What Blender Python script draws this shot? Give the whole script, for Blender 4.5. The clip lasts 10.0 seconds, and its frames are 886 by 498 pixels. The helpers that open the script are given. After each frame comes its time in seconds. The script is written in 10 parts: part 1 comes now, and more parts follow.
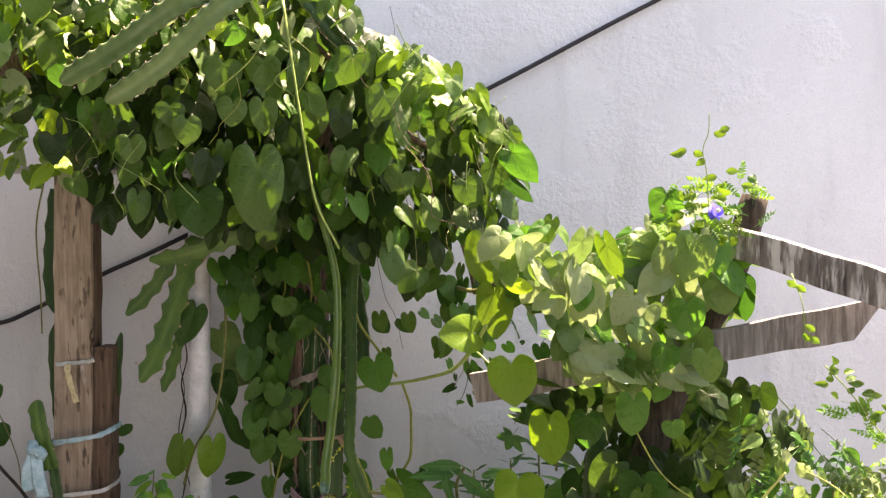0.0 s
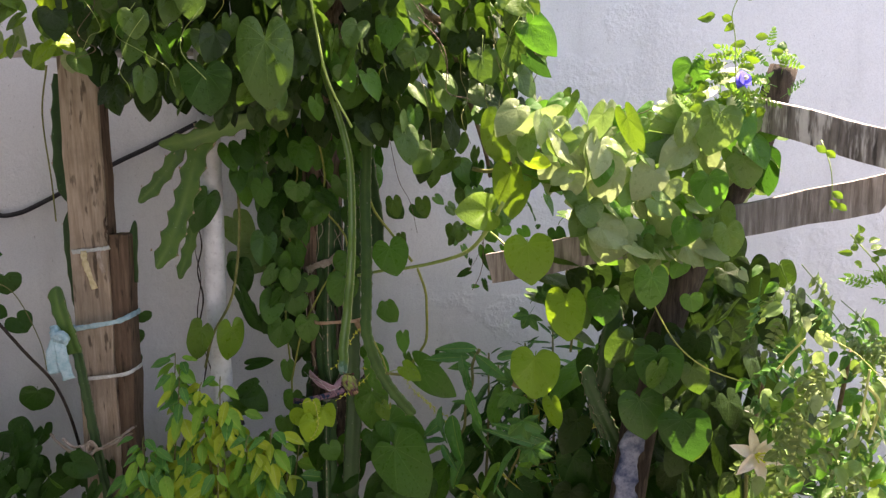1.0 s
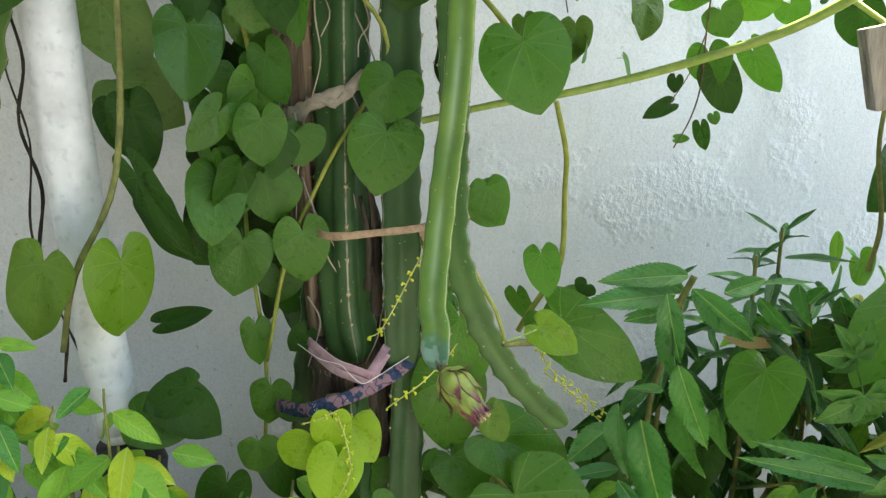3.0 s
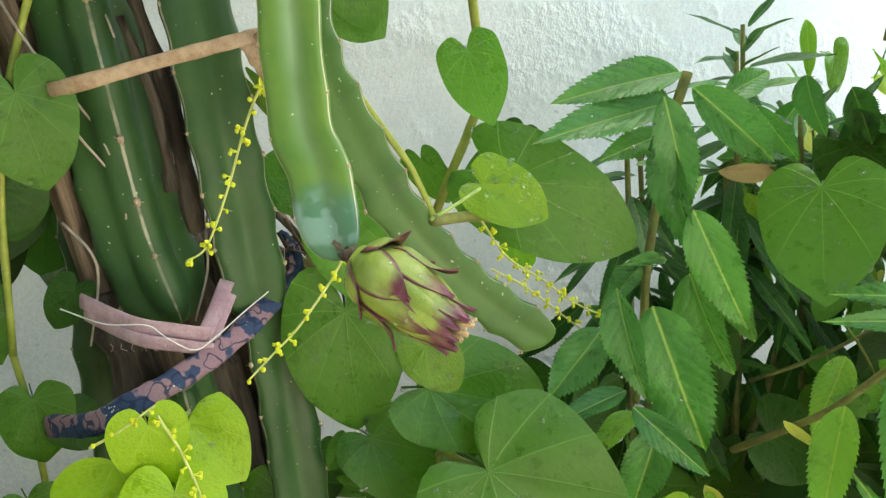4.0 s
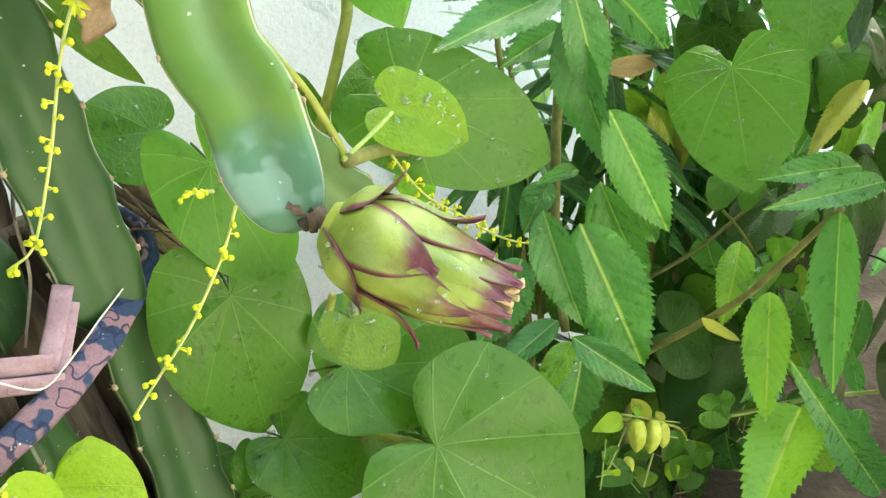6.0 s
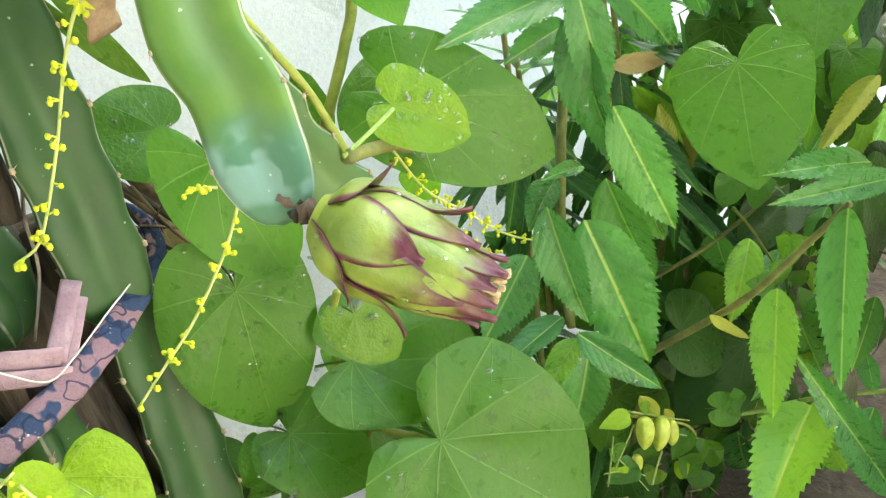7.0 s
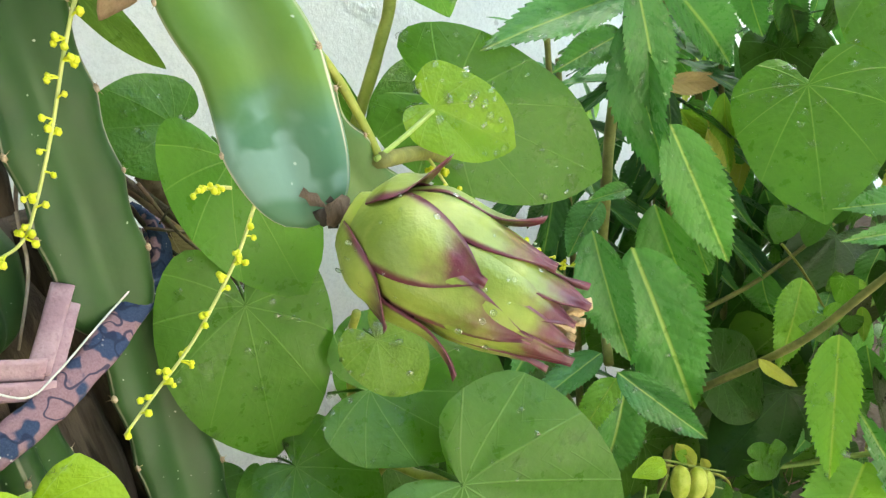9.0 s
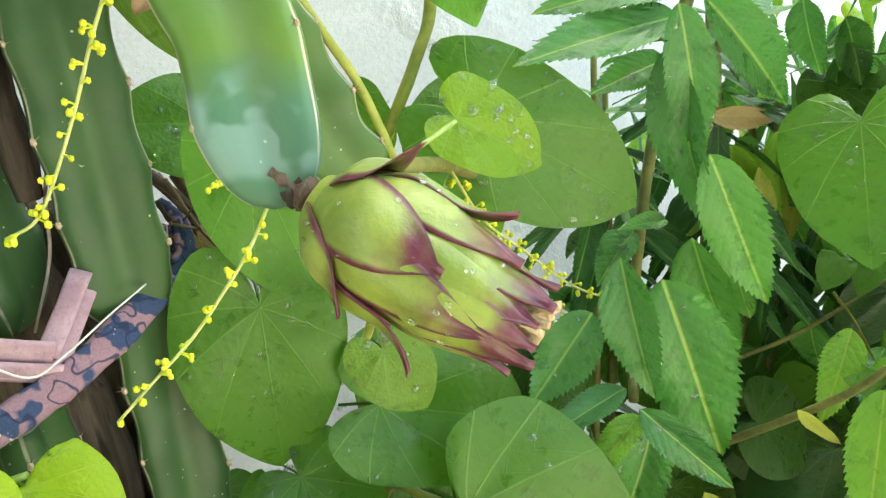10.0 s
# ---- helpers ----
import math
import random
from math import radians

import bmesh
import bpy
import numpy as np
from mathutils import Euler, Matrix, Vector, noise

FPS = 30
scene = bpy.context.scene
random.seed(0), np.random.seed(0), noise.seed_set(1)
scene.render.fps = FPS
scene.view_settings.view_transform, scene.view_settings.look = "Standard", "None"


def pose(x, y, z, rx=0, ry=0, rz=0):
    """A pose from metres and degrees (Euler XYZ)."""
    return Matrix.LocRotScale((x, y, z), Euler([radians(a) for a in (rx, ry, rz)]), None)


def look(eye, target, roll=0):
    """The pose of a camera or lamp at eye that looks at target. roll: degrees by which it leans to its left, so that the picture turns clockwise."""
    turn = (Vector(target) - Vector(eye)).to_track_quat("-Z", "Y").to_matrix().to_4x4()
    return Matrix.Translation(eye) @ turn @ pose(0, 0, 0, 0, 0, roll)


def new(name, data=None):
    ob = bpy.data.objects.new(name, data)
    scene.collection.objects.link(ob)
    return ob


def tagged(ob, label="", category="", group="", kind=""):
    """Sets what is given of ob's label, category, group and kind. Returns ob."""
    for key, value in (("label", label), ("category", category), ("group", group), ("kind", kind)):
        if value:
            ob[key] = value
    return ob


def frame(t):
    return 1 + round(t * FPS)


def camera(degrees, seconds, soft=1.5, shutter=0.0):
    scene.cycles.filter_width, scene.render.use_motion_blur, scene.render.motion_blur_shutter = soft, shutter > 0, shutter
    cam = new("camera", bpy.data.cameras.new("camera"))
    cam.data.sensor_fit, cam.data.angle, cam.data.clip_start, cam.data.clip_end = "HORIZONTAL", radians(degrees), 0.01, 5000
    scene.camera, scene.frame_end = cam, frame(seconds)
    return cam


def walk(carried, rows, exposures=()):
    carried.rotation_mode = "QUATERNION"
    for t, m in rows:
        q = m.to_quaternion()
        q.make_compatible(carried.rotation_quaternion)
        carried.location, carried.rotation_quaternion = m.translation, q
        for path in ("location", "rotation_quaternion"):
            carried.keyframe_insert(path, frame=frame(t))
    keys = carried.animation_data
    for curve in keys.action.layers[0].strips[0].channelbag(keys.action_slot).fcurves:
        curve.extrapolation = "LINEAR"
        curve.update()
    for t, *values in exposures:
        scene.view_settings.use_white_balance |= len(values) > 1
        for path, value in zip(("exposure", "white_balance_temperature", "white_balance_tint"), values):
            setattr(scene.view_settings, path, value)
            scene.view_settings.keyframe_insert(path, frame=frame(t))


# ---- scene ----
PATH = [
    (0, (-0.023, 0.152, 1.607), (-0.003, 2.151, 1.585), -0.4),
    (0.5, (0.016, 0.127, 1.572), (0.177, 2.117, 1.445), 0.2),
    (1, (-0.041, 0.176, 1.531), (-0.048, 2.158, 1.262), -0.9),
    (1.5, (-0.114, 0.48, 1.442), (-0.314, 2.446, 1.132), -1.9),
    (2, (-0.224, 0.865, 1.36), (-0.341, 2.829, 1.002), 0.5),
    (2.5, (-0.385, 1.242, 1.355), (-0.166, 3.17, 0.871), -0.7),
    (3, (-0.437, 1.455, 1.261), (-0.149, 3.351, 0.691), -1.3),
    (3.2, (-0.419, 1.559, 1.21), (-0.079, 3.408, 0.528), -3.2),
    (4.3, (-0.419, 1.902, 1.004), (0.475, 3.553, 0.316), -10.2),
    (4.5, (-0.452, 1.944, 1.012), (0.566, 3.472, 0.217), -10.7),
    (5, (-0.486, 1.978, 1.025), (0.653, 3.414, 0.224), -10.7),
    (5.5, (-0.454, 1.973, 1.013), (0.64, 3.38, 0.106), -11.5),
    (6.8, (-0.436, 1.976, 0.998), (0.64, 3.403, 0.101), -12.5),
    (7, (-0.436, 1.964, 0.999), (0.615, 3.41, 0.103), -12.7),
    (7.5, (-0.435, 1.956, 0.996), (0.599, 3.442, 0.147), -12.4),
    (8, (-0.434, 1.964, 0.991), (0.628, 3.436, 0.152), -12.5),
    (8.5, (-0.426, 1.991, 0.974), (0.617, 3.478, 0.138), -11.3),
    (9, (-0.419, 2.011, 0.976), (0.631, 3.496, 0.144), -10.0),
    (9.5, (-0.412, 2.021, 0.966), (0.631, 3.511, 0.136), -9.9),
    (10, (-0.399, 2.001, 0.959), (0.558, 3.598, 0.229), -7.7),
]
EXPOSURES = [(0.0, 2.62, 8300.0, 22.0), (0.9, 2.50, 7900.0, 22.0), (1.5, 3.10, 7300.0, 11.0), (2.0, 3.50, 7500.0, 5.0), (2.5, 3.68, 7800.0, 2.0), (3.2, 3.7, 7800.0, 2.0), (4.3, 4.34, 8700.0, -3.0),
             (5.5, 4.67, 8600.0, -3.0), (7.0, 4.77, 8300.0, -1.0), (8.2, 4.82, 8300.0, -1.0), (9.3, 4.45, 8300.0, -1.0), (10.0, 4.58, 8300.0, -1.0)]
cam = camera(62.1, 10.0, soft=1.35)
walk(cam, [(t, look(eye, target, roll)) for t, eye, target, roll in PATH],
     exposures=EXPOSURES)

# ---- daylight: high sun over the top of the wall, open sky ----
SUN = Vector((0.36, 0.23, 0.90)).normalized()
world = bpy.data.worlds.new("sky")
scene.world = world
world.use_nodes = True
wn = world.node_tree
sky = wn.nodes.new("ShaderNodeTexSky")
sky.sky_type, sky.sun_disc = "NISHITA", False
sky.sun_elevation, sky.sun_rotation = math.asin(SUN.z), math.atan2(SUN.x, SUN.y)
sky.dust_density, sky.ozone_density = 2.0, 1.0
wn.links.new(sky.outputs[0], wn.nodes["Background"].inputs[0])
wn.nodes["Background"].inputs[1].default_value = 0.10
lamp = bpy.data.lights.new("sun", "SUN")
lamp.energy, lamp.angle, lamp.color = 5.0, radians(0.6), (1.0, 0.92, 0.84)
sun = new("sun", lamp)
sun.matrix_world = look(SUN * 20, (0, 0, 0))

# ---- materials ----
class Net:
    """A node tree with short calls."""

    def __init__(self, name):
        self.m = bpy.data.materials.new(name)
        self.m.use_nodes = True
        self.t = self.m.node_tree
        self.bsdf = self.t.nodes["Principled BSDF"]
        self.out = self.t.nodes["Material Output"]

    def node(self, kind, **sets):
        n = self.t.nodes.new("ShaderNode" + kind)
        for key, value in sets.items():
            setattr(n, key, value)
        return n

    def put(self, socket, value):
        if isinstance(value, bpy.types.NodeSocket):
            self.t.links.new(value, socket)
        elif isinstance(value, tuple) and len(value) == 3 and socket.type == "RGBA":
            socket.default_value = (*value, 1.0)
        else:
            socket.default_value = value

    def math(self, op, a, b=0.0, c=None):
        n = self.node("Math", operation=op)
        self.put(n.inputs[0], a)
        self.put(n.inputs[1], b)
        if c is not None:
            self.put(n.inputs[2], c)
        return n.outputs[0]

    def ramp(self, value, lo, hi, a=0.0, b=1.0):
        n = self.node("MapRange", interpolation_type="SMOOTHSTEP")
        for i, v in enumerate((value, lo, hi, a, b)):
            self.put(n.inputs[i], v)
        return n.outputs[0]

    def mix(self, fac, a, b, blend="MIX"):
        n = self.node("Mix", data_type="RGBA", blend_type=blend)
        self.put(n.inputs[0], fac)
        self.put(n.inputs[6], a)
        self.put(n.inputs[7], b)
        return n.outputs[2]

    def coords(self, kind="Object"):
        return self.node("TexCoord").outputs[kind]

    def noise(self, vec, scale, detail=4.0, rough=0.55, stretch=None):
        if stretch:
            mp = self.node("Mapping")
            self.put(mp.inputs[0], vec)
            mp.inputs[3].default_value = stretch
            vec = mp.outputs[0]
        n = self.node("TexNoise")
        self.put(n.inputs["Vector"], vec)
        n.inputs["Scale"].default_value, n.inputs["Detail"].default_value = scale, detail
        n.inputs["Roughness"].default_value = rough
        return n.outputs["Fac"]

    def rand(self):
        return self.node("ObjectInfo").outputs["Random"]

    def bump(self, height, strength, distance):
        n = self.node("Bump")
        n.inputs["Strength"].default_value, n.inputs["Distance"].default_value = strength, distance
        self.put(n.inputs["Height"], height)
        self.put(self.bsdf.inputs["Normal"], n.outputs[0])
        return n.outputs[0]

    def finish(self, colour, rough=0.6, spec=0.5, metal=0.0):
        self.put(self.bsdf.inputs["Base Color"], colour)
        self.put(self.bsdf.inputs["Roughness"], rough)
        self.bsdf.inputs["Specular IOR Level"].default_value = spec
        self.bsdf.inputs["Metallic"].default_value = metal
        return self.m


def leaf_material(name, dark, light, vein, through_colour, style="heart", rough=0.40, passed=0.38, patch=(0.25, 0.22, 0.04), spots=0.72, gloss=0.40):
    """Leaf: palmate or feathered veins by its own flat coordinates, light passing through the blade."""
    n = Net(name)
    uv = n.coords("UV")
    sep = n.node("SeparateXYZ")
    n.put(sep.inputs[0], uv)
    x, y = sep.outputs[0], sep.outputs[1]
    rnd = n.rand()
    if style == "heart":
        r = n.math("SQRT", n.math("ADD", n.math("MULTIPLY", x, x), n.math("MULTIPLY", y, y)))
        a = n.math("ARCTAN2", x, y)
        a = n.math("MULTIPLY", a, n.math("ADD", 1.0, n.math("MULTIPLY", r, 0.25)))
        f = n.math("ABSOLUTE", n.math("SUBTRACT", n.math("FRACT", n.math("ADD", n.math("DIVIDE", a, 0.60), 100.5)), 0.5))
        d = n.math("MULTIPLY", n.math("MULTIPLY", f, 0.60), n.math("ADD", r, 0.02))
        main = n.math("MULTIPLY", n.ramp(d, 0.002, 0.0075, 1.0, 0.0), n.ramp(r, 0.2, 0.95, 1.0, 0.3))
        side = n.math("FRACT", n.math("MULTIPLY", n.math("ADD", r, n.math("MULTIPLY", d, 1.6)), 5.0))
        side = n.ramp(n.math("ABSOLUTE", n.math("SUBTRACT", side, 0.5)), 0.0, 0.05, 0.06, 0.0)
    else:
        ax = n.math("ABSOLUTE", x)
        main = n.ramp(ax, 0.006, 0.03, 1.0, 0.0)
        bend = n.math("MULTIPLY", n.math("SUBTRACT", n.noise(uv, 5.0, 2.0), 0.5), 0.05)
        side = n.math("FRACT", n.math("MULTIPLY", n.math("ADD", bend, n.math("SUBTRACT", y, n.math("MULTIPLY", ax, n.math("ADD", 0.35, n.math("MULTIPLY", ax, 0.5))))), 9.5))
        near = n.math("ABSOLUTE", n.math("SUBTRACT", side, 0.5))
        side, groove = n.ramp(near, 0.0, 0.12, 0.5, 0.0), n.ramp(near, 0.0, 0.40, 0.20, 0.0)
    veins = n.math("MAXIMUM", main, side)
    net = n.node("TexVoronoi", feature="DISTANCE_TO_EDGE")
    n.put(net.inputs["Vector"], uv)
    net.inputs["Scale"].default_value = 13.0
    mesh_lines = n.ramp(net.outputs[0], 0.0, 0.035, 1.0, 0.0)
    cells = n.ramp(net.outputs[0], 0.0, 0.35)
    big = n.noise(uv, 2.6, 5.0)
    obj = n.coords("Object")
    fine = n.noise(uv, 26.0, 3.0)
    col = n.mix(rnd, dark, light)
    col = n.mix(n.ramp(big, 0.35, 0.7, 0.0, 0.45), col, light)
    col = n.mix(n.ramp(n.noise(uv, 11.0, 6.0, 0.7), 0.42, 0.68, 0.0, 0.30), col, dark)
    if style == "lance":
        flush = n.math("MULTIPLY", n.ramp(n.noise(uv, 1.9, 3.0), 0.42, 0.68), n.ramp(n.math("ABSOLUTE", x), 0.02, 0.34, 1.0, 0.35))
        col = n.mix(n.math("MULTIPLY", flush, 0.8), col, through_colour)
    col = n.mix(n.math("MULTIPLY", mesh_lines, 0.07), col, vein)
    blot = n.noise(n.node("NewGeometry").outputs["Position"], 90.0, 3.0)
    col = n.mix(n.ramp(blot, spots, spots + 0.08, 0.0, 0.22), col, patch)
    col = n.mix(n.math("MULTIPLY", veins, 0.55) if style == "heart" else n.math("MAXIMUM", n.math("MULTIPLY", main, 0.85), 0.0), n.mix(n.math("MULTIPLY", side, 0.4), col, tuple(v * 0.55 for v in dark)), vein)
    damp = n.ramp(n.noise(n.node("NewGeometry").outputs["Position"], 75.0, 4.0, 0.6), 0.58, 0.63, 0.0, 1.0)
    col = n.mix(n.math("MULTIPLY", damp, 0.32), col, tuple(v * 0.6 for v in dark))
    n.finish(col, n.math("SUBTRACT", n.ramp(fine, 0.3, 0.7, rough - 0.08, rough + 0.10), n.math("MULTIPLY", damp, 0.18)), gloss if style == "heart" else gloss * 0.85)
    relief = n.math("SUBTRACT", n.math("ADD", n.math("MULTIPLY", fine, 0.10), n.math("ADD", n.math("ADD", n.math("MULTIPLY", n.noise(uv, 6.5, 2.0), 0.42), n.math("MULTIPLY", big, 0.8)), n.math("MULTIPLY", cells, 0.02))), n.math("MULTIPLY", veins if style == "heart" else n.math("MAXIMUM", main, groove), 0.7))
    nor = n.bump(relief, 0.3 if style == "heart" else 0.22, 0.012)
    tr = n.node("BsdfTranslucent")
    n.put(tr.inputs[0], n.mix(n.math("MULTIPLY", veins, 0.35), n.mix(rnd, through_colour, light), through_colour))
    n.put(tr.inputs["Normal"], nor)
    mx = n.node("MixShader")
    mx.inputs[0].default_value = passed
    n.put(mx.inputs[1], n.bsdf.outputs[0])
    n.put(mx.inputs[2], tr.outputs[0])
    n.put(n.out.inputs[0], mx.outputs[0])
    return n.m


LEAF = leaf_material("leaf_green", (0.036, 0.118, 0.012), (0.078, 0.205, 0.022), (0.20, 0.36, 0.10), (0.14, 0.42, 0.03))
LEAF_MID = leaf_material("leaf_mid_green", (0.027, 0.088, 0.010), (0.056, 0.150, 0.018), (0.15, 0.28, 0.08), (0.10, 0.32, 0.025), passed=0.33)
# Deep green; on inner and background leaves it also stands for shade.
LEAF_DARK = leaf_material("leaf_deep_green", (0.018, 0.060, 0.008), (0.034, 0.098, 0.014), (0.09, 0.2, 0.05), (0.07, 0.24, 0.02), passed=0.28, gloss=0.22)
# Lime with sunlight put into its colour for crests; also for young leaves.
LEAF_SUN_YOUNG = leaf_material("leaf_sunlit_young_lime", (0.09, 0.19, 0.016), (0.135, 0.25, 0.02), (0.24, 0.36, 0.08), (0.17, 0.30, 0.015), passed=0.36)
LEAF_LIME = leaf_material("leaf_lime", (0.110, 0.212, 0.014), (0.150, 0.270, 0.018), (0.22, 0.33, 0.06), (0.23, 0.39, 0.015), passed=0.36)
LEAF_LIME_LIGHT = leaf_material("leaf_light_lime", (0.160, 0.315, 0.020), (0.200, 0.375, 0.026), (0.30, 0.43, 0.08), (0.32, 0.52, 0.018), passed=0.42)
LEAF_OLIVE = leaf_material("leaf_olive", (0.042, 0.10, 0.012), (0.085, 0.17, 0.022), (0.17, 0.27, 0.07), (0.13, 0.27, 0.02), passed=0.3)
# Olive leaf with the shade of canopy and trellis put into its colour.
LEAF_OLIVE_SHADE = leaf_material("leaf_shaded_olive", (0.014, 0.034, 0.006), (0.028, 0.058, 0.010), (0.07, 0.12, 0.03), (0.045, 0.10, 0.010), passed=0.25, gloss=0.22)
LEAF_FRESH = leaf_material("leaf_fresh_green", (0.042, 0.16, 0.024), (0.10, 0.28, 0.03), (0.28, 0.45, 0.12), (0.24, 0.52, 0.03), rough=0.37, passed=0.42)
LEAF_BRIGHT = leaf_material("leaf_bright_lime", (0.25, 0.44, 0.02), (0.35, 0.54, 0.026), (0.42, 0.58, 0.14), (0.4, 0.6, 0.025), passed=0.42)
# Two pale tones that put sun and sheen into the leaf colour.
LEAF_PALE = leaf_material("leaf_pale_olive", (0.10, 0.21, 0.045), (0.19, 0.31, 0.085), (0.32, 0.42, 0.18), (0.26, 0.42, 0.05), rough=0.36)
LEAF_SUN_SHEEN = leaf_material("leaf_sunlit_sheen", (0.22, 0.31, 0.12), (0.34, 0.41, 0.20), (0.45, 0.5, 0.3), (0.36, 0.52, 0.12), rough=0.32, passed=0.42)
LEAF_YELLOW = leaf_material("leaf_yellow_green", (0.30, 0.47, 0.04), (0.54, 0.64, 0.055), (0.62, 0.7, 0.28), (0.5, 0.62, 0.05), "lance", passed=0.4)
SERRATE = leaf_material("leaf_serrate", (0.055, 0.21, 0.050), (0.12, 0.34, 0.066), (0.45, 0.62, 0.15), (0.08, 0.30, 0.03), "lance", rough=0.36, passed=0.33)
SERRATE_BLUE = leaf_material("leaf_serrate_blue_green", (0.040, 0.168, 0.050), (0.088, 0.262, 0.070), (0.34, 0.5, 0.13), (0.07, 0.26, 0.03), "lance", rough=0.33, passed=0.3)
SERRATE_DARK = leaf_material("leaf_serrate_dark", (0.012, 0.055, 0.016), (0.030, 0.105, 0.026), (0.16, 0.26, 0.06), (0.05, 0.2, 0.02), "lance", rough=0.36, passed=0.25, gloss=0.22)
FEATHER = leaf_material("leaf_pinnate", (0.07, 0.14, 0.03), (0.19, 0.25, 0.08), (0.3, 0.36, 0.16), (0.16, 0.26, 0.04), "lance", passed=0.25)
SERRATE_LIGHT = leaf_material("leaf_serrate_light", (0.13, 0.35, 0.04), (0.25, 0.47, 0.055), (0.42, 0.53, 0.09), (0.22, 0.48, 0.04), "lance", rough=0.4)
SERRATE_PALE = leaf_material("leaf_serrate_pale", (0.34, 0.42, 0.06), (0.46, 0.5, 0.1), (0.5, 0.5, 0.2), (0.5, 0.5, 0.1), "lance", rough=0.5)
PALM = leaf_material("leaf_palmate", (0.04, 0.14, 0.03), (0.07, 0.20, 0.036), (0.17, 0.31, 0.09), (0.10, 0.25, 0.03), "lance", passed=0.25)
DRY = leaf_material("leaf_dry", (0.28, 0.19, 0.09), (0.42, 0.32, 0.16), (0.46, 0.36, 0.2), (0.36, 0.27, 0.12), "lance", rough=0.7, passed=0.2)


def plaster():
    n = Net("plaster_wall")
    p = n.node("NewGeometry").outputs["Position"]
    col = n.mix(n.ramp(n.noise(p, 1.1, 6.0, 0.6), 0.3, 0.72), (0.72, 0.715, 0.71), (0.84, 0.835, 0.83))
    streak = n.noise(p, 2.2, 5.0, 0.6, (2.2, 1.0, 0.35))
    col = n.mix(n.ramp(streak, 0.52, 0.75, 0.0, 0.35), col, (0.5, 0.49, 0.48))
    brush = n.noise(p, 5.0, 6.0, 0.6, (0.35, 1.0, 1.3))
    col = n.mix(n.ramp(brush, 0.55, 0.72, 0.0, 0.25), col, (0.90, 0.895, 0.89))
    speck = n.noise(p, 70.0, 2.0)
    col = n.mix(n.ramp(speck, 0.70, 0.76, 0.0, 0.5), col, (0.32, 0.30, 0.28))
    grain = n.noise(p, 240.0, 3.0, 0.7)
    col = n.mix(n.ramp(grain, 0.42, 0.66, 0.0, 0.30), col, (0.50, 0.495, 0.49))
    patches = n.ramp(n.noise(p, 3.0, 5.0), 0.52, 0.60)
    h = n.math("ADD", n.math("MULTIPLY", n.noise(p, 160.0, 4.0, 0.7), 0.16), n.math("MULTIPLY", n.math("MULTIPLY", n.noise(p, 62.0, 3.0, 0.6), patches), 0.85))
    h = n.math("ADD", h, n.math("MULTIPLY", n.noise(p, 9.0, 4.0), 0.35))
    n.bump(h, 0.45, 0.012)
    return n.finish(col, 0.85, 0.25)


def wood(name, a, b, grain=(14.0, 14.0, 1.0), pits=True, pale=None):
    n = Net(name)
    p = n.coords("Object")
    g = n.noise(p, 6.0, 8.0, 0.65, grain)
    col = n.mix(n.ramp(g, 0.3, 0.7), a, b)
    if pits:
        pit = n.noise(p, 9.0, 3.0, 0.5, (6.0, 6.0, 1.2))
        col = n.mix(n.ramp(pit, 0.57, 0.67, 0.0, 0.85), col, tuple(v * 0.3 for v in a))
    if pale:
        pl = n.noise(p, 14.0, 4.0, 0.6, (3.2, 3.2, 0.45))
        col = n.mix(n.ramp(pl, 0.46, 0.58, 0.0, 0.85), col, pale)
    col = n.mix(n.ramp(n.noise(p, 7.0, 5.0, 0.65), 0.42, 0.66, 0.0, 0.5), col, tuple(v * 0.5 for v in b))
    n.bump(n.math("ADD", g, n.math("MULTIPLY", n.noise(p, 60.0, 3.0), 0.25)), 0.8, 0.006)
    return n.finish(col, 0.85, 0.2)


def plain(name, a, b, scale=30.0, rough=0.6, spec=0.4, relief=0.3, dist=0.003, metal=0.0, place=False):
    n = Net(name)
    p = n.node("NewGeometry").outputs["Position"] if place else n.coords("Object")
    g = n.noise(p, scale, 5.0, 0.6)
    col = n.mix(n.ramp(g, 0.3, 0.7), a, b)
    col = n.mix(n.ramp(n.noise(p, scale * 6, 2.0), 0.55, 0.7, 0.0, 0.3), col, tuple(v * 0.6 for v in a))
    if relief:
        n.bump(n.math("ADD", g, n.math("MULTIPLY", n.noise(p, scale * 5, 3.0), 0.4)), relief, dist)
    return n.finish(col, rough, spec, metal)


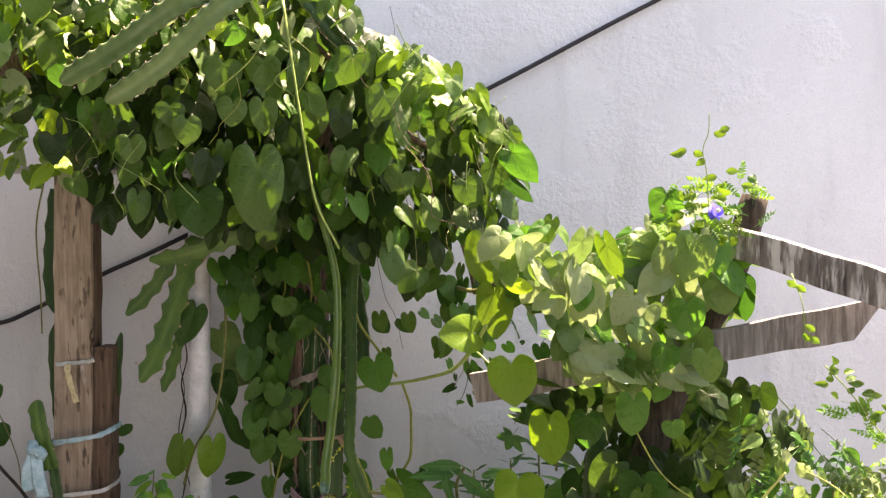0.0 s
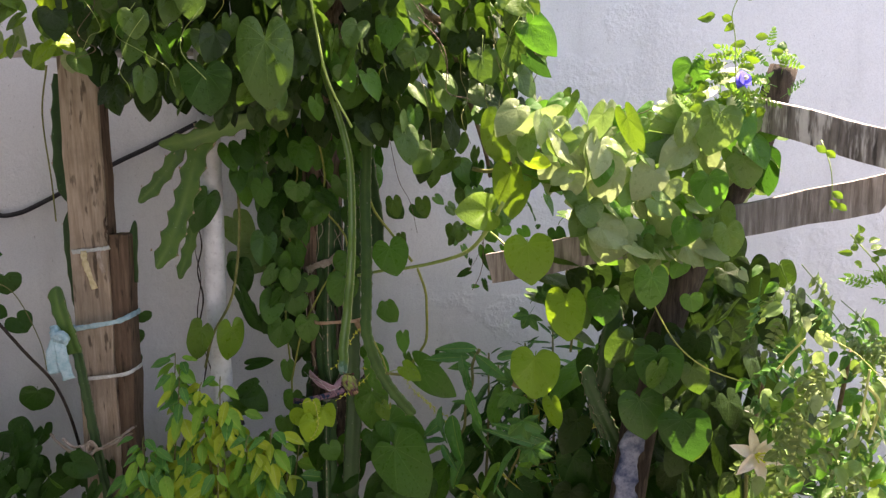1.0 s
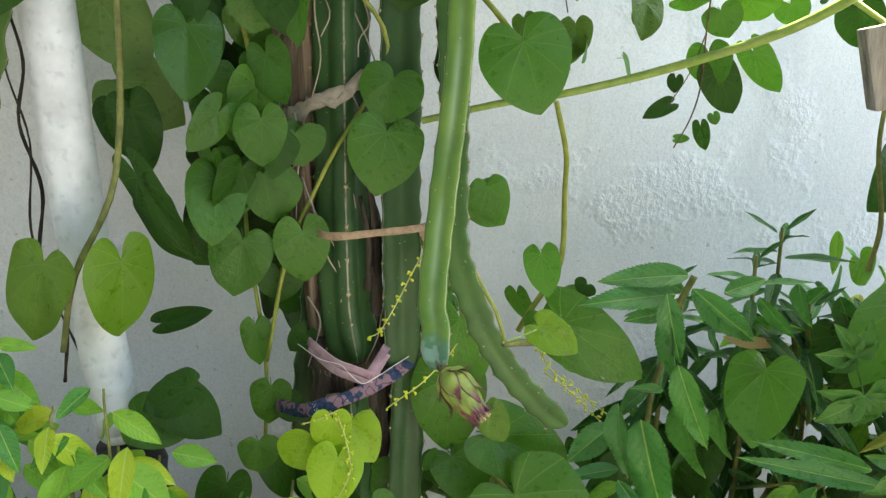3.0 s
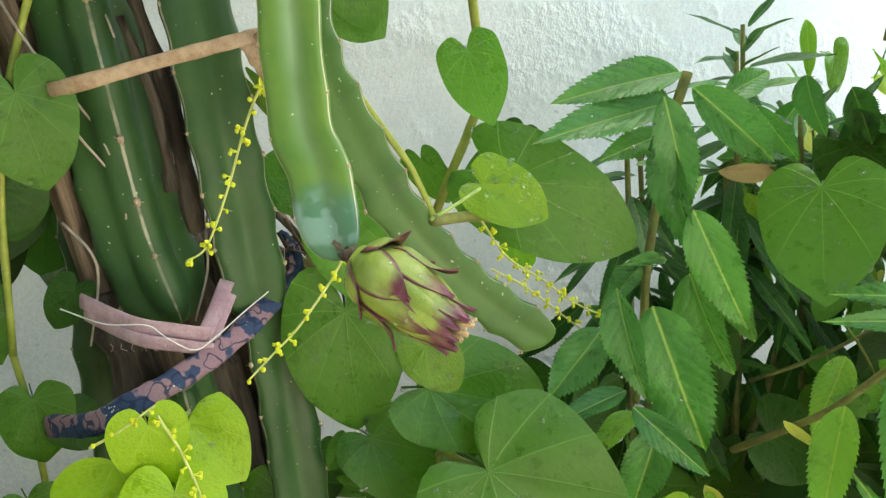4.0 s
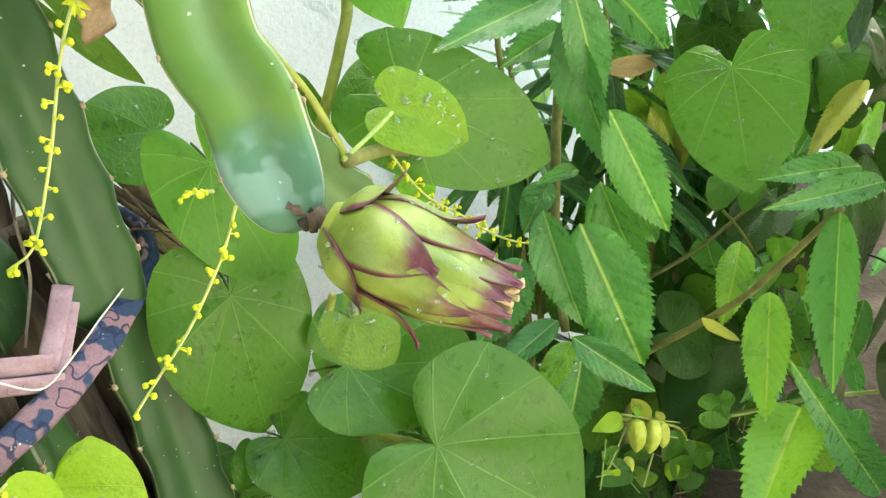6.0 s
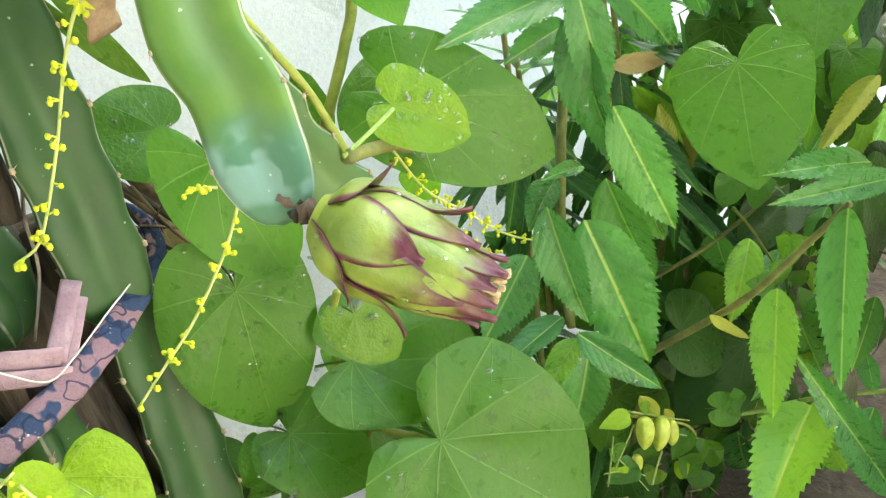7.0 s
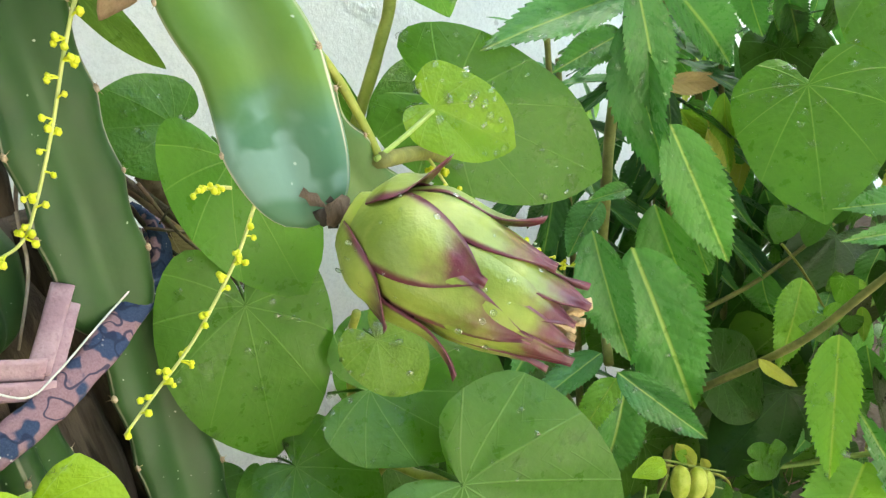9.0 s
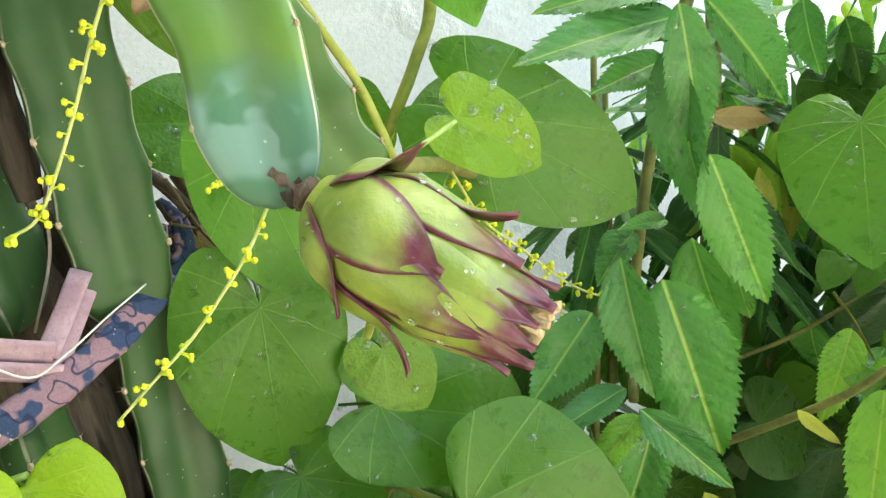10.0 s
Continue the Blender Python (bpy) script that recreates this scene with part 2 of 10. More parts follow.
def cactus_skin(name, a, b, pale, rim=(0.30, 0.24, 0.15), tip=None):
    """Waxy stem: u runs round it with a rib at every third, v is the length in metres from the tip."""
    n = Net(name)
    sep = n.node("SeparateXYZ")
    n.put(sep.inputs[0], n.coords("UV"))
    u, v = sep.outputs[0], sep.outputs[1]
    rib = n.math("ABSOLUTE", n.math("SUBTRACT", n.math("FRACT", n.math("ADD", n.math("MULTIPLY", u, 3.0), 0.5)), 0.5))
    pos = n.node("NewGeometry").outputs["Position"]
    big = n.noise(pos, 16.0, 4.0)
    col = n.mix(n.ramp(big, 0.3, 0.7), a, b)
    mid = n.ramp(rib, 0.18, 0.5)
    col = n.mix(n.math("MULTIPLY", mid, n.ramp(n.noise(pos, 9.0, 3.0), 0.3, 0.65)), col, pale)
    if tip:
        close = n.math("ADD", v, n.math("MULTIPLY", n.math("SUBTRACT", n.noise(pos, 30.0, 2.0), 0.5), 0.03))
        col = n.mix(n.ramp(close, 0.03, 0.042, 0.75, 0.0), col, tip)
        bloom = n.math("MULTIPLY", n.ramp(n.noise(pos, 46.0, 2.0), 0.44, 0.50), n.math("MULTIPLY", n.ramp(close, 0.008, 0.014), n.ramp(close, 0.030, 0.036, 1.0, 0.0)))
        col = n.mix(n.math("MULTIPLY", bloom, 0.30), col, (0.36, 0.50, 0.47))
    edge = n.ramp(rib, n.math("MULTIPLY", n.noise(pos, 120.0, 3.0), 0.012), n.math("ADD", 0.008, n.math("MULTIPLY", n.noise(pos, 90.0, 2.0), 0.028)), 1.0, 0.0)
    col = n.mix(n.math("MULTIPLY", edge, n.ramp(n.noise(pos, 38.0, 3.0), 0.36, 0.60, 0.25, 0.9)), col, rim)
    dots = n.noise(pos, 240.0, 1.0)
    col = n.mix(n.ramp(dots, 0.75, 0.79, 0.0, 0.6), col, (0.55, 0.6, 0.5))
    n.bump(n.math("ADD", n.math("MULTIPLY", big, 1.0), n.math("MULTIPLY", n.noise(pos, 90.0, 3.0), 0.2)), 0.3, 0.006)
    n.bsdf.inputs["Subsurface Weight"].default_value = 0.0
    return n.finish(col, n.ramp(big, 0.3, 0.7, 0.38, 0.54), 0.34)


def bract_skin():
    n = Net("fruit_scale")
    sep = n.node("SeparateXYZ")
    n.put(sep.inputs[0], n.coords("UV"))
    x, y = sep.outputs[0], sep.outputs[1]
    pos = n.node("NewGeometry").outputs["Position"]
    wob = n.math("MULTIPLY", n.math("SUBTRACT", n.noise(pos, 130.0, 4.0), 0.5), 0.5)
    rim = n.ramp(n.math("ADD", n.math("ABSOLUTE", x), n.math("MULTIPLY", wob, 0.30)), 0.74, 0.95)
    end = n.ramp(n.math("ADD", y, wob), 0.52, 0.88)
    col = n.mix(n.ramp(n.noise(pos, 50.0, 4.0), 0.3, 0.7), (0.155, 0.22, 0.036), (0.25, 0.305, 0.06))
    col = n.mix(n.ramp(n.noise(pos, 60.0, 3.0), 0.55, 0.75, 0.0, 0.5), col, (0.42, 0.42, 0.12))
    red = n.mix(n.noise(pos, 160.0, 3.0), (0.055, 0.010, 0.022), (0.16, 0.03, 0.05))
    col = n.mix(n.math("MAXIMUM", n.math("MULTIPLY", rim, n.ramp(y, 0.0, 0.3, 0.55, 1.0)), end), col, red)
    n.bump(n.noise(pos, 260.0, 3.0), 0.2, 0.002)
    return n.finish(col, 0.36, 0.45)


def cloth_print():
    n = Net("printed_cloth")
    pos = n.node("NewGeometry").outputs["Position"]
    big = n.noise(pos, 52.0, 2.0, 0.45)
    weave = n.noise(pos, 900.0, 2.0)
    mauve = n.mix(weave, (0.16, 0.09, 0.115), (0.33, 0.205, 0.235))
    col = n.mix(n.ramp(big, 0.49, 0.53), mauve, n.mix(weave, (0.020, 0.034, 0.075), (0.05, 0.075, 0.14)))
    ring = n.noise(pos, 64.0, 1.0)
    col = n.mix(n.ramp(n.math("ABSOLUTE", n.math("SUBTRACT", ring, 0.5)), 0.012, 0.032, 0.85, 0.0), col, (0.022, 0.03, 0.065))
    dots = n.node("TexVoronoi", feature="F1")
    n.put(dots.inputs["Vector"], pos)
    dots.inputs["Scale"].default_value = 420.0
    col = n.mix(n.math("MULTIPLY", n.ramp(dots.outputs[0], 0.2, 0.35, 1.0, 0.0), n.ramp(n.noise(pos, 35.0, 1.0), 0.6, 0.66)), col, (0.6, 0.55, 0.55))
    n.bump(n.noise(pos, 700.0, 2.0), 0.35, 0.001)
    return n.finish(col, 0.9, 0.1)


PLASTER = plaster()
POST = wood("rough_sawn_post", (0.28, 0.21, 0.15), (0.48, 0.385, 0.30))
# Post timber darkened in colour for the shaded side; the stake shares it.
POST_SHADED = wood("shaded_brown_timber", (0.10, 0.065, 0.045), (0.19, 0.13, 0.09))
STUMP = wood("dead_trunk", (0.085, 0.055, 0.038), (0.31, 0.215, 0.155), (26.0, 26.0, 0.8))
STUMP_DARK = wood("dark_timber", (0.035, 0.026, 0.02), (0.10, 0.08, 0.062), (20.0, 20.0, 0.8))
BOARD = wood("weathered_board", (0.15, 0.128, 0.115), (0.40, 0.36, 0.335), (13.0, 13.0, 1.3), False)
BOARD_LICHEN = wood("stained_board", (0.10, 0.086, 0.076), (0.30, 0.265, 0.235), (11.0, 11.0, 1.6), True, (0.72, 0.69, 0.64))
PVC = plain("white_pvc", (0.50, 0.51, 0.52), (0.76, 0.77, 0.78), 11.0, 0.38, 0.5, 0.15)
CABLE = plain("black_cable", (0.012, 0.011, 0.013), (0.03, 0.026, 0.03), 40.0, 0.55)
SOIL = plain("soil", (0.035, 0.024, 0.016), (0.09, 0.065, 0.045), 5.0, 0.95, 0.2, 1.0, 0.03, place=True)
TWIG = plain("green_brown_twig", (0.12, 0.13, 0.04), (0.22, 0.22, 0.07), 60.0, 0.6, 0.3)
TWIG_BROWN = plain("brown_twig", (0.09, 0.06, 0.04), (0.2, 0.15, 0.10), 60.0, 0.85, 0.2, 0.6)
TWIG_DARK = plain("dark_twig", (0.025, 0.02, 0.016), (0.07, 0.055, 0.045), 60.0, 0.85, 0.2, 0.6)
VINE = plain("vine_stem", (0.20, 0.24, 0.035), (0.32, 0.33, 0.07), 50.0, 0.5, 0.4)
VINE_LIGHT = plain("vine_stem_light", (0.22, 0.33, 0.07), (0.34, 0.44, 0.12), 50.0, 0.45, 0.4)
BUD = plain("yellow_bud", (0.50, 0.55, 0.02), (0.68, 0.68, 0.06), 200.0, 0.45, 0.4, 0.0)
POD = plain("papery_pod", (0.34, 0.42, 0.04), (0.52, 0.56, 0.12), 90.0, 0.5, 0.4, 0.3, 0.001)
BUD_STALK = plain("pale_stalk", (0.42, 0.46, 0.13), (0.55, 0.56, 0.2), 120.0, 0.5, 0.4, 0.0)
CACTUS = cactus_skin("cactus_stem", (0.021, 0.063, 0.017), (0.036, 0.088, 0.023), (0.046, 0.104, 0.031), (0.36, 0.33, 0.25))
CACTUS_MID = cactus_skin("cactus_mid_stem", (0.034, 0.092, 0.020), (0.060, 0.130, 0.028), (0.080, 0.150, 0.040), (0.42, 0.38, 0.28))
CACTUS_YOUNG = cactus_skin("cactus_young_stem", (0.06, 0.145, 0.026), (0.12, 0.215, 0.036), (0.23, 0.345, 0.19), (0.50, 0.44, 0.34), (0.06, 0.16, 0.11))
# Next two skins: a shaded and a sunlit copy, light put into colour.
CACTUS_SHADED = cactus_skin("cactus_shaded_stem", (0.046, 0.115, 0.022), (0.085, 0.17, 0.03), (0.12, 0.21, 0.05), (0.22, 0.2, 0.12))
CACTUS_SUNLIT = cactus_skin("cactus_sunlit_stem", (0.075, 0.14, 0.04), (0.13, 0.205, 0.065), (0.19, 0.26, 0.11), (0.62, 0.58, 0.44))
AREOLE = plain("areole", (0.34, 0.24, 0.15), (0.55, 0.43, 0.32), 300.0, 0.9, 0.2, 0.6)
BRACT = bract_skin()
FRUIT = plain("fruit_flesh", (0.26, 0.34, 0.05), (0.40, 0.43, 0.10), 60.0, 0.4, 0.4, 0.1)
WITHERED = plain("withered_flower", (0.34, 0.23, 0.12), (0.55, 0.42, 0.26), 120.0, 0.9, 0.2, 0.6)
PINK = plain("faded_pink_strip", (0.31, 0.19, 0.23), (0.45, 0.30, 0.34), 60.0, 0.8, 0.2, 0.4)
PRINT = cloth_print()
RAG = plain("beige_rag", (0.30, 0.24, 0.19), (0.48, 0.40, 0.34), 50.0, 0.95, 0.1, 0.8)
PALE_RAG = plain("pale_rag", (0.42, 0.45, 0.44), (0.62, 0.64, 0.62), 50.0, 0.95, 0.1, 0.8)
STRAW_PALE = plain("pale_straw", (0.50, 0.42, 0.24), (0.66, 0.58, 0.38), 60.0, 0.9, 0.1, 0.6)
STRAW = plain("straw_band", (0.30, 0.19, 0.12), (0.45, 0.32, 0.22), 80.0, 0.8, 0.2, 0.5)
BLUE = plain("pale_blue_rag", (0.27, 0.46, 0.53), (0.48, 0.65, 0.70), 45.0, 0.95, 0.1, 0.8)
BLUE_DARK = plain("dark_blue_rag", (0.04, 0.06, 0.12), (0.30, 0.32, 0.40), 25.0, 0.95, 0.1, 0.8)
STRING = plain("white_string", (0.55, 0.55, 0.52), (0.7, 0.7, 0.68), 80.0, 0.8, 0.2, 0.3)
PETAL_BLUE = plain("blue_petal", (0.07, 0.06, 0.55), (0.14, 0.13, 0.75), 80.0, 0.6, 0.3, 0.2)
PETAL_WHITE = plain("white_petal", (0.75, 0.72, 0.6), (0.8, 0.78, 0.7), 80.0, 0.6, 0.3, 0.0)
PETAL_PEACH = plain("peach_petal", (0.76, 0.64, 0.48), (0.82, 0.75, 0.62), 60.0, 0.6, 0.3, 0.2)
CONCRETE = plain("bounce_floor", (0.12, 0.12, 0.12), (0.18, 0.178, 0.172), 3.0, 0.9, 0.2, 0.5, 0.004, place=True)
# Bluish tone set to tint the light bounced off the unseen walls.
SCREEN_PAINT = plain("screen_paint", (0.12, 0.15, 0.18), (0.17, 0.205, 0.24), 2.0, 0.9, 0.2, 0.4, 0.004, place=True)
IRON = plain("grey_pipe", (0.25, 0.24, 0.23), (0.42, 0.40, 0.38), 20.0, 0.6, 0.4, 0.3)


def water():
    """A clear bead: light passes straight on, the rim and the glints mirror the sky."""
    n = Net("water_drop")
    clear, gloss, mx, fr = n.node("BsdfTransparent"), n.node("BsdfGlossy"), n.node("MixShader"), n.node("Fresnel")
    lens, body = n.node("BsdfRefraction"), n.node("MixShader")
    lens.inputs["IOR"].default_value, lens.inputs["Roughness"].default_value = 1.33, 0.02
    body.inputs[0].default_value = 0.28
    gloss.inputs["Roughness"].default_value = 0.03
    fr.inputs["IOR"].default_value = 1.33
    clear.inputs[0].default_value = (0.93, 0.96, 0.92, 1.0)
    n.put(mx.inputs[0], n.math("MINIMUM", n.math("ADD", n.math("MULTIPLY", fr.outputs[0], 0.8), 0.06), 0.50))
    n.put(body.inputs[1], clear.outputs[0])
    n.put(body.inputs[2], lens.outputs[0])
    n.put(mx.inputs[1], body.outputs[0])
    n.put(mx.inputs[2], gloss.outputs[0])
    n.put(n.out.inputs[0], mx.outputs[0])
    return n.m


WATER = water()


# ---- building kit ----
def thing(name, at, label, category, group="", kind=""):
    ob = new(name)
    ob.empty_display_size = 0.05
    ob.location = at
    return tagged(ob, label, category, group, kind)


def part(name, bm, material, parent=None, label="", smooth=True, kind=""):
    """One mesh object from a bmesh in world places, under a thing or a part."""
    me = bpy.data.meshes.new(name)
    bm.normal_update()
    bm.to_mesh(me)
    bm.free()
    if smooth:
        me.polygons.foreach_set("use_smooth", [True] * len(me.polygons))
    me.materials.append(material)
    ob = new(name, me)
    if parent is not None:
        ob.parent = parent
        if parent.parent is None:
            ob.matrix_parent_inverse = Matrix.Translation(-parent.location)
    return tagged(ob, label, "", "", kind)


def smooth_line(points, steps):
    """Catmull-Rom line through a few points."""
    pts = [Vector(p) for p in points]
    if len(pts) == 2:
        return [pts[0].lerp(pts[1], i / steps) for i in range(steps + 1)]
    ext = [pts[0] * 2 - pts[1]] + pts + [pts[-1] * 2 - pts[-2]]
    out = []
    for i in range(len(pts) - 1):
        a, b, c, d = ext[i:i + 4]
        for k in range(steps):
            t = k / steps
            out.append(0.5 * (2 * b + (c - a) * t + (2 * a - 5 * b + 4 * c - d) * t * t + (3 * b - a - 3 * c + d) * t * t * t))
    out.append(pts[-1])
    return out


def sweep(bm, line, section, side=(1, 0, 0), close=True):
    """Skin along a line. section(i, s): (across, away) offsets and uv u, at share s of the length. side: where across points."""
    layer = bm.loops.layers.uv.verify()
    n = len(line)
    dist = [0.0]
    for a, b in zip(line, line[1:]):
        dist.append(dist[-1] + (b - a).length)
    rings, us = [], []
    s0 = Vector(side)
    for i, p in enumerate(line):
        tan = (line[min(i + 1, n - 1)] - line[max(i - 1, 0)]).normalized()
        ax = (s0 - tan * s0.dot(tan)).normalized()
        s0 = ax
        ay = tan.cross(ax)
        sec = section(i, dist[i] / dist[-1], dist[-1] - dist[i])
        rings.append([bm.verts.new(p + ax * o[0] + ay * o[1]) for o in sec])
        us.append([o[2] for o in sec])
    m = len(rings[0])
    for i in range(n - 1):
        for k in range(m):
            k2 = (k + 1) % m
            f = bm.faces.new((rings[i][k], rings[i][k2], rings[i + 1][k2], rings[i + 1][k]))
            ua, ub = us[i][k], us[i][k2]
            if ub < ua - 0.5:
                ub += 1.0
            vals = ((ua, dist[-1] - dist[i]), (ub, dist[-1] - dist[i]), (ub, dist[-1] - dist[i + 1]), (ua, dist[-1] - dist[i + 1]))
            for lp, q in zip(f.loops, vals):
                lp[layer].uv = q
    if close:
        for ring in (rings[0][::-1], rings[-1]):
            bm.faces.new(ring)
    return bm


def tube(points, r0, r1=None, steps=6, sides=8, rough=0.0, bm=None, seed=0):
    bm = bm or bmesh.new()
    r1 = r0 if r1 is None else r1
    rng = random.Random(seed)
    line = smooth_line(points, steps)

    def section(i, s, left):
        r = (r0 + (r1 - r0) * s) * (1 + rough * (rng.random() - 0.5))
        return [(r * math.cos(2 * math.pi * k / sides), r * math.sin(2 * math.pi * k / sides), k / sides) for k in range(sides)]
    d = (line[-1] - line[0])
    return sweep(bm, line, section, (1, 0, 0) if abs(d.x) < 0.8 * d.length else (0, 0, 1))


def band(points, wide, thick, side, steps=6, ruffle=0.0, seed=0):
    """A strip of cloth or straw with a soft, slightly ruffled section."""
    bm = bmesh.new()
    rng = random.Random(seed)

    def section(i, s, left):
        w = wide * (1 + ruffle * (rng.random() - 0.5))
        out = []
        for k in range(12):
            a = 2 * math.pi * k / 12
            c, sn = math.cos(a), math.sin(a)
            out.append((w / 2 * math.copysign(abs(c) ** 0.6, c), thick / 2 * math.copysign(abs(sn) ** 0.6, sn) * (1 + ruffle * (rng.random() - 0.5) * 1.5), k / 12))
        return out
    return sweep(bm, smooth_line(points, steps), section, side)


def box(size, at, turn=(0, 0, 0), bevel=0.004, cuts=0, rough=0.0, seed=0):
    """A sawn piece with broken edges and, if cut along its length, an uneven surface."""
    bm = bmesh.new()
    bmesh.ops.create_cube(bm, size=1.0)
    bmesh.ops.scale(bm, vec=size, verts=bm.verts)
    if cuts:
        axis = max(range(3), key=lambda i: size[i])
        edges = [e for e in bm.edges if abs((e.verts[0].co - e.verts[1].co)[axis]) > 0.9 * size[axis]]
        bmesh.ops.subdivide_edges(bm, edges=edges, cuts=cuts, use_grid_fill=True)
    long_edges = [e for e in bm.edges if len(e.link_faces) == 2 and e.calc_face_angle(0) > 1.0]
    bmesh.ops.bevel(bm, geom=long_edges, offset=bevel, segments=2, affect="EDGES", profile=0.6)
    if rough:
        for v in bm.verts:
            v.co += noise.noise_vector(v.co * 9 + Vector((seed, 0, 0))) * rough
    bmesh.ops.transform(bm, matrix=pose(*at, *turn), verts=bm.verts)
    return bm


# ---- leaves: unit blades, petiole at the origin, tip at y = 1, facing z ----
def heart_outline(variant, lobe=None):
    rng = random.Random(variant)
    lobe = lobe or 0.22 + 0.14 * rng.random()
    right = [(0.0, -0.03), (0.06, -lobe * 0.62), (0.17, -lobe), (0.31, -lobe * 0.94), (0.43, -lobe * 0.58), (0.492, -0.02), (0.505, 0.19), (0.47, 0.41), (0.385, 0.62), (0.255, 0.80), (0.12, 0.92), (0.03, 0.985)]
    right = [(p.x, p.y) for p in smooth_line([(x, y, 0.0) for x, y in right], 2)]
    pts = right + [(0.0, 1.0)] + [(-x, y) for x, y in right[:0:-1]]
    return [(x * (1 + 0.014 * math.sin(9 * y + variant)), y + 0.008 * math.sin(17 * x + 2 * variant)) for x, y in pts]


def heart_blade(variant, lobe=None):
    bm = bmesh.new()
    layer = bm.loops.layers.uv.verify()
    rng = random.Random(100 + variant)
    fold, droop, wave, ph = 0.06 + 0.24 * rng.random(), 0.04 + 0.22 * rng.random(), 0.012 + 0.022 * rng.random(), rng.random() * 6
    skew, curl, roll = rng.uniform(-0.07, 0.07), rng.uniform(0.0, 0.5), rng.uniform(-0.12, 0.12)
    ring = [(x * (1 + skew * (1 if x > 0 else -1)) + 0.5 * skew * y * y, y) for x, y in heart_outline(variant, lobe)]

    def lift(x, y, s):
        r, a = math.hypot(x, y), math.atan2(x, y)
        soft = math.sqrt(x * x + 0.004) - 0.063
        z = fold * soft * (1.0 - 0.9 * abs(x)) - droop * max(y, 0) ** 2 - droop * 0.6 * min(y, 0) ** 2 + roll * x
        z += wave * math.sin(4.0 * a + ph) * r * 1.5 + 0.016 * math.cos(10.5 * a) * r * (1.1 - s) - 0.12 * x * x
        return z - curl * 0.05 * max(0.0, s - 0.7) / 0.3
    mid = bm.verts.new((0, 0, lift(0, 0, 0)))
    rows = [[mid]]
    for s in (0.18, 0.4, 0.62, 0.8, 0.93, 1.0):
        rows.append([bm.verts.new((x * s, y * s, lift(x * s, y * s, s))) for x, y in ring])
    m = len(ring)
    faces = []
    for k in range(m):
        k2 = (k + 1) % m
        faces.append(bm.faces.new((mid, rows[1][k2], rows[1][k])))
        for a, b in zip(rows[1:], rows[2:]):
            faces.append(bm.faces.new((a[k], a[k2], b[k2], b[k])))
    for f in faces:
        for lp in f.loops:
            lp[layer].uv = lp.vert.co.xy
    stalk(bm, [(0, 0, 0), (0, -0.05, -0.05), (0.015, -0.10, -0.14), (0.03, -0.13, -0.26)], 0.012)
    return bm


def stalk(bm, points, r):
    tube(points, r, r * 0.9, 3, 5, bm=bm)


def lance_outline(y, wide=0.5):
    return wide * (math.sin(math.pi * min(1, max(0, y)) ** 0.78) ** 0.85) if 0 < y < 1 else 0.0


def saw_outline(y, wide=0.46):
    """Widest at two fifths, drawn out to a long point."""
    return wide * (y ** 0.62 * (1 - y) ** 0.95) / (0.3947 ** 0.62 * 0.6053 ** 0.95) if 0 < y < 1 else 0.0


def lance_blade(variant, teeth=0.0, plump=1.0):
    """A long blade; with teeth it is saw-edged."""
    bm = bmesh.new()
    layer = bm.loops.layers.uv.verify()
    rng = random.Random(200 + variant)
    fold, droop, ph, tw = 0.20 + 0.5 * rng.random(), 0.10 + 0.40 * rng.random(), rng.random() * 6, 0.5 * (rng.random() - 0.5)
    n = 66 if teeth else 12
    cols = (-1, -0.78, -0.52, -0.26, 0, 0.26, 0.52, 0.78, 1) if teeth else (-1, -0.55, 0, 0.55, 1)
    sway = rng.uniform(-0.05, 0.05)
    grid = []
    for i in range(n + 1):
        y = i / n
        w = saw_outline(y) if teeth else lance_outline(y ** plump)
        step = i % 3
        if teeth and 3 < i < n - 1:
            w *= 1 + teeth * (-0.7, 0.1, 1.0)[step] * (1 + 0.5 * math.sin(5.1 * i + ph))
        row = []
        for s in cols:
            x = w * s
            yy = y + (0.012 * (step - 1) if teeth and abs(s) == 1 and 3 < i < n - 1 else 0)
            z = fold * abs(x) * (1.0 - 0.5 * abs(x)) - droop * yy * yy + 0.035 * math.sin(11 * yy + ph + s) * s * s + tw * x * yy
            if teeth:
                cell = ((y - abs(x) * 0.35 - x * x * 0.5) * 9.5) % 1.0
                z += 0.012 * math.sin(math.pi * cell) ** 0.7 * math.sin(math.pi * min(1.0, abs(s) * 0.9 + 0.05)) * w * 2
            row.append(bm.verts.new((x + sway * math.sin(3.1 * y) * (1 if teeth else 0), yy, z)))
        grid.append(row)
    for i in range(n):
        for k in range(len(cols) - 1):
            try:
                f = bm.faces.new((grid[i][k], grid[i][k + 1], grid[i + 1][k + 1], grid[i + 1][k]))
            except ValueError:
                continue
            for lp in f.loops:
                lp[layer].uv = lp.vert.co.xy
    bmesh.ops.remove_doubles(bm, verts=bm.verts, dist=1e-5)
    return bm


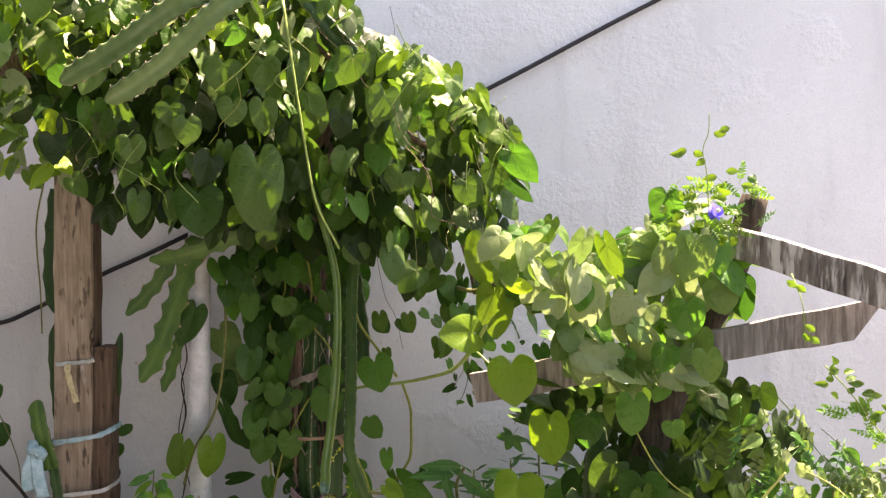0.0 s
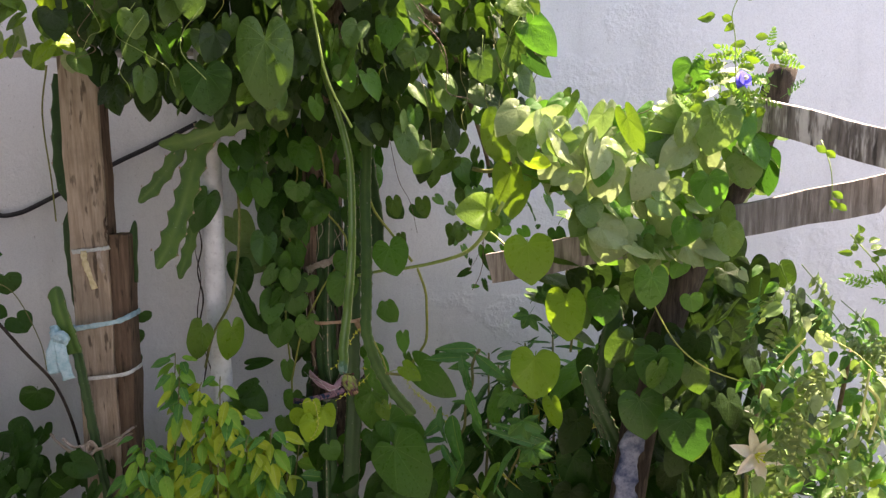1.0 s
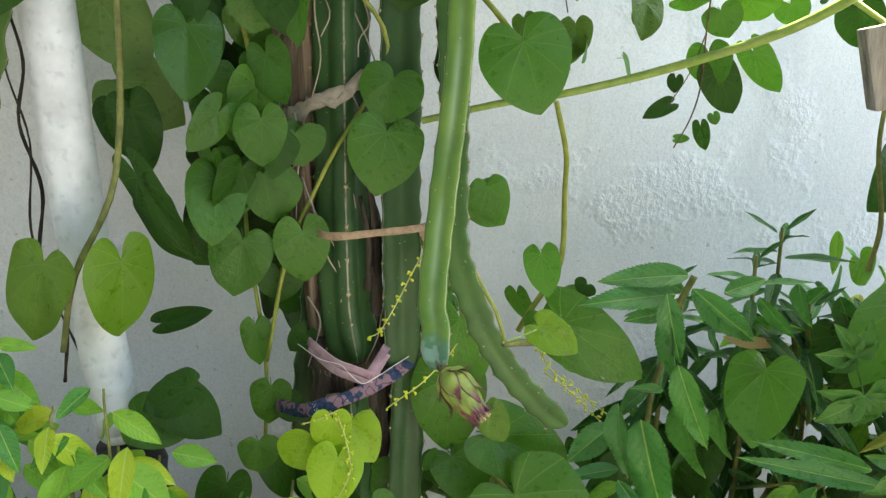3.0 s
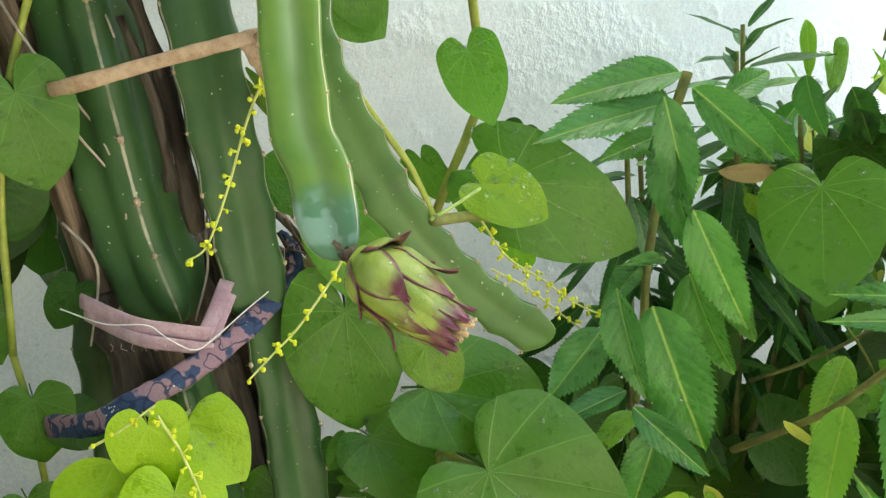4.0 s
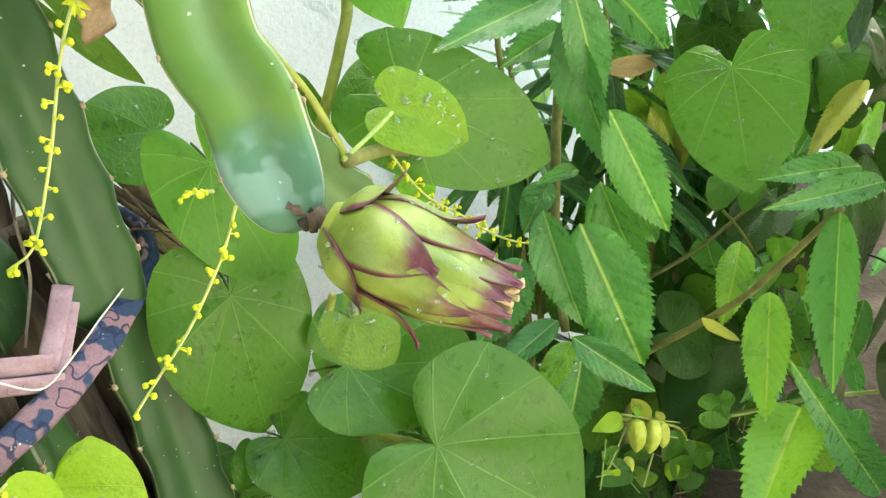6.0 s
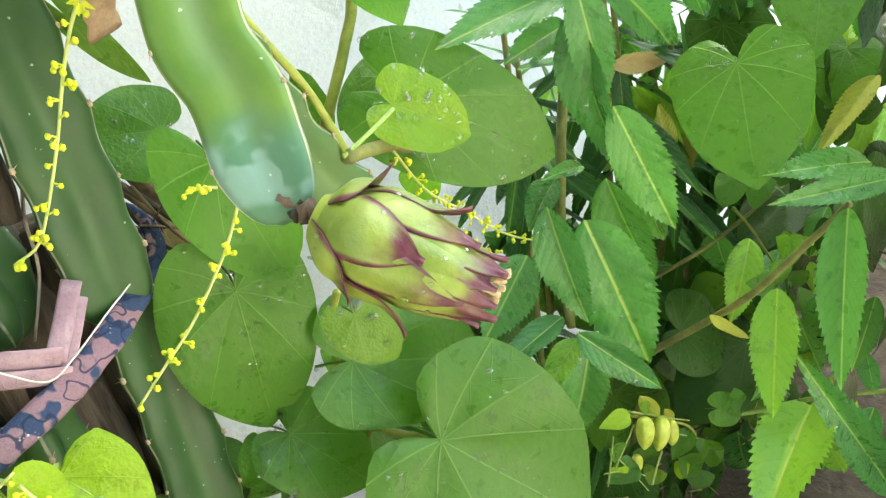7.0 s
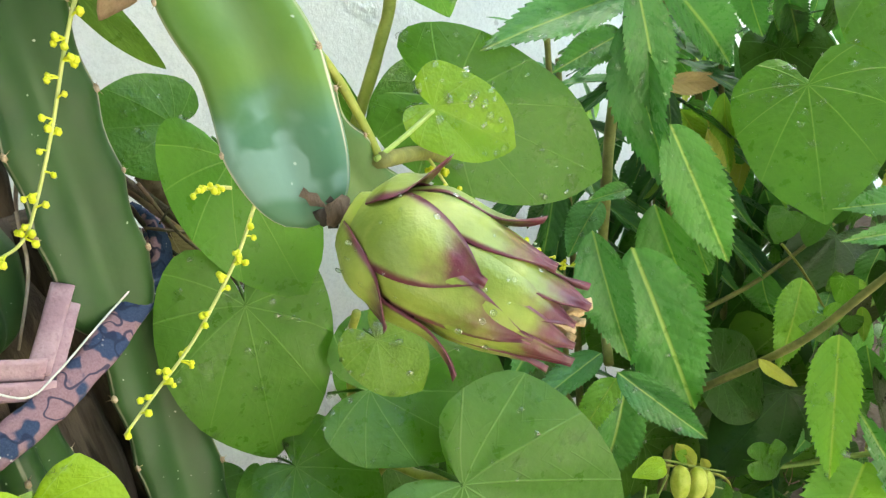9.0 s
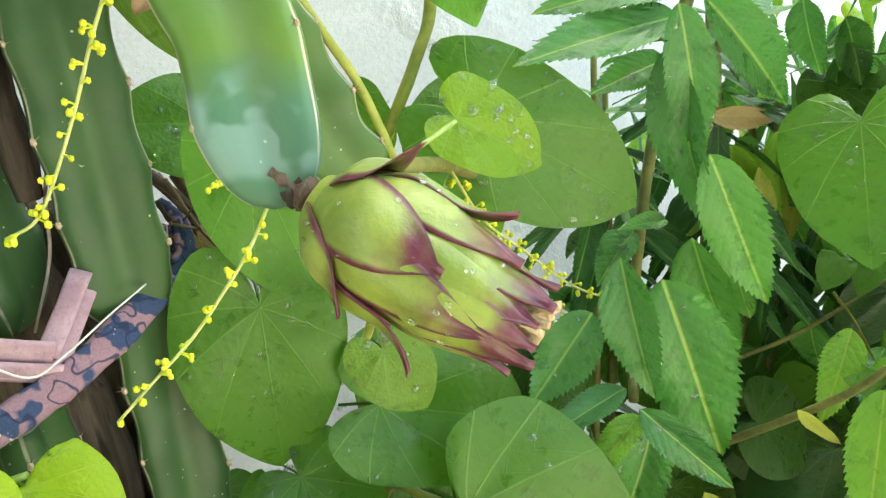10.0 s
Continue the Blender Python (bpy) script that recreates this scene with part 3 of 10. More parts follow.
def palm_blade(variant):
    """Five leaflets spread from one point."""
    bm = bmesh.new()
    rng = random.Random(300 + variant)
    for a in (-100, -52, 0, 52, 100):
        b2 = lance_blade(variant + abs(a), 0.0)
        k = 1.0 if abs(a) < 60 else 0.72
        bmesh.ops.transform(b2, matrix=pose(0, 0, 0, 0, 8 * (rng.random() - 0.5), -a) @ Matrix.Diagonal((0.52 * k, k, k, 1)), verts=b2.verts)
        me = bpy.data.meshes.new("leaflet")
        b2.to_mesh(me)
        b2.free()
        bm.from_mesh(me)
        bpy.data.meshes.remove(me)
    stalk(bm, [(0, 0, 0), (0, -0.25, -0.1), (0, -0.6, -0.3)], 0.015)
    return bm


def feather_blade(variant):
    """A pinnate leaf: pairs of oval leaflets on a rachis."""
    bm = bmesh.new()
    rng = random.Random(400 + variant)
    spots = [(0.0, 1.0, 0.0)]
    for k in range(5):
        spots += [(0.2 + 0.15 * k, 0.62 + 0.12 * math.sin(k), s * rng.uniform(58, 75)) for s in (-1, 1)]
    for y, k, a in spots:
        b2 = lance_blade(variant + int(abs(a)), 0.0, 0.9)
        w = 0.30 * k
        y0 = y if a else 0.86
        bmesh.ops.transform(b2, matrix=pose(0, y0, -0.12 * y0 * y0, rng.uniform(-15, 10), rng.uniform(-20, 20), -a) @ Matrix.Diagonal((w * 0.58, w, w, 1)), verts=b2.verts)
        me = bpy.data.meshes.new("leaflet")
        b2.to_mesh(me)
        b2.free()
        bm.from_mesh(me)
        bpy.data.meshes.remove(me)
    stalk(bm, [(0, -0.15, 0.0), (0, 0.3, -0.01), (0, 0.6, -0.05), (0, 0.88, -0.1)], 0.010)
    return bm


BLADES = {}
SHAPES = {"heart": heart_blade, "round": lambda v: heart_blade(v, 0.10), "saw": lambda v: lance_blade(v, 0.075), "lance": lambda v: lance_blade(v, 0.0), "oval": lambda v: lance_blade(v, 0.0, 0.9), "palm": palm_blade, "feather": feather_blade}


def blade(shape, variant, material):
    key = (shape, variant, material.name)
    if key not in BLADES:
        bm = SHAPES[shape](variant)
        me = bpy.data.meshes.new(shape + "_leaf")
        bm.normal_update()
        bm.to_mesh(me)
        bm.free()
        me.polygons.foreach_set("use_smooth", [True] * len(me.polygons))
        me.materials.append(material)
        BLADES[key] = me
    return BLADES[key]


LEAF_RNG = random.Random(5)


def leaf(plant, shape, base, tip, face, wide, material=None, variant=None):
    """One leaf of a plant: from its stalk's end to its tip, facing a way, so wide."""
    base, tip = Vector(base), Vector(tip)
    ay = tip - base
    ln = ay.length
    ay.normalize()
    az = Vector(face)
    az = (az - ay * az.dot(ay)).normalized()
    ax = ay.cross(az)
    v = LEAF_RNG.randrange(6) if variant is None else variant
    ob = new("leaf", blade(shape, v, material or LEAF))
    ob.parent = plant
    m = Matrix.Identity(4)
    for i in range(3):
        m[i][0], m[i][1], m[i][2], m[i][3] = ax[i] * wide, ay[i] * ln, az[i] * min(ln, wide * 1.3), base[i] - plant.location[i]
    ob.matrix_basis = m
    return ob


def wet(ob, count=14, seed=0):
    """Water drops lying on a leaf."""
    rng = random.Random(seed)
    me = ob.data
    at = Matrix.Translation(ob.parent.location) @ ob.matrix_basis
    nor = at.to_3x3().inverted().transposed()
    bm = bmesh.new()
    faces = [f for f in me.polygons if f.center.length > 0.12 and f.center.z > -0.3]
    for k in range(int(count * 2.3)):
        f = rng.choice(faces)
        vs = [me.vertices[i].co for i in f.vertices]
        q = vs[0].lerp(vs[1], rng.random()).lerp(vs[-1], rng.random() * 0.9)
        n = (nor @ f.normal).normalized()
        if n.y > 0.2:
            n = -n
        r = rng.choice((0.0006, 0.0008, 0.0010, 0.0013, 0.0017, 0.0022, 0.0027))
        turn = n.to_track_quat("Z", "Y").to_matrix().to_4x4()
        for j in range(rng.choice((1, 1, 1, 1, 2))):
            c = at @ q + turn.to_3x3() @ Vector((j * r * 1.2, rng.uniform(-1, 1) * r, 0))
            bmesh.ops.create_icosphere(bm, subdivisions=2, radius=r, matrix=Matrix.Translation(c + n * r * 0.05) @ turn @ Matrix.Diagonal((rng.uniform(0.9, 1.45), rng.uniform(0.75, 1.1), 0.34, 1)))
    drops = part("water_drop", bm, WATER, ob.parent, "clear water drops on a leaf", kind="stuff")
    return ob


def inside(p, outline):
    hit = False
    for (x1, y1), (x2, y2) in zip(outline, outline[1:] + outline[:1]):
        if (y1 > p[1]) != (y2 > p[1]) and p[0] < (x2 - x1) * (p[1] - y1) / (y2 - y1) + x1:
            hit = not hit
    return hit


def hang_leaves(plant, outline, near, far, count, sizes, mats, seed, shape="heart", lift=0.25, spread=0.5, ratio=1.0, gaps=()):
    """Leaves hung through a curtain whose face (x, z) has this outline, between two depths. mats: (material, share) rows."""
    rng = random.Random(seed)
    xs, zs = [p[0] for p in outline], [p[1] for p in outline]
    top = max(zs)
    made, tries = 0, 0
    placed = []
    while made < count and tries < count * 40:
        tries += 1
        p = (rng.uniform(min(xs), max(xs)), rng.uniform(min(zs), max(zs)))
        if not inside(p, outline) or any((p[0] - g[0]) ** 2 + (p[1] - g[1]) ** 2 < g[2] ** 2 for g in gaps):
            continue
        size = rng.uniform(*sizes)
        y = rng.uniform(near, far)
        if any(abs(p[0] - q[0]) < 0.33 * size and abs(p[1] - q[1]) < 0.33 * size and abs(y - q[2]) < 0.08 for q in placed):
            continue
        placed.append((p[0], p[1], y))
        base = Vector((p[0], y, p[1] + size * 0.3))
        way = Vector((rng.gauss(0, spread), rng.gauss(-0.15, 0.25), -1 + 0.35 * rng.random())).normalized()
        face = Vector((rng.gauss(0, 0.6), -1 + 0.45 * rng.random(), lift + rng.gauss(0.15, 0.5)))
        pick = rng.random()
        m = mats[-1][0]
        for mm, share in mats:
            if pick < share:
                m = mm
                break
            pick -= share
        leaf(plant, shape, base, base + way * size, face, size * ratio * rng.uniform(0.8, 1.05), m, rng.randrange(6))
        made += 1
    return made


RIB_STEP = (0.0, 0.45, 0.72)


def cactus_stem(plant, points, wide, material, side=(1, 0, 0), pitch=0.045, depth=0.65, steps=10, name="stem", round_tip=True, spines=True, seed=0, taper=1.0, front=False, amp=0.15, point=0.55, blunt=2.0, core=0.40):
    """A three-ribbed stem with scalloped margins; a tuft sits on each scallop."""
    line = smooth_line(points, steps)
    bm = bmesh.new()
    m = 30
    total = sum((b - a).length for a, b in zip(line, line[1:]))
    fine = max(steps, int(total / 0.006 / max(1, len(points) - 1)))
    line = smooth_line(points, min(fine, 60))

    def scallop(left, rib):
        q = (left / pitch + RIB_STEP[rib % 3]) % 1.0
        return 1.0 - amp * math.sin(math.pi * q) ** 1.2

    sgn = (-1.0 if (line[-1] - line[0]).cross(Vector(side)).y > 0 else 1.0) * (-1.0 if front else 1.0)

    def section(i, s, left):
        end = 1.0
        if round_tip and left < wide * point:
            end = max(0.14, max(0.0, 1 - (1 - left / (wide * point)) ** blunt) ** (1 / blunt))
        out = []
        for k in range(m):
            a = 2 * math.pi * k / m
            rib = scallop(left, round(3 * k / m)) * end * (taper + (1 - taper) * s)
            c = abs(math.cos(1.5 * a))
            mid = core * end * (taper + (1 - taper) * s)
            r = wide * 0.577 * (mid + (rib - mid) * c ** 2.6)
            a2 = a + math.pi / 6
            out.append((r * math.cos(a2), sgn * depth * r * math.sin(a2) * 1.2, k / m))
        return out
    sweep(bm, line, section, side)
    bmesh.ops.recalc_face_normals(bm, faces=bm.faces)
    ob = part(name, bm, material, plant)
    if spines:
        tufts = bmesh.new()
        rng = random.Random(seed)
        dist = 0.0
        marks = [0.0]
        for a, b in zip(line, line[1:]):
            marks.append(marks[-1] + (b - a).length)
        s0 = Vector(side)
        for i, p in enumerate(line):
            tan = (line[min(i + 1, len(line) - 1)] - line[max(i - 1, 0)]).normalized()
            ax = (s0 - tan * s0.dot(tan)).normalized()
            s0 = ax
            ay = tan.cross(ax)
            left = marks[-1] - marks[i]
            nxt = marks[-1] - marks[min(i + 1, len(line) - 1)]
            for k in range(3):
                if int(left / pitch + RIB_STEP[k]) != int(nxt / pitch + RIB_STEP[k]) and left > wide * 0.3:
                    a2 = 2 * math.pi * k / 3 + math.pi / 6
                    r = wide * 0.577 * 0.98 * (taper + (1 - taper) * marks[i] / marks[-1])
                    c = p + ax * r * math.cos(a2) + ay * sgn * depth * 1.2 * r * math.sin(a2)
                    w = wide * 0.03 * rng.uniform(0.8, 1.4)
                    bmesh.ops.create_icosphere(tufts, subdivisions=1, radius=w, matrix=Matrix.Translation(c) @ Matrix.Diagonal((1, 1, 1.4, 1)))
                    for q in range(3):
                        d = Vector((rng.gauss(0, 1), rng.gauss(-0.3, 1), rng.gauss(0, 1))).normalized()
                        bmesh.ops.create_cone(tufts, segments=4, radius1=w * 0.22, radius2=0.0, depth=w * 2.6, matrix=Matrix.Translation(c + d * w * 1.4) @ d.to_track_quat("Z", "Y").to_matrix().to_4x4())
        if tufts.verts:
            part("areole", tufts, AREOLE, ob, "tiny pale tufts along the ribs", kind="stuff")
        else:
            tufts.free()
    return ob


# ---- the wall, the ground ----
def slab(name, size, at, material, label, category):
    return tagged(part(name, box(size, at, bevel=0.01), material, None, label, smooth=False), label, category, kind="structure")


# Unseen upper part raised so the wall keeps sun off the fruit.
slab("wall_north", (12.0, 0.15, 3.9), (0, 2.935, 1.95), PLASTER, "pale grey plastered garden wall with trowel marks and patches", "wall")
# Unseen wall added to hold sky light off the left.
slab("screen_west", (0.15, 6.2, 4.2), (-2.3, -0.25, 2.1), SCREEN_PAINT, "unseen plain wall added to keep sky light off the left side", "wall")
# Unseen wall added behind, its paint tinting the bounced light.
slab("screen_south", (12.0, 0.15, 3.2), (3.6, -3.3, 1.6), SCREEN_PAINT, "unseen plain wall added behind to close the place and tint bounced light", "wall")
# Unseen slab added overhead to block sky above the left side.
slab("sky_screen", (2.5, 4.8, 0.08), (-1.05, -0.85, 2.75), SCREEN_PAINT, "unseen overhead slab added to darken the left side", "roof")
# Unseen floor added to bounce sunlight onto the wall and plants.
slab("pavement", (9.0, 4.9, 0.04), (1.8, -0.75, 0.0), CONCRETE, "unseen grey concrete floor added to bounce sunlight", "pavement")
ground = bmesh.new()
bmesh.ops.create_grid(ground, x_segments=60, y_segments=60, size=1.0)
for v in ground.verts:
    x, y = v.co.x, v.co.y
    v.co = Vector((3 * x + 300 * x ** 5, 3 * y + 300 * y ** 5, 0))
    if v.co.length < 6:
        v.co.z = 0.03 * noise.noise(v.co * 2.1) - 0.02
tagged(part("ground", ground, SOIL, None), "dark bare garden soil under the plants", "ground", kind="structure")


# ---- left trellis: sawn post, stub beside it, cross pipes ----
def wooden_post():
    ob = thing("wooden_post", (-1.155, 2.5, 0), "rough sawn brown wooden post, worn and pitted, tied with rags", "post")
    part("post", box((0.110, 0.064, 1.86), (-1.160, 2.502, 0.90), (0, 0.6, 1.5), 0.004, 24, 0.005), POST_SHADED, ob, "body of the post, coloured dark for its shaded side", smooth=False)
    # Thin slab carries the lighter lit tone of the front.
    part("sawn_face", box((0.114, 0.02, 1.86), (-1.160, 2.460, 0.902), (0, 0.6, 1.5), 0.004, 30, 0.005), POST, ob, "weathered front face, coloured paler than the shaded sides", smooth=False)
    part("splint", box((0.055, 0.085, 1.32), (-1.085, 2.505, 0.62), (0, 1.2, 4), 0.006, 16, 0.008, 3), POST_SHADED, ob, "dark split stake beside the post", smooth=False)
    for k, z in enumerate((1.30, 1.27)):
        bm = tube([(-1.10 + 0.006 * k, 2.46, z + 0.04), (-1.095, 2.44, z + 0.01), (-1.085, 2.45, z - 0.03)], 0.004, 0.001, 4, 5, 0.3)
        part("splinter", bm, POST_SHADED, ob)
    return ob


wooden_post()


def loop_band(name, cx, cy, z, rx, ry, wide, thick, material, label, category, tilt=0.0, ruffle=0.25, seed=1, group=""):
    """A strip tied round a post."""
    pts = []
    for k in range(13):
        a = 2 * math.pi * k / 12
        c, s = math.cos(a), math.sin(a)
        q = 0.55
        pts.append((cx + rx * math.copysign(abs(c) ** q, c), cy + ry * math.copysign(abs(s) ** q, s), z + tilt * c))
    ob = thing(name, (cx, cy, z), label, category, group)
    part("strip", band(pts, wide, thick, (0, 0, 1), 4, ruffle, seed), material, ob)
    return ob


# ---- ties on the left post ----
loop_band("rag_tie", -1.155, 2.5, 1.235, 0.064, 0.056, 0.013, 0.005, PALE_RAG, "frayed pale rag tied round the wooden post", "tie", 0.008, 0.6, 2, "ties on the post")
loop_band("string_tie", -1.14, 2.5, 0.83, 0.092, 0.066, 0.013, 0.005, STRING, "white string tied round the wooden post", "tie", 0.012, 0.3, 3, "ties on the post")
blue_tie = loop_band("blue_rag_tie", -1.145, 2.5, 1.0, 0.100, 0.075, 0.017, 0.006, BLUE, "pale blue rag knotted round the wooden post", "tie", 0.022, 0.4, 4, "ties on the post")
part("knot", band([(-1.245, 2.385, 1.0), (-1.235, 2.365, 0.985), (-1.212, 2.36, 0.98), (-1.225, 2.37, 0.965)], 0.036, 0.026, (0, 0, 1), 5, 0.5, 5), BLUE, blue_tie)
for k, dx in enumerate((-0.012, 0.014)):
    part("tail", band([(-1.228, 2.365, 0.98), (-1.230 + dx, 2.352, 0.94), (-1.232 + 1.4 * dx, 2.355, 0.90), (-1.226 + 1.6 * dx, 2.36, 0.868 - 0.02 * k)], 0.034, 0.008, (1, 0.2, 0), 5, 0.18, 6 + k), BLUE, blue_tie)
rag_end = thing("hanging_rag_end", (-1.155, 2.43, 1.2), "torn pale strip hanging from the rag on the post", "rag")
part("strip", band([(-1.165, 2.436, 1.235), (-1.160, 2.430, 1.20), (-1.150, 2.432, 1.16), (-1.138, 2.435, 1.115)], 0.020, 0.003, (1, 0, 0.2), 5, 0.7, 9), STRAW_PALE, rag_end)
part("strip", band([(-1.118, 2.436, 1.235), (-1.112, 2.428, 1.20), (-1.105, 2.432, 1.165)], 0.014, 0.003, (1, 0, 0.2), 5, 0.5, 10), RAG, rag_end)

# ---- pipes, cable ----
drain = thing("drain_pipe", (-0.772, 2.484, 0.69), "white plastic drain pipe with scuffs, standing before the wall", "pipe")
part("pipe", tube([(-0.768, 2.484, 0.712), (-0.774, 2.484, 0.9), (-0.775, 2.484, 1.1), (-0.771, 2.484, 1.4), (-0.766, 2.484, 1.9)], 0.0325, 0.0345, 10, 32), PVC, drain)
cap = bmesh.new()
bmesh.ops.create_uvsphere(cap, u_segments=24, v_segments=12, radius=0.0325, matrix=Matrix.Translation((-0.768, 2.484, 0.712)) @ Matrix.Diagonal((1, 1, 0.8, 1)))
part("end_cap", cap, PVC, drain)
lower = thing("lower_pipe", (-0.752, 2.49, 0.0), "short white pipe with a black collar below the drain pipe", "pipe")
part("pipe", tube([(-0.745, 2.49, 0.0), (-0.75, 2.49, 0.4), (-0.755, 2.488, 0.655)], 0.037, 0.037, 5, 28), PVC, lower)
part("collar", tube([(-0.757, 2.488, 0.640), (-0.760, 2.488, 0.665), (-0.764, 2.486, 0.690)], 0.047, 0.042, 4, 24, 0.1), CABLE, lower, "black torn collar")
for k in range(4):
    part("shred", band([(-0.80 + 0.03 * k, 2.45, 0.675), (-0.81 + 0.035 * k, 2.44, 0.65), (-0.815 + 0.04 * k, 2.445, 0.615 - 0.01 * k)], 0.02, 0.004, (1, 0, 0), 4, 0.5, 40 + k), CABLE, lower)
cable = thing("black_cable", (-0.5, 2.84, 1.8), "black cable slung along the plastered wall in a loop", "cable")
part("cable", tube([(1.9, 2.84, 3.02), (0.78, 2.84, 2.475), (0.112, 2.84, 2.131), (-0.964, 2.84, 1.617), (-1.229, 2.84, 1.497), (-1.482, 2.84, 1.37), (-1.60, 2.84, 1.322), (-1.68, 2.84, 1.33), (-1.73, 2.84, 1.44), (-1.715, 2.84, 1.65), (-1.645, 2.84, 1.915), (-1.63, 2.84, 2.3)], 0.0085, 0.0085, 10, 10), CABLE, cable)
rail = thing("cross_rail", (-1.3, 2.45, 1.8), "thin weathered cross rail resting on the wooden post", "rail")
part("rail", tube([(-2.2, 2.45, 1.862), (-1.5, 2.45, 1.840), (-1.05, 2.47, 1.835), (-0.3, 2.5, 1.84)], 0.012, 0.012, 5, 10, 0.15), IRON, rail)
beam = thing("cross_beam", (-1.0, 2.3, 2.13), "old round timber laid across the trellis, mossy", "beam")
part("log", tube([(-2.0, 2.3, 2.13), (-1.6, 2.3, 2.128), (-1.4, 2.3, 2.13), (-1.18, 2.3, 2.13)], 0.042, 0.04, 6, 12, 0.2), STUMP, beam)

# ---- dead trunk in the middle, with its ties ----
trunk = thing("dead_trunk", (-0.44, 2.57, 0), "dead fibrous brown trunk that carries the cactus", "trunk")


def gnarled():
    bm = bmesh.new()
    line = smooth_line([(-0.43, 2.56, 0.0), (-0.435, 2.56, 0.5), (-0.435, 2.555, 0.85), (-0.445, 2.56, 1.15), (-0.43, 2.56, 1.5), (-0.41, 2.5, 1.85), (-0.36, 2.42, 2.15)], 14)

    def section(i, s, left):
        out = []
        for k in range(26):
            a = 2 * math.pi * k / 26
            r = 0.052 * (1 + 0.28 * noise.noise((math.cos(a) * 2.4, math.sin(a) * 2.4, s * 4.5)) + 0.20 * noise.noise((math.cos(a) * 7, math.sin(a) * 7, s * 6)))
            out.append((r * math.cos(a), r * math.sin(a), k / 26))
        return out
    return sweep(bm, line, section)


part("trunk", gnarled(), STUMP, trunk)
for k, (dx, dy, z0, z1, r) in enumerate(((-0.030, -0.048, 0.78, 1.32, 0.011), (0.056, -0.080, 0.86, 1.10, 0.009), (0.046, -0.084, 0.90, 1.04, 0.006), (0.012, -0.055, 1.08, 1.45, 0.010), (0.060, -0.048, 0.90, 1.06, 0.008), (-0.052, -0.02, 1.0, 1.6, 0.010), (0.03, -0.05, 1.2, 1.75, 0.009))):
    bm = tube([(-0.44 + dx, 2.56 + dy, z0), (-0.44 + dx * 1.1, 2.555 + dy, (z0 + z1) / 2), (-0.435 + dx * 0.8, 2.56 + dy, z1)], r, r * 0.6, 6, 7, 0.5, seed=k)
    # Strips 1, 2 and 4 take darker timber for the shaded gap.
    part("bark_strip", bm, STUMP_DARK if k in (1, 2, 4) else STUMP, trunk)
# Dark tubes put in for the deep shade between the stems.
for k, pts in enumerate(([(-0.405, 2.52, 0.86), (-0.40, 2.515, 0.72), (-0.39, 2.52, 0.55), (-0.38, 2.53, 0.3)], [(-0.372, 2.535, 0.84), (-0.365, 2.53, 0.70), (-0.35, 2.53, 0.5)], [(-0.46, 2.52, 0.82), (-0.465, 2.515, 0.68), (-0.47, 2.52, 0.4)])):
    part("gap_shade", tube(pts, 0.026, 0.018, 6, 9, 0.5, seed=60 + k), STUMP_DARK, trunk)
rng = random.Random(11)
for k in range(16):
    z = rng.uniform(0.8, 1.7)
    x = -0.43 + rng.uniform(-0.06, 0.07)
    pts = [(x, 2.49, z)]
    for q in range(3):
        x += rng.uniform(-0.025, 0.025)
        z -= rng.uniform(0.02, 0.06)
        pts.append((x, 2.475 + rng.uniform(-0.012, 0.012), z))
    part("root_hair", tube(pts, 0.0014, 0.0009, 4, 5), RAG, trunk)

knot_rag = thing("beige_rag_tie", (-0.43, 2.49, 1.18), "twisted beige rag tied round the dead trunk", "tie")
part("strip", band([(-0.50, 2.56, 1.15), (-0.482, 2.505, 1.158), (-0.455, 2.488, 1.168), (-0.415, 2.478, 1.186), (-0.378, 2.48, 1.200), (-0.355, 2.52, 1.205)], 0.017, 0.012, (0, 0, 1), 6, 0.7, 12), RAG, knot_rag)
part("strip", band([(-0.50, 2.55, 1.162), (-0.478, 2.500, 1.150), (-0.450, 2.482, 1.176), (-0.420, 2.474, 1.172), (-0.385, 2.474, 1.206), (-0.356, 2.51, 1.192)], 0.013, 0.009, (0, 0.3, 1), 6, 0.7, 19), RAG, knot_rag)
part("knot", band([(-0.392, 2.476, 1.19), (-0.377, 2.468, 1.204), (-0.367, 2.474, 1.19), (-0.38, 2.478, 1.178)], 0.022, 0.014, (0, 0, 1), 5, 0.4, 13), RAG, knot_rag)
straw = thing("straw_band", (-0.38, 2.4, 1.0), "flat dry straw band tied across the cactus stems", "tie")
part("strip", band([(-0.47, 2.50, 0.995), (-0.445, 2.425, 0.998), (-0.38, 2.398, 1.006), (-0.318, 2.392, 1.012), (-0.292, 2.46, 1.012)], 0.0105, 0.004, (0, 0, 1), 6, 0.2, 14), STRAW, straw)
part("end", band([(-0.318, 2.392, 1.012), (-0.306, 2.40, 0.985), (-0.30, 2.43, 0.955)], 0.022, 0.003, (1, 0, 0.3), 6, 0.3, 15), STRAW, straw)
pink_tie = thing("pink_strip_tie", (-0.40, 2.43, 0.79), "faded pink folded strip tied round the cactus stems", "tie")
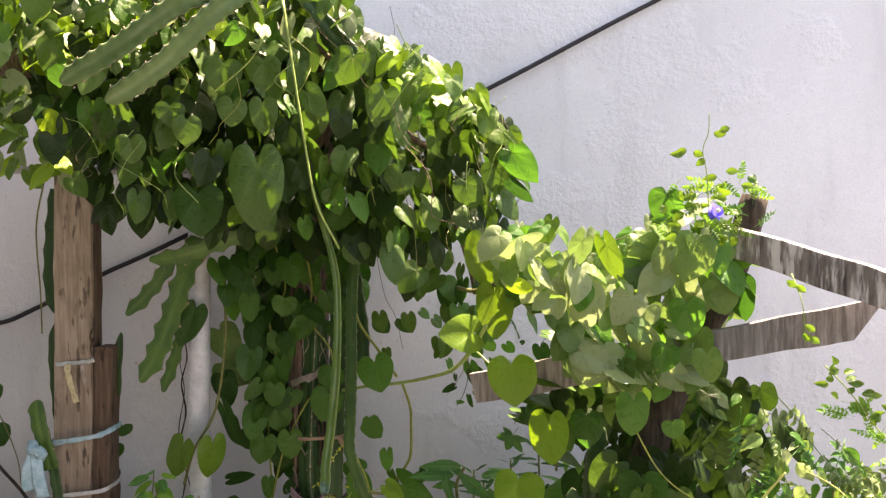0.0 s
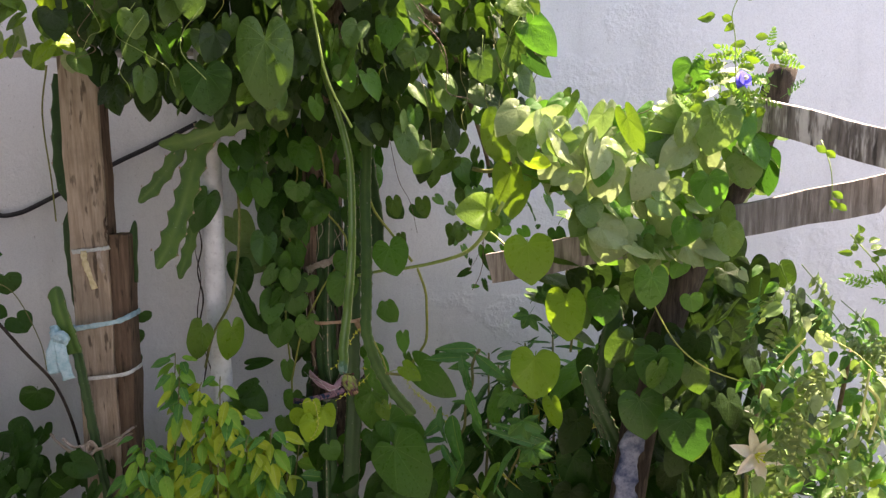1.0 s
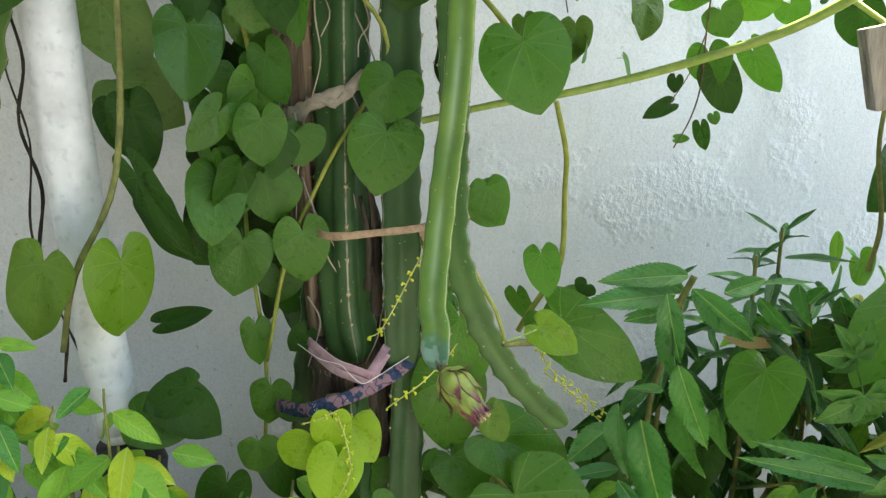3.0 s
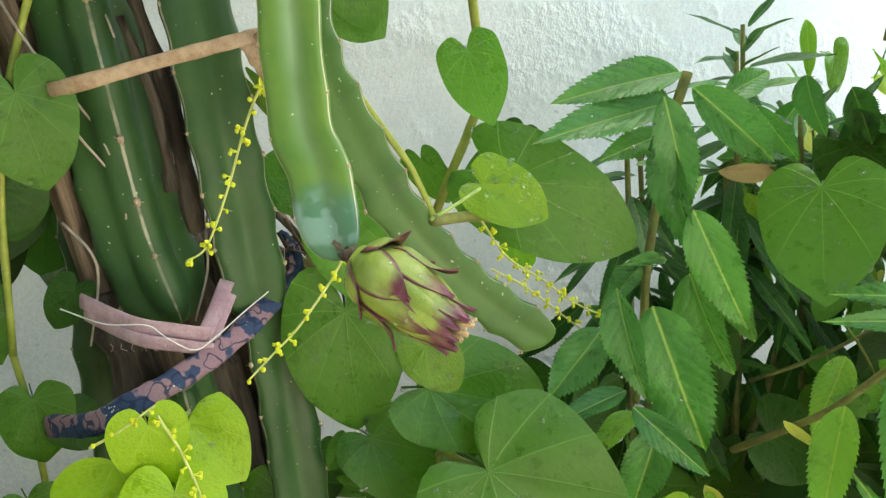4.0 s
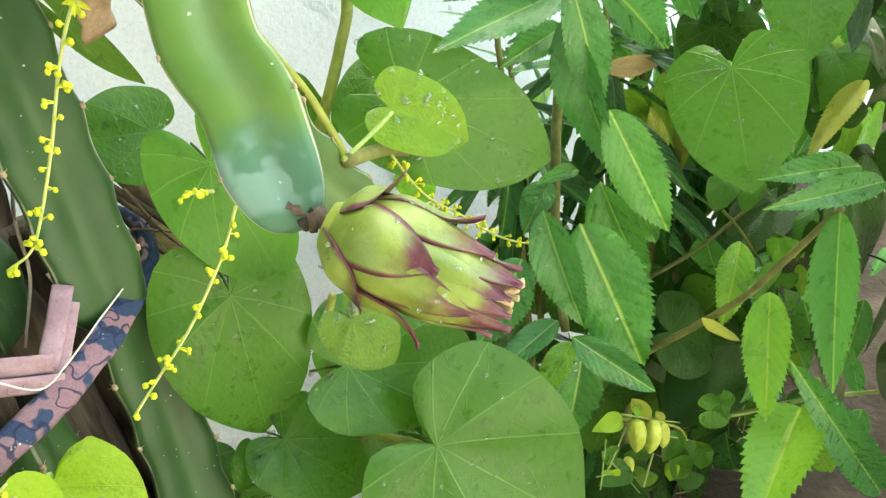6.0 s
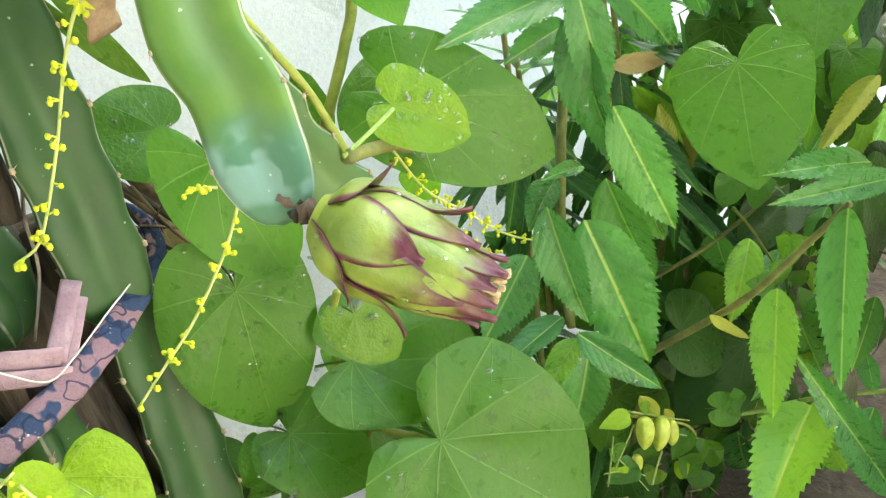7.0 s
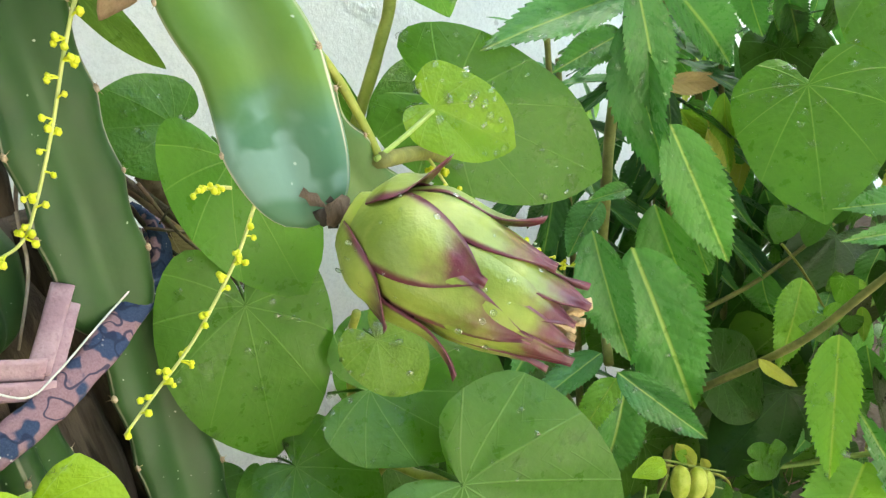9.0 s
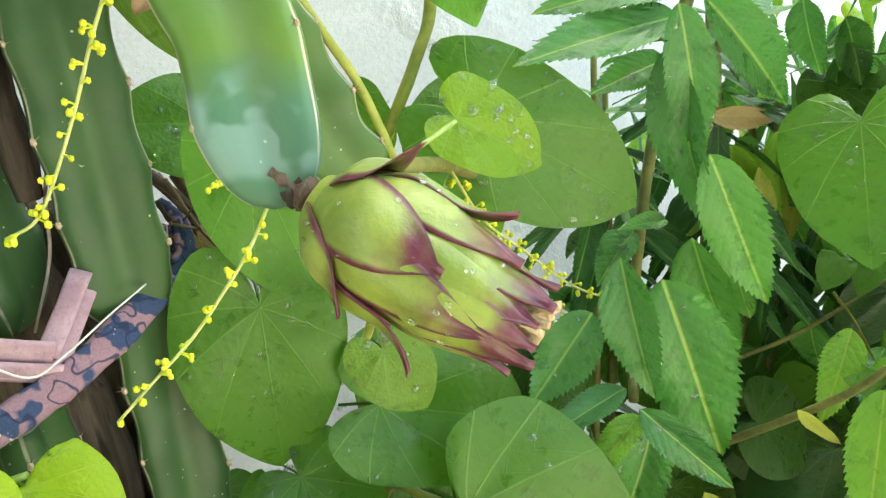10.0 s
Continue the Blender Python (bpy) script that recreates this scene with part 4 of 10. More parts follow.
for k, (dz, wide) in enumerate(((0.007, 0.014), (-0.005, 0.012))):
    part("strip", band([(-0.485, 2.47, 0.822 + dz), (-0.452, 2.430 - 0.003 * k, 0.806 + dz), (-0.425, 2.424 - 0.003 * k, 0.793 + dz), (-0.399, 2.424 - 0.003 * k, 0.780 + dz)], wide, 0.004, (0, 0.15, 1), 6, 0.04, 16 + k), PINK, pink_tie)
    part("strip", band([(-0.403, 2.425 - 0.003 * k, 0.779 + dz), (-0.388, 2.436, 0.795 + dz), (-0.372, 2.450, 0.812 + dz)], wide * 0.9, 0.004, (0.2, 0.6, 0.8), 5, 0.04, 26 + k), PINK, pink_tie)
rng = random.Random(77)
for k in range(9):
    x = -0.470 + 0.0075 * k
    z = 0.806 - 0.35 * (x + 0.452) - 0.007
    p = Vector((x, 2.419, z))
    part("loose_thread", tube([p, p + Vector((rng.uniform(-0.002, 0.002), -0.002, -0.003)), p + Vector((rng.uniform(-0.004, 0.004), -0.002, -0.006))], 0.0003, 0.0002, 3, 4), PINK, pink_tie)
print_tie = thing("printed_cloth_tie", (-0.38, 2.43, 0.75), "navy and pink printed cloth strip tied round the cactus stems", "tie")
part("strip", band([(-0.535, 2.46, 0.735), (-0.498, 2.412, 0.748), (-0.467, 2.402, 0.759), (-0.434, 2.408, 0.764), (-0.391, 2.424, 0.772), (-0.347, 2.452, 0.784), (-0.314, 2.485, 0.794), (-0.302, 2.52, 0.801), (-0.32, 2.58, 0.80)], 0.0195, 0.010, (0.1, 0.2, 1), 7, 0.16, 18), PRINT, print_tie)
part("fold", band([(-0.322, 2.474, 0.782), (-0.309, 2.484, 0.798), (-0.302, 2.500, 0.816), (-0.305, 2.520, 0.824)], 0.021, 0.008, (0.5, 0.3, 1), 6, 0.3, 19), PRINT, print_tie, "end of the cloth tucked up")
thread = thing("white_thread", (-0.4, 2.42, 0.77), "thin white thread wound round the printed cloth strip", "thread")
part("thread", tube([(-0.50, 2.46, 0.83), (-0.47, 2.42, 0.822), (-0.441, 2.405, 0.817), (-0.43, 2.402, 0.804), (-0.413, 2.4, 0.788), (-0.395, 2.41, 0.789), (-0.364, 2.432, 0.796), (-0.334, 2.46, 0.799), (-0.32, 2.475, 0.806), (-0.311, 2.5, 0.817)], 0.0006, 0.0006, 6, 6), STRING, thread)

# ---- the dragon fruit cactus ----
cactus = thing("dragon_fruit_cactus", (-0.37, 2.5, 0), "climbing dragon fruit cactus with three-ribbed green stems and one unripe fruit", "cactus")
FACE = (0.80, -0.6, 0)
cactus_stem(cactus, [(-0.405, 2.50, 1.36), (-0.418, 2.495, 1.1), (-0.425, 2.488, 0.92), (-0.424, 2.484, 0.85), (-0.416, 2.474, 0.785)], 0.080, CACTUS, (0.98, 0.1, 0), 0.05, 0.42, seed=1, amp=0.08, front=True, point=0.6, core=0.50)
cactus_stem(cactus, [(-0.330, 2.49, 1.4), (-0.335, 2.48, 1.2), (-0.341, 2.472, 1.06), (-0.346, 2.464, 0.95), (-0.348, 2.464, 0.86), (-0.352, 2.462, 0.772)], 0.058, CACTUS, (0.97, 0.12, 0), 0.048, 0.5, seed=2, amp=0.10, point=0.5)
cactus_stem(cactus, [(-0.340, 2.478, 0.79), (-0.345, 2.472, 0.70), (-0.356, 2.465, 0.56), (-0.365, 2.455, 0.40)], 0.056, CACTUS, (0.97, 0.1, 0), 0.05, 0.5, seed=3, amp=0.10)
cactus_stem(cactus, [(-0.432, 2.468, 0.735), (-0.436, 2.462, 0.62), (-0.44, 2.46, 0.45), (-0.445, 2.46, 0.3)], 0.066, CACTUS, (0.98, 0.1, 0), 0.05, 0.6, seed=8, amp=0.10, front=True)
cactus_stem(cactus, [(-0.465, 2.59, 0.98), (-0.472, 2.575, 0.86), (-0.497, 2.565, 0.70), (-0.51, 2.56, 0.5)], 0.052, CACTUS, (1, 0, 0), 0.055, 0.5, seed=4)
cactus_stem(cactus, [(-0.27, 2.42, 1.6), (-0.278, 2.39, 1.40), (-0.278, 2.375, 1.22), (-0.282, 2.365, 1.068), (-0.284, 2.355, 0.995), (-0.274, 2.345, 0.950), (-0.260, 2.342, 0.909), (-0.247, 2.340, 0.873), (-0.213, 2.335, 0.815), (-0.170, 2.325, 0.764), (-0.140, 2.319, 0.737)], 0.041, CACTUS_MID, (0.9, -0.3, 0.3), 0.034, 0.45, seed=5, amp=0.17, point=0.75, core=0.46)
cactus_stem(cactus, [(-0.285, 2.47, 1.60), (-0.272, 2.49, 1.45), (-0.255, 2.50, 1.30), (-0.262, 2.5, 1.18)], 0.05, CACTUS, (0.9, -0.3, 0), 0.06, 0.5, seed=6)
hanging = cactus_stem(cactus, [(-0.40, 2.27, 1.84), (-0.355, 2.21, 1.72), (-0.305, 2.20, 1.55), (-0.295, 2.20, 1.43), (-0.300, 2.202, 1.25), (-0.317, 2.219, 1.10), (-0.333, 2.215, 0.981), (-0.332, 2.204, 0.944), (-0.335, 2.190, 0.901)], 0.0352, CACTUS_YOUNG, FACE, 0.044, 0.55, 12, seed=7, taper=0.52, amp=0.07, point=0.85, blunt=2.3)
# stems arching out of the canopy
crown = thing("dragon_fruit_cactus", (-0.7, 2.4, 1.6), "dragon fruit stems with wavy margins hanging from the canopy", "cactus")
cactus_stem(crown, [(-0.50, 2.0, 2.26), (-0.64, 1.95, 2.185), (-0.78, 1.92, 2.07), (-0.905, 1.9, 1.985)], 0.055, CACTUS_SUNLIT, (0.5, 0.2, 0.8), 0.032, 0.6, seed=11, amp=0.17, point=1.2)
cactus_stem(crown, [(-0.47, 2.0, 2.25), (-0.56, 1.95, 2.165), (-0.68, 1.92, 2.03), (-0.80, 1.9, 1.94)], 0.055, CACTUS_SUNLIT, (0.5, 0.2, 0.8), 0.032, 0.6, seed=12, amp=0.17, point=1.2)
cactus_stem(crown, [(-0.42, 2.1, 2.32), (-0.346, 2.05, 2.225), (-0.28, 2.05, 2.14), (-0.225, 2.05, 2.085)], 0.045, CACTUS, (0.7, 0.2, 0.6), 0.05, 0.6, seed=13)
cactus_stem(crown, [(-0.52, 2.4, 1.66), (-0.66, 2.36, 1.61), (-0.78, 2.35, 1.57), (-0.875, 2.35, 1.555)], 0.062, CACTUS_SHADED, (0.1, -0.3, 1), 0.06, 0.22, seed=14, amp=0.34, point=1.3)
cactus_stem(crown, [(-0.745, 2.42, 1.62), (-0.785, 2.41, 1.52), (-0.835, 2.415, 1.38), (-0.885, 2.42, 1.26), (-0.935, 2.42, 1.18)], 0.085, CACTUS_SHADED, (0.9, -0.2, -0.3), 0.07, 0.22, seed=15, amp=0.34, point=1.3)
cactus_stem(crown, [(-0.835, 2.45, 1.57), (-0.885, 2.47, 1.50), (-0.95, 2.49, 1.43), (-1.01, 2.5, 1.38)], 0.06, CACTUS_SHADED, (0.6, -0.2, -0.6), 0.07, 0.22, seed=16, amp=0.34, point=1.3)
cactus_stem(crown, [(-0.80, 2.5, 1.50), (-0.83, 2.5, 1.34), (-0.865, 2.51, 1.22), (-0.90, 2.51, 1.13)], 0.05, CACTUS_SHADED, (0.9, -0.2, -0.3), 0.06, 0.22, seed=17, amp=0.34, point=1.3)
cactus_stem(crown, [(-0.62, 2.5, 1.72), (-0.60, 2.49, 1.60), (-0.63, 2.47, 1.50), (-0.58, 2.46, 1.42)], 0.09, CACTUS_SHADED, (0.9, -0.2, 0.1), 0.07, 0.22, seed=18, amp=0.34, point=1.3)


# ---- the fruit ----
# its scales: start and length as shares of the fruit, degrees round it, half width, how far the tip stands off, layer
SCALES = [(0.05, 0.62, 6, 0.74, 0.015, 3), (0.05, 0.25, 78, 0.85, 0.15, 4), (0.01, 0.40, -60, 0.66, 0.10, 3), (0.16, 0.76, 50, 0.56, 0.06, 2),
          (0.16, 0.66, 90, 0.52, 0.15, 3), (0.13, 0.82, -26, 0.62, 0.02, 2), (0.13, 0.66, -80, 0.54, 0.16, 3),
          (0.36, 0.72, 10, 0.56, 0.02, 1), (0.42, 0.74, -50, 0.54, 0.05, 1), (0.42, 0.70, 40, 0.50, 0.07, 1), (0.46, 0.64, 80, 0.46, 0.10, 1), (0.46, 0.64, -95, 0.46, 0.08, 1), (0.50, 0.62, -20, 0.44, 0.03, 1),
          (0.05, 0.60, 180, 0.70, 0.03, 3), (0.04, 0.50, 125, 0.55, 0.10, 3), (0.04, 0.50, -125, 0.55, 0.10, 3), (0.20, 0.70, 150, 0.55, 0.05, 2), (0.20, 0.70, -150, 0.55, 0.05, 2),
          (0.45, 0.65, 140, 0.45, 0.05, 1), (0.45, 0.65, -140, 0.45, 0.05, 1), (0.45, 0.65, 180, 0.45, 0.05, 1)]


def fruit(parent, base, tip, girth, front):
    """An egg of flesh clad in long scales that turn out at their purple tips."""
    base, tip = Vector(base), Vector(tip)
    ax = (tip - base)
    ln = ax.length
    ax.normalize()
    front = Vector(front)
    u = (front - ax * front.dot(ax)).normalized()
    w = ax.cross(u)
    if w.z < 0:
        w = -w

    def radius(s):
        if s < 0.38:
            return girth / 2 * (0.42 + 0.58 * math.sin(math.pi / 2 * max(0.0, min(1.0, (s + 0.06) / 0.44))))
        return girth / 2 * max(0.2, 1 - 0.44 * ((s - 0.38) / 0.62) ** 2)

    def at(s, a, lift=0.0):
        return base + ax * (s * ln) + (u * math.cos(a) + w * math.sin(a)) * (radius(s) + lift)
    bm = bmesh.new()
    rings = []
    for i in range(19):
        rings.append([bm.verts.new(at(0.94 * i / 18, 2 * math.pi * k / 28, -0.0012 - 0.006 * max(0, i - 14) / 4)) for k in range(28)])
    for a, b in zip(rings, rings[1:]):
        for k in range(28):
            bm.faces.new((a[k], a[(k + 1) % 28], b[(k + 1) % 28], b[k]))
    for ring in (rings[0][::-1], rings[-1]):
        bm.faces.new(ring)
    bmesh.ops.recalc_face_normals(bm, faces=bm.faces)
    body = part("fruit", bm, FRUIT, parent, "unripe green fruit with purple-edged scales and water drops")
    rng = random.Random(21)
    for s0, length, deg, wide, flare, layer in SCALES:
        a0 = math.radians(deg)
        bm = bmesh.new()
        uv = bm.loops.layers.uv.verify()
        top, low = [], []
        n, m = 18, 10
        lean, ph = rng.uniform(-0.12, 0.12), rng.uniform(0, 6)
        for i in range(n + 1):
            v = i / n
            half = 0.92 * wide * girth / 2 * max(0.10, (1 - v ** 2.8) * (0.74 + 0.9 * v * (1 - v)))
            curl = max(0.0, (v - 0.55) / 0.45) ** 1.8
            s = s0 + length * (v - 0.35 * min(1.0, flare * 3) * curl * 0.5)
            rt, rl = [], []
            for j in range(m + 1):
                q = 2 * j / m - 1
                r = radius(min(s, 1.1))
                dome = 0.0019 * (1 - q * q) * math.sin(math.pi * min(1.0, 0.1 + v))
                hem = 0.0010 * max(0.0, abs(q) - 0.72) / 0.28 * min(1.0, 3 * v)
                lift = -0.0006 + 0.0009 * layer * min(1.0, 4 * v) + dome + hem + flare * ln * curl + 0.0005 * math.sin(9 * v + ph + 2 * q) * v
                p = at(s, a0 + half * q / r + lean * v * v, lift - 0.0012 * abs(q) * curl)
                rt.append(bm.verts.new(p))
                rl.append(bm.verts.new(p - (u * math.cos(a0) + w * math.sin(a0)) * (0.0012 * (1 - abs(q) * 0.5))))
            top.append(rt)
            low.append(rl)
        for grid, flip in ((top, False), (low, True)):
            for i in range(n):
                for j in range(m):
                    vs = [grid[i][j], grid[i][j + 1], grid[i + 1][j + 1], grid[i + 1][j]]
                    uvs = [(2 * j / m - 1, i / n), (2 * (j + 1) / m - 1, i / n), (2 * (j + 1) / m - 1, (i + 1) / n), (2 * j / m - 1, (i + 1) / n)]
                    if flip:
                        vs, uvs = vs[::-1], uvs[::-1]
                    f = bm.faces.new(vs)
                    for lp, c in zip(f.loops, uvs):
                        lp[uv].uv = c
        rim = [bm.faces.new((top[i][j], top[i + 1][j], low[i + 1][j], low[i][j])) for i in range(n) for j in (0, m)]
        rim += [bm.faces.new((top[n][j], top[n][j + 1], low[n][j + 1], low[n][j])) for j in range(m)]
        for f in rim:
            for lp in f.loops:
                lp[uv].uv = (1.0, 0.9)
        bmesh.ops.recalc_face_normals(bm, faces=bm.faces)
        part("scale", bm, BRACT, body)
    wither = bmesh.new()
    for k in range(7):
        a = 2 * math.pi * k / 7
        p = base + ax * ln * 0.90 + w * 0.002
        out = u * math.cos(a) + w * math.sin(a)
        tube([p, p + ax * 0.007 + out * 0.004, p + ax * 0.013 + out * 0.0065 + w * 0.002], 0.0022, 0.0012, 4, 6, 0.6, bm=wither, seed=k)
    part("withered_flower", wither, WITHERED, body, "dry cream flower remnant")
    stump = tube([base - ax * 0.013 + Vector((-0.002, 0, 0.002)), base - ax * 0.006, base - ax * 0.001, base + ax * 0.003], 0.0026, 0.0040, 5, 12, 1.2, seed=4)
    part("stalk", stump, STUMP, body, "dry brown stub where the fruit grows")
    for k in range(5):
        q = base - ax * 0.009 + Vector((rng.uniform(-0.005, 0.002), rng.uniform(-0.004, 0.004), rng.uniform(-0.004, 0.002)))
        part("bract_stub", tube([q, q + Vector((rng.uniform(-0.002, 0.004), -0.001, -0.004))], 0.0019, 0.0012, 4, 6, 0.7, seed=30 + k), STUMP_DARK, body)
    drops = bmesh.new()
    for k in range(40):
        s, a = rng.uniform(0.08, 0.85), rng.uniform(-1.4, 1.4)
        r = rng.choice((0.0003, 0.0004, 0.0005, 0.0007, 0.0010))
        out = (u * math.cos(a) + w * math.sin(a)).to_track_quat("Z", "Y").to_matrix().to_4x4()
        bmesh.ops.create_icosphere(drops, subdivisions=2, radius=r, matrix=Matrix.Translation(at(s, a, 0.0036)) @ out @ Matrix.Diagonal((1, 1, 0.5, 1)))
    part("water_drop", drops, WATER, body, "clear water drops", kind="stuff")
    return body


fruit(cactus, (-0.328, 2.181, 0.903), (-0.299, 2.136, 0.870), 0.0335, (-0.467, -0.778, 0.421))


# ---- right trellis ----
right_post = thing("trellis_post", (0.55, 2.0, 0), "dark round timber post of the vine trellis", "post")
part("post", tube([(0.40, 2.08, 0.0), (0.43, 2.06, 0.5), (0.49, 2.03, 0.95), (0.60, 1.99, 1.3), (0.70, 1.96, 1.5), (0.757, 1.94, 1.71)], 0.056, 0.031, 6, 14, 0.14), STUMP_DARK, right_post)


def board_between(name, a, b, wide, thick, material, label, seed, mitre=0.0):
    a, b = Vector(a), Vector(b)
    d = b - a
    ob = thing(name, tuple((a + b) / 2), label, "board")
    yaw = math.degrees(math.atan2(d.y, d.x))
    rise = math.degrees(math.asin(d.z / d.length))
    bm = box((d.length, thick, wide), (0, 0, 0), bevel=0.003, cuts=22, rough=0.005, seed=seed)
    for v in bm.verts:
        reach = max(0.0, (v.co.x - d.length / 2 + 0.25) / 0.25)
        v.co.x -= mitre * (0.5 - v.co.z / wide) * reach
    bmesh.ops.transform(bm, matrix=Matrix.Translation((a + b) / 2) @ pose(0, 0, 0, 0, 0, yaw) @ pose(0, 0, 0, 0, -rise, 0), verts=bm.verts)
    part("board", bm, material, ob, smooth=False)
    return ob


board_between("weathered_board", (0.077, 2.11, 1.214), (0.985, 1.773, 1.437), 0.080, 0.03, BOARD, "weathered grey board nailed across the trellis", 1, 0.085)
board_between("stained_board", (0.665, 1.925, 1.612), (0.925, 1.65, 1.494), 0.074, 0.045, BOARD_LICHEN, "grey board with pale stains sloping from the trellis post", 4)
blue_rag = thing("blue_rag", (0.41, 2.0, 0.7), "dirty blue and white rag tied to the trellis post", "rag")
part("rag", band([(0.44, 1.99, 0.80), (0.425, 1.985, 0.74), (0.415, 1.98, 0.66), (0.42, 1.985, 0.56)], 0.06, 0.02, (1, 0.2, 0), 6, 0.5, 31), BLUE_DARK, blue_rag)
low_cactus = thing("dragon_fruit_cactus", (0.45, 2.0, 0), "dragon fruit cactus stems with wavy margins beside the trellis post", "cactus")
cactus_stem(low_cactus, [(0.44, 2.10, 0.02), (0.44, 2.09, 0.35), (0.449, 2.08, 0.652), (0.415, 2.07, 0.732), (0.366, 2.06, 0.836), (0.337, 2.06, 0.9), (0.328, 2.06, 0.96)], 0.042, CACTUS, (1, 0, 0), 0.028, 0.5, seed=21, amp=0.2, point=0.8)
cactus_stem(low_cactus, [(0.40, 2.10, 0.75), (0.36, 2.10, 0.84), (0.379, 2.09, 0.913), (0.384, 2.08, 0.998), (0.391, 2.06, 1.071), (0.407, 2.06, 1.121)], 0.050, CACTUS, (1, 0, 0.3), 0.03, 0.5, seed=22, amp=0.2, point=0.7)
post_cactus = thing("dragon_fruit_cactus", (-1.22, 2.42, 0), "dragon fruit cactus stem growing up the wooden post", "cactus")
cactus_stem(post_cactus, [(-1.20, 2.41, 0.92), (-1.215, 2.40, 1.0), (-1.232, 2.40, 1.07), (-1.245, 2.41, 1.13)], 0.052, CACTUS_SHADED, (1, 0, 0), 0.05, 0.7, seed=23)
cactus_stem(post_cactus, [(-1.14, 2.43, 0.40), (-1.17, 2.425, 0.65), (-1.19, 2.42, 0.85), (-1.205, 2.42, 0.95)], 0.034, CACTUS, (1, 0, 0), 0.05, 0.7, seed=26)
cactus_stem(post_cactus, [(-1.222, 2.50, 1.05), (-1.232, 2.50, 1.18), (-1.236, 2.50, 1.28), (-1.228, 2.5, 1.36)], 0.04, CACTUS, (1, 0.3, 0), 0.08, 0.3, seed=24, point=2.0)
cactus_stem(post_cactus, [(-1.225, 2.52, 1.78), (-1.24, 2.52, 1.65), (-1.245, 2.515, 1.5), (-1.232, 2.51, 1.38)], 0.062, CACTUS, (1, 0.2, 0), 0.08, 0.3, seed=27, point=1.5)
cactus_stem(post_cactus, [(-1.05, 2.52, 1.12), (-1.046, 2.52, 1.22), (-1.036, 2.525, 1.32)], 0.03, CACTUS, (1, 0.2, 0), 0.08, 0.4, seed=25, point=2.5)


# ---- strings of small yellow flowers ----
def bud_string(points, seed, gap=1.0):
    rng = random.Random(seed)
    ob = thing("flower_string", points[0], "thin hanging stalk with tiny yellow buds of the vine", "flower", "flower strings")
    part("stalk", tube(points, 0.0011, 0.0008, 8, 6), BUD_STALK, ob)
    line = smooth_line(points, 24)
    total = 0.0
    due = 0.006
    side = 1
    for a, b in zip(line, line[1:]):
        total += (b - a).length
        if total > due:
            due += rng.uniform(0.006, 0.011) * gap
            side = -side
            bm = bmesh.new()
            for k in range(rng.randint(1, 3)):
                d = Vector((side * rng.uniform(0.3, 1), rng.uniform(-0.8, 0.2), rng.uniform(-0.6, 0.5))).normalized()
                e = b + d * rng.uniform(0.003, 0.007)
                tube([b, b.lerp(e, 0.6) + Vector((0, 0, 0.0006)), e], 0.0005, 0.0006, 3, 5, bm=bm)
                bmesh.ops.create_icosphere(bm, subdivisions=1, radius=rng.uniform(0.0014, 0.0021), matrix=Matrix.Translation(e) @ Matrix.Diagonal((1, 1, 1.2, 1)))
            part("bud", bm, BUD, ob)
    return ob


def pod(top, low, wide):
    "A puffed, ridged pod that hangs from its top."
    bm = bmesh.new()
    line = smooth_line([top, Vector(top).lerp(Vector(low), 0.5) + Vector((0.0006, -0.001, 0)), low], 7)

    def section(i, s, left):
        r = wide / 2 * max(0.12, math.sin(math.pi * min(1.0, 0.08 + 0.92 * s ** 0.85)) ** 0.6)
        return [(r * (1 - 0.12 * (k % 3 == 0)) * math.cos(2 * math.pi * k / 18), r * (1 - 0.12 * (k % 3 == 0)) * math.sin(2 * math.pi * k / 18), k / 18) for k in range(18)]
    return sweep(bm, line, section)


# ---- kinds of plants ----


def pea_flower(plant, at):
    at = Vector(at)
    bm = bmesh.new()
    for k in range(3):
        b2 = heart_blade(k, 0.1)
        m = Matrix.Translation(at) @ pose(0, 0, 0, 55 + 12 * k, 25 * (k - 1), 40 * (k - 1)) @ Matrix.Diagonal((0.034, 0.034, 0.034, 1))
        bmesh.ops.transform(b2, matrix=m, verts=b2.verts)
        me = bpy.data.meshes.new("petal")
        b2.to_mesh(me)
        b2.free()
        bm.from_mesh(me)
        bpy.data.meshes.remove(me)
    fl = part("flower", bm, PETAL_BLUE, plant, "deep blue pea flower with a white throat")
    eye = bmesh.new()
    bmesh.ops.create_icosphere(eye, subdivisions=2, radius=0.005, matrix=Matrix.Translation(at + Vector((0, -0.010, 0.012))))
    part("throat", eye, PETAL_WHITE, fl)


def peach_flower(at):
    at = Vector(at)
    ob = thing("lily_flower", tuple(at), "peach-coloured lily flower open among the bushes", "flower")
    for k in range(6):
        b2 = lance_blade(k)
        m = Matrix.Translation(at) @ pose(0, 0, 0, 70, 0, 0) @ pose(0, 0, 0, 0, 0, 60 * k + 10) @ pose(0, 0, 0, 22, 0, 0) @ Matrix.Diagonal((0.026, 0.062, 0.05, 1))
        bmesh.ops.transform(b2, matrix=m, verts=b2.verts)
        part("petal", b2, PETAL_PEACH, ob)
    for k in range(6):
        a = 1.05 * k
        e = at + Vector((0.012 * math.cos(a), -0.035, 0.012 * math.sin(a) + 0.008))
        part("stamen", tube([at, at.lerp(e, 0.6), e], 0.0012, 0.002, 4, 6), BUD, ob)
    part("stalk", tube([at, at + Vector((0, 0.04, -0.06)), at + Vector((0.02, 0.06, -0.4))], 0.004, 0.005, 5, 6), TWIG, ob)


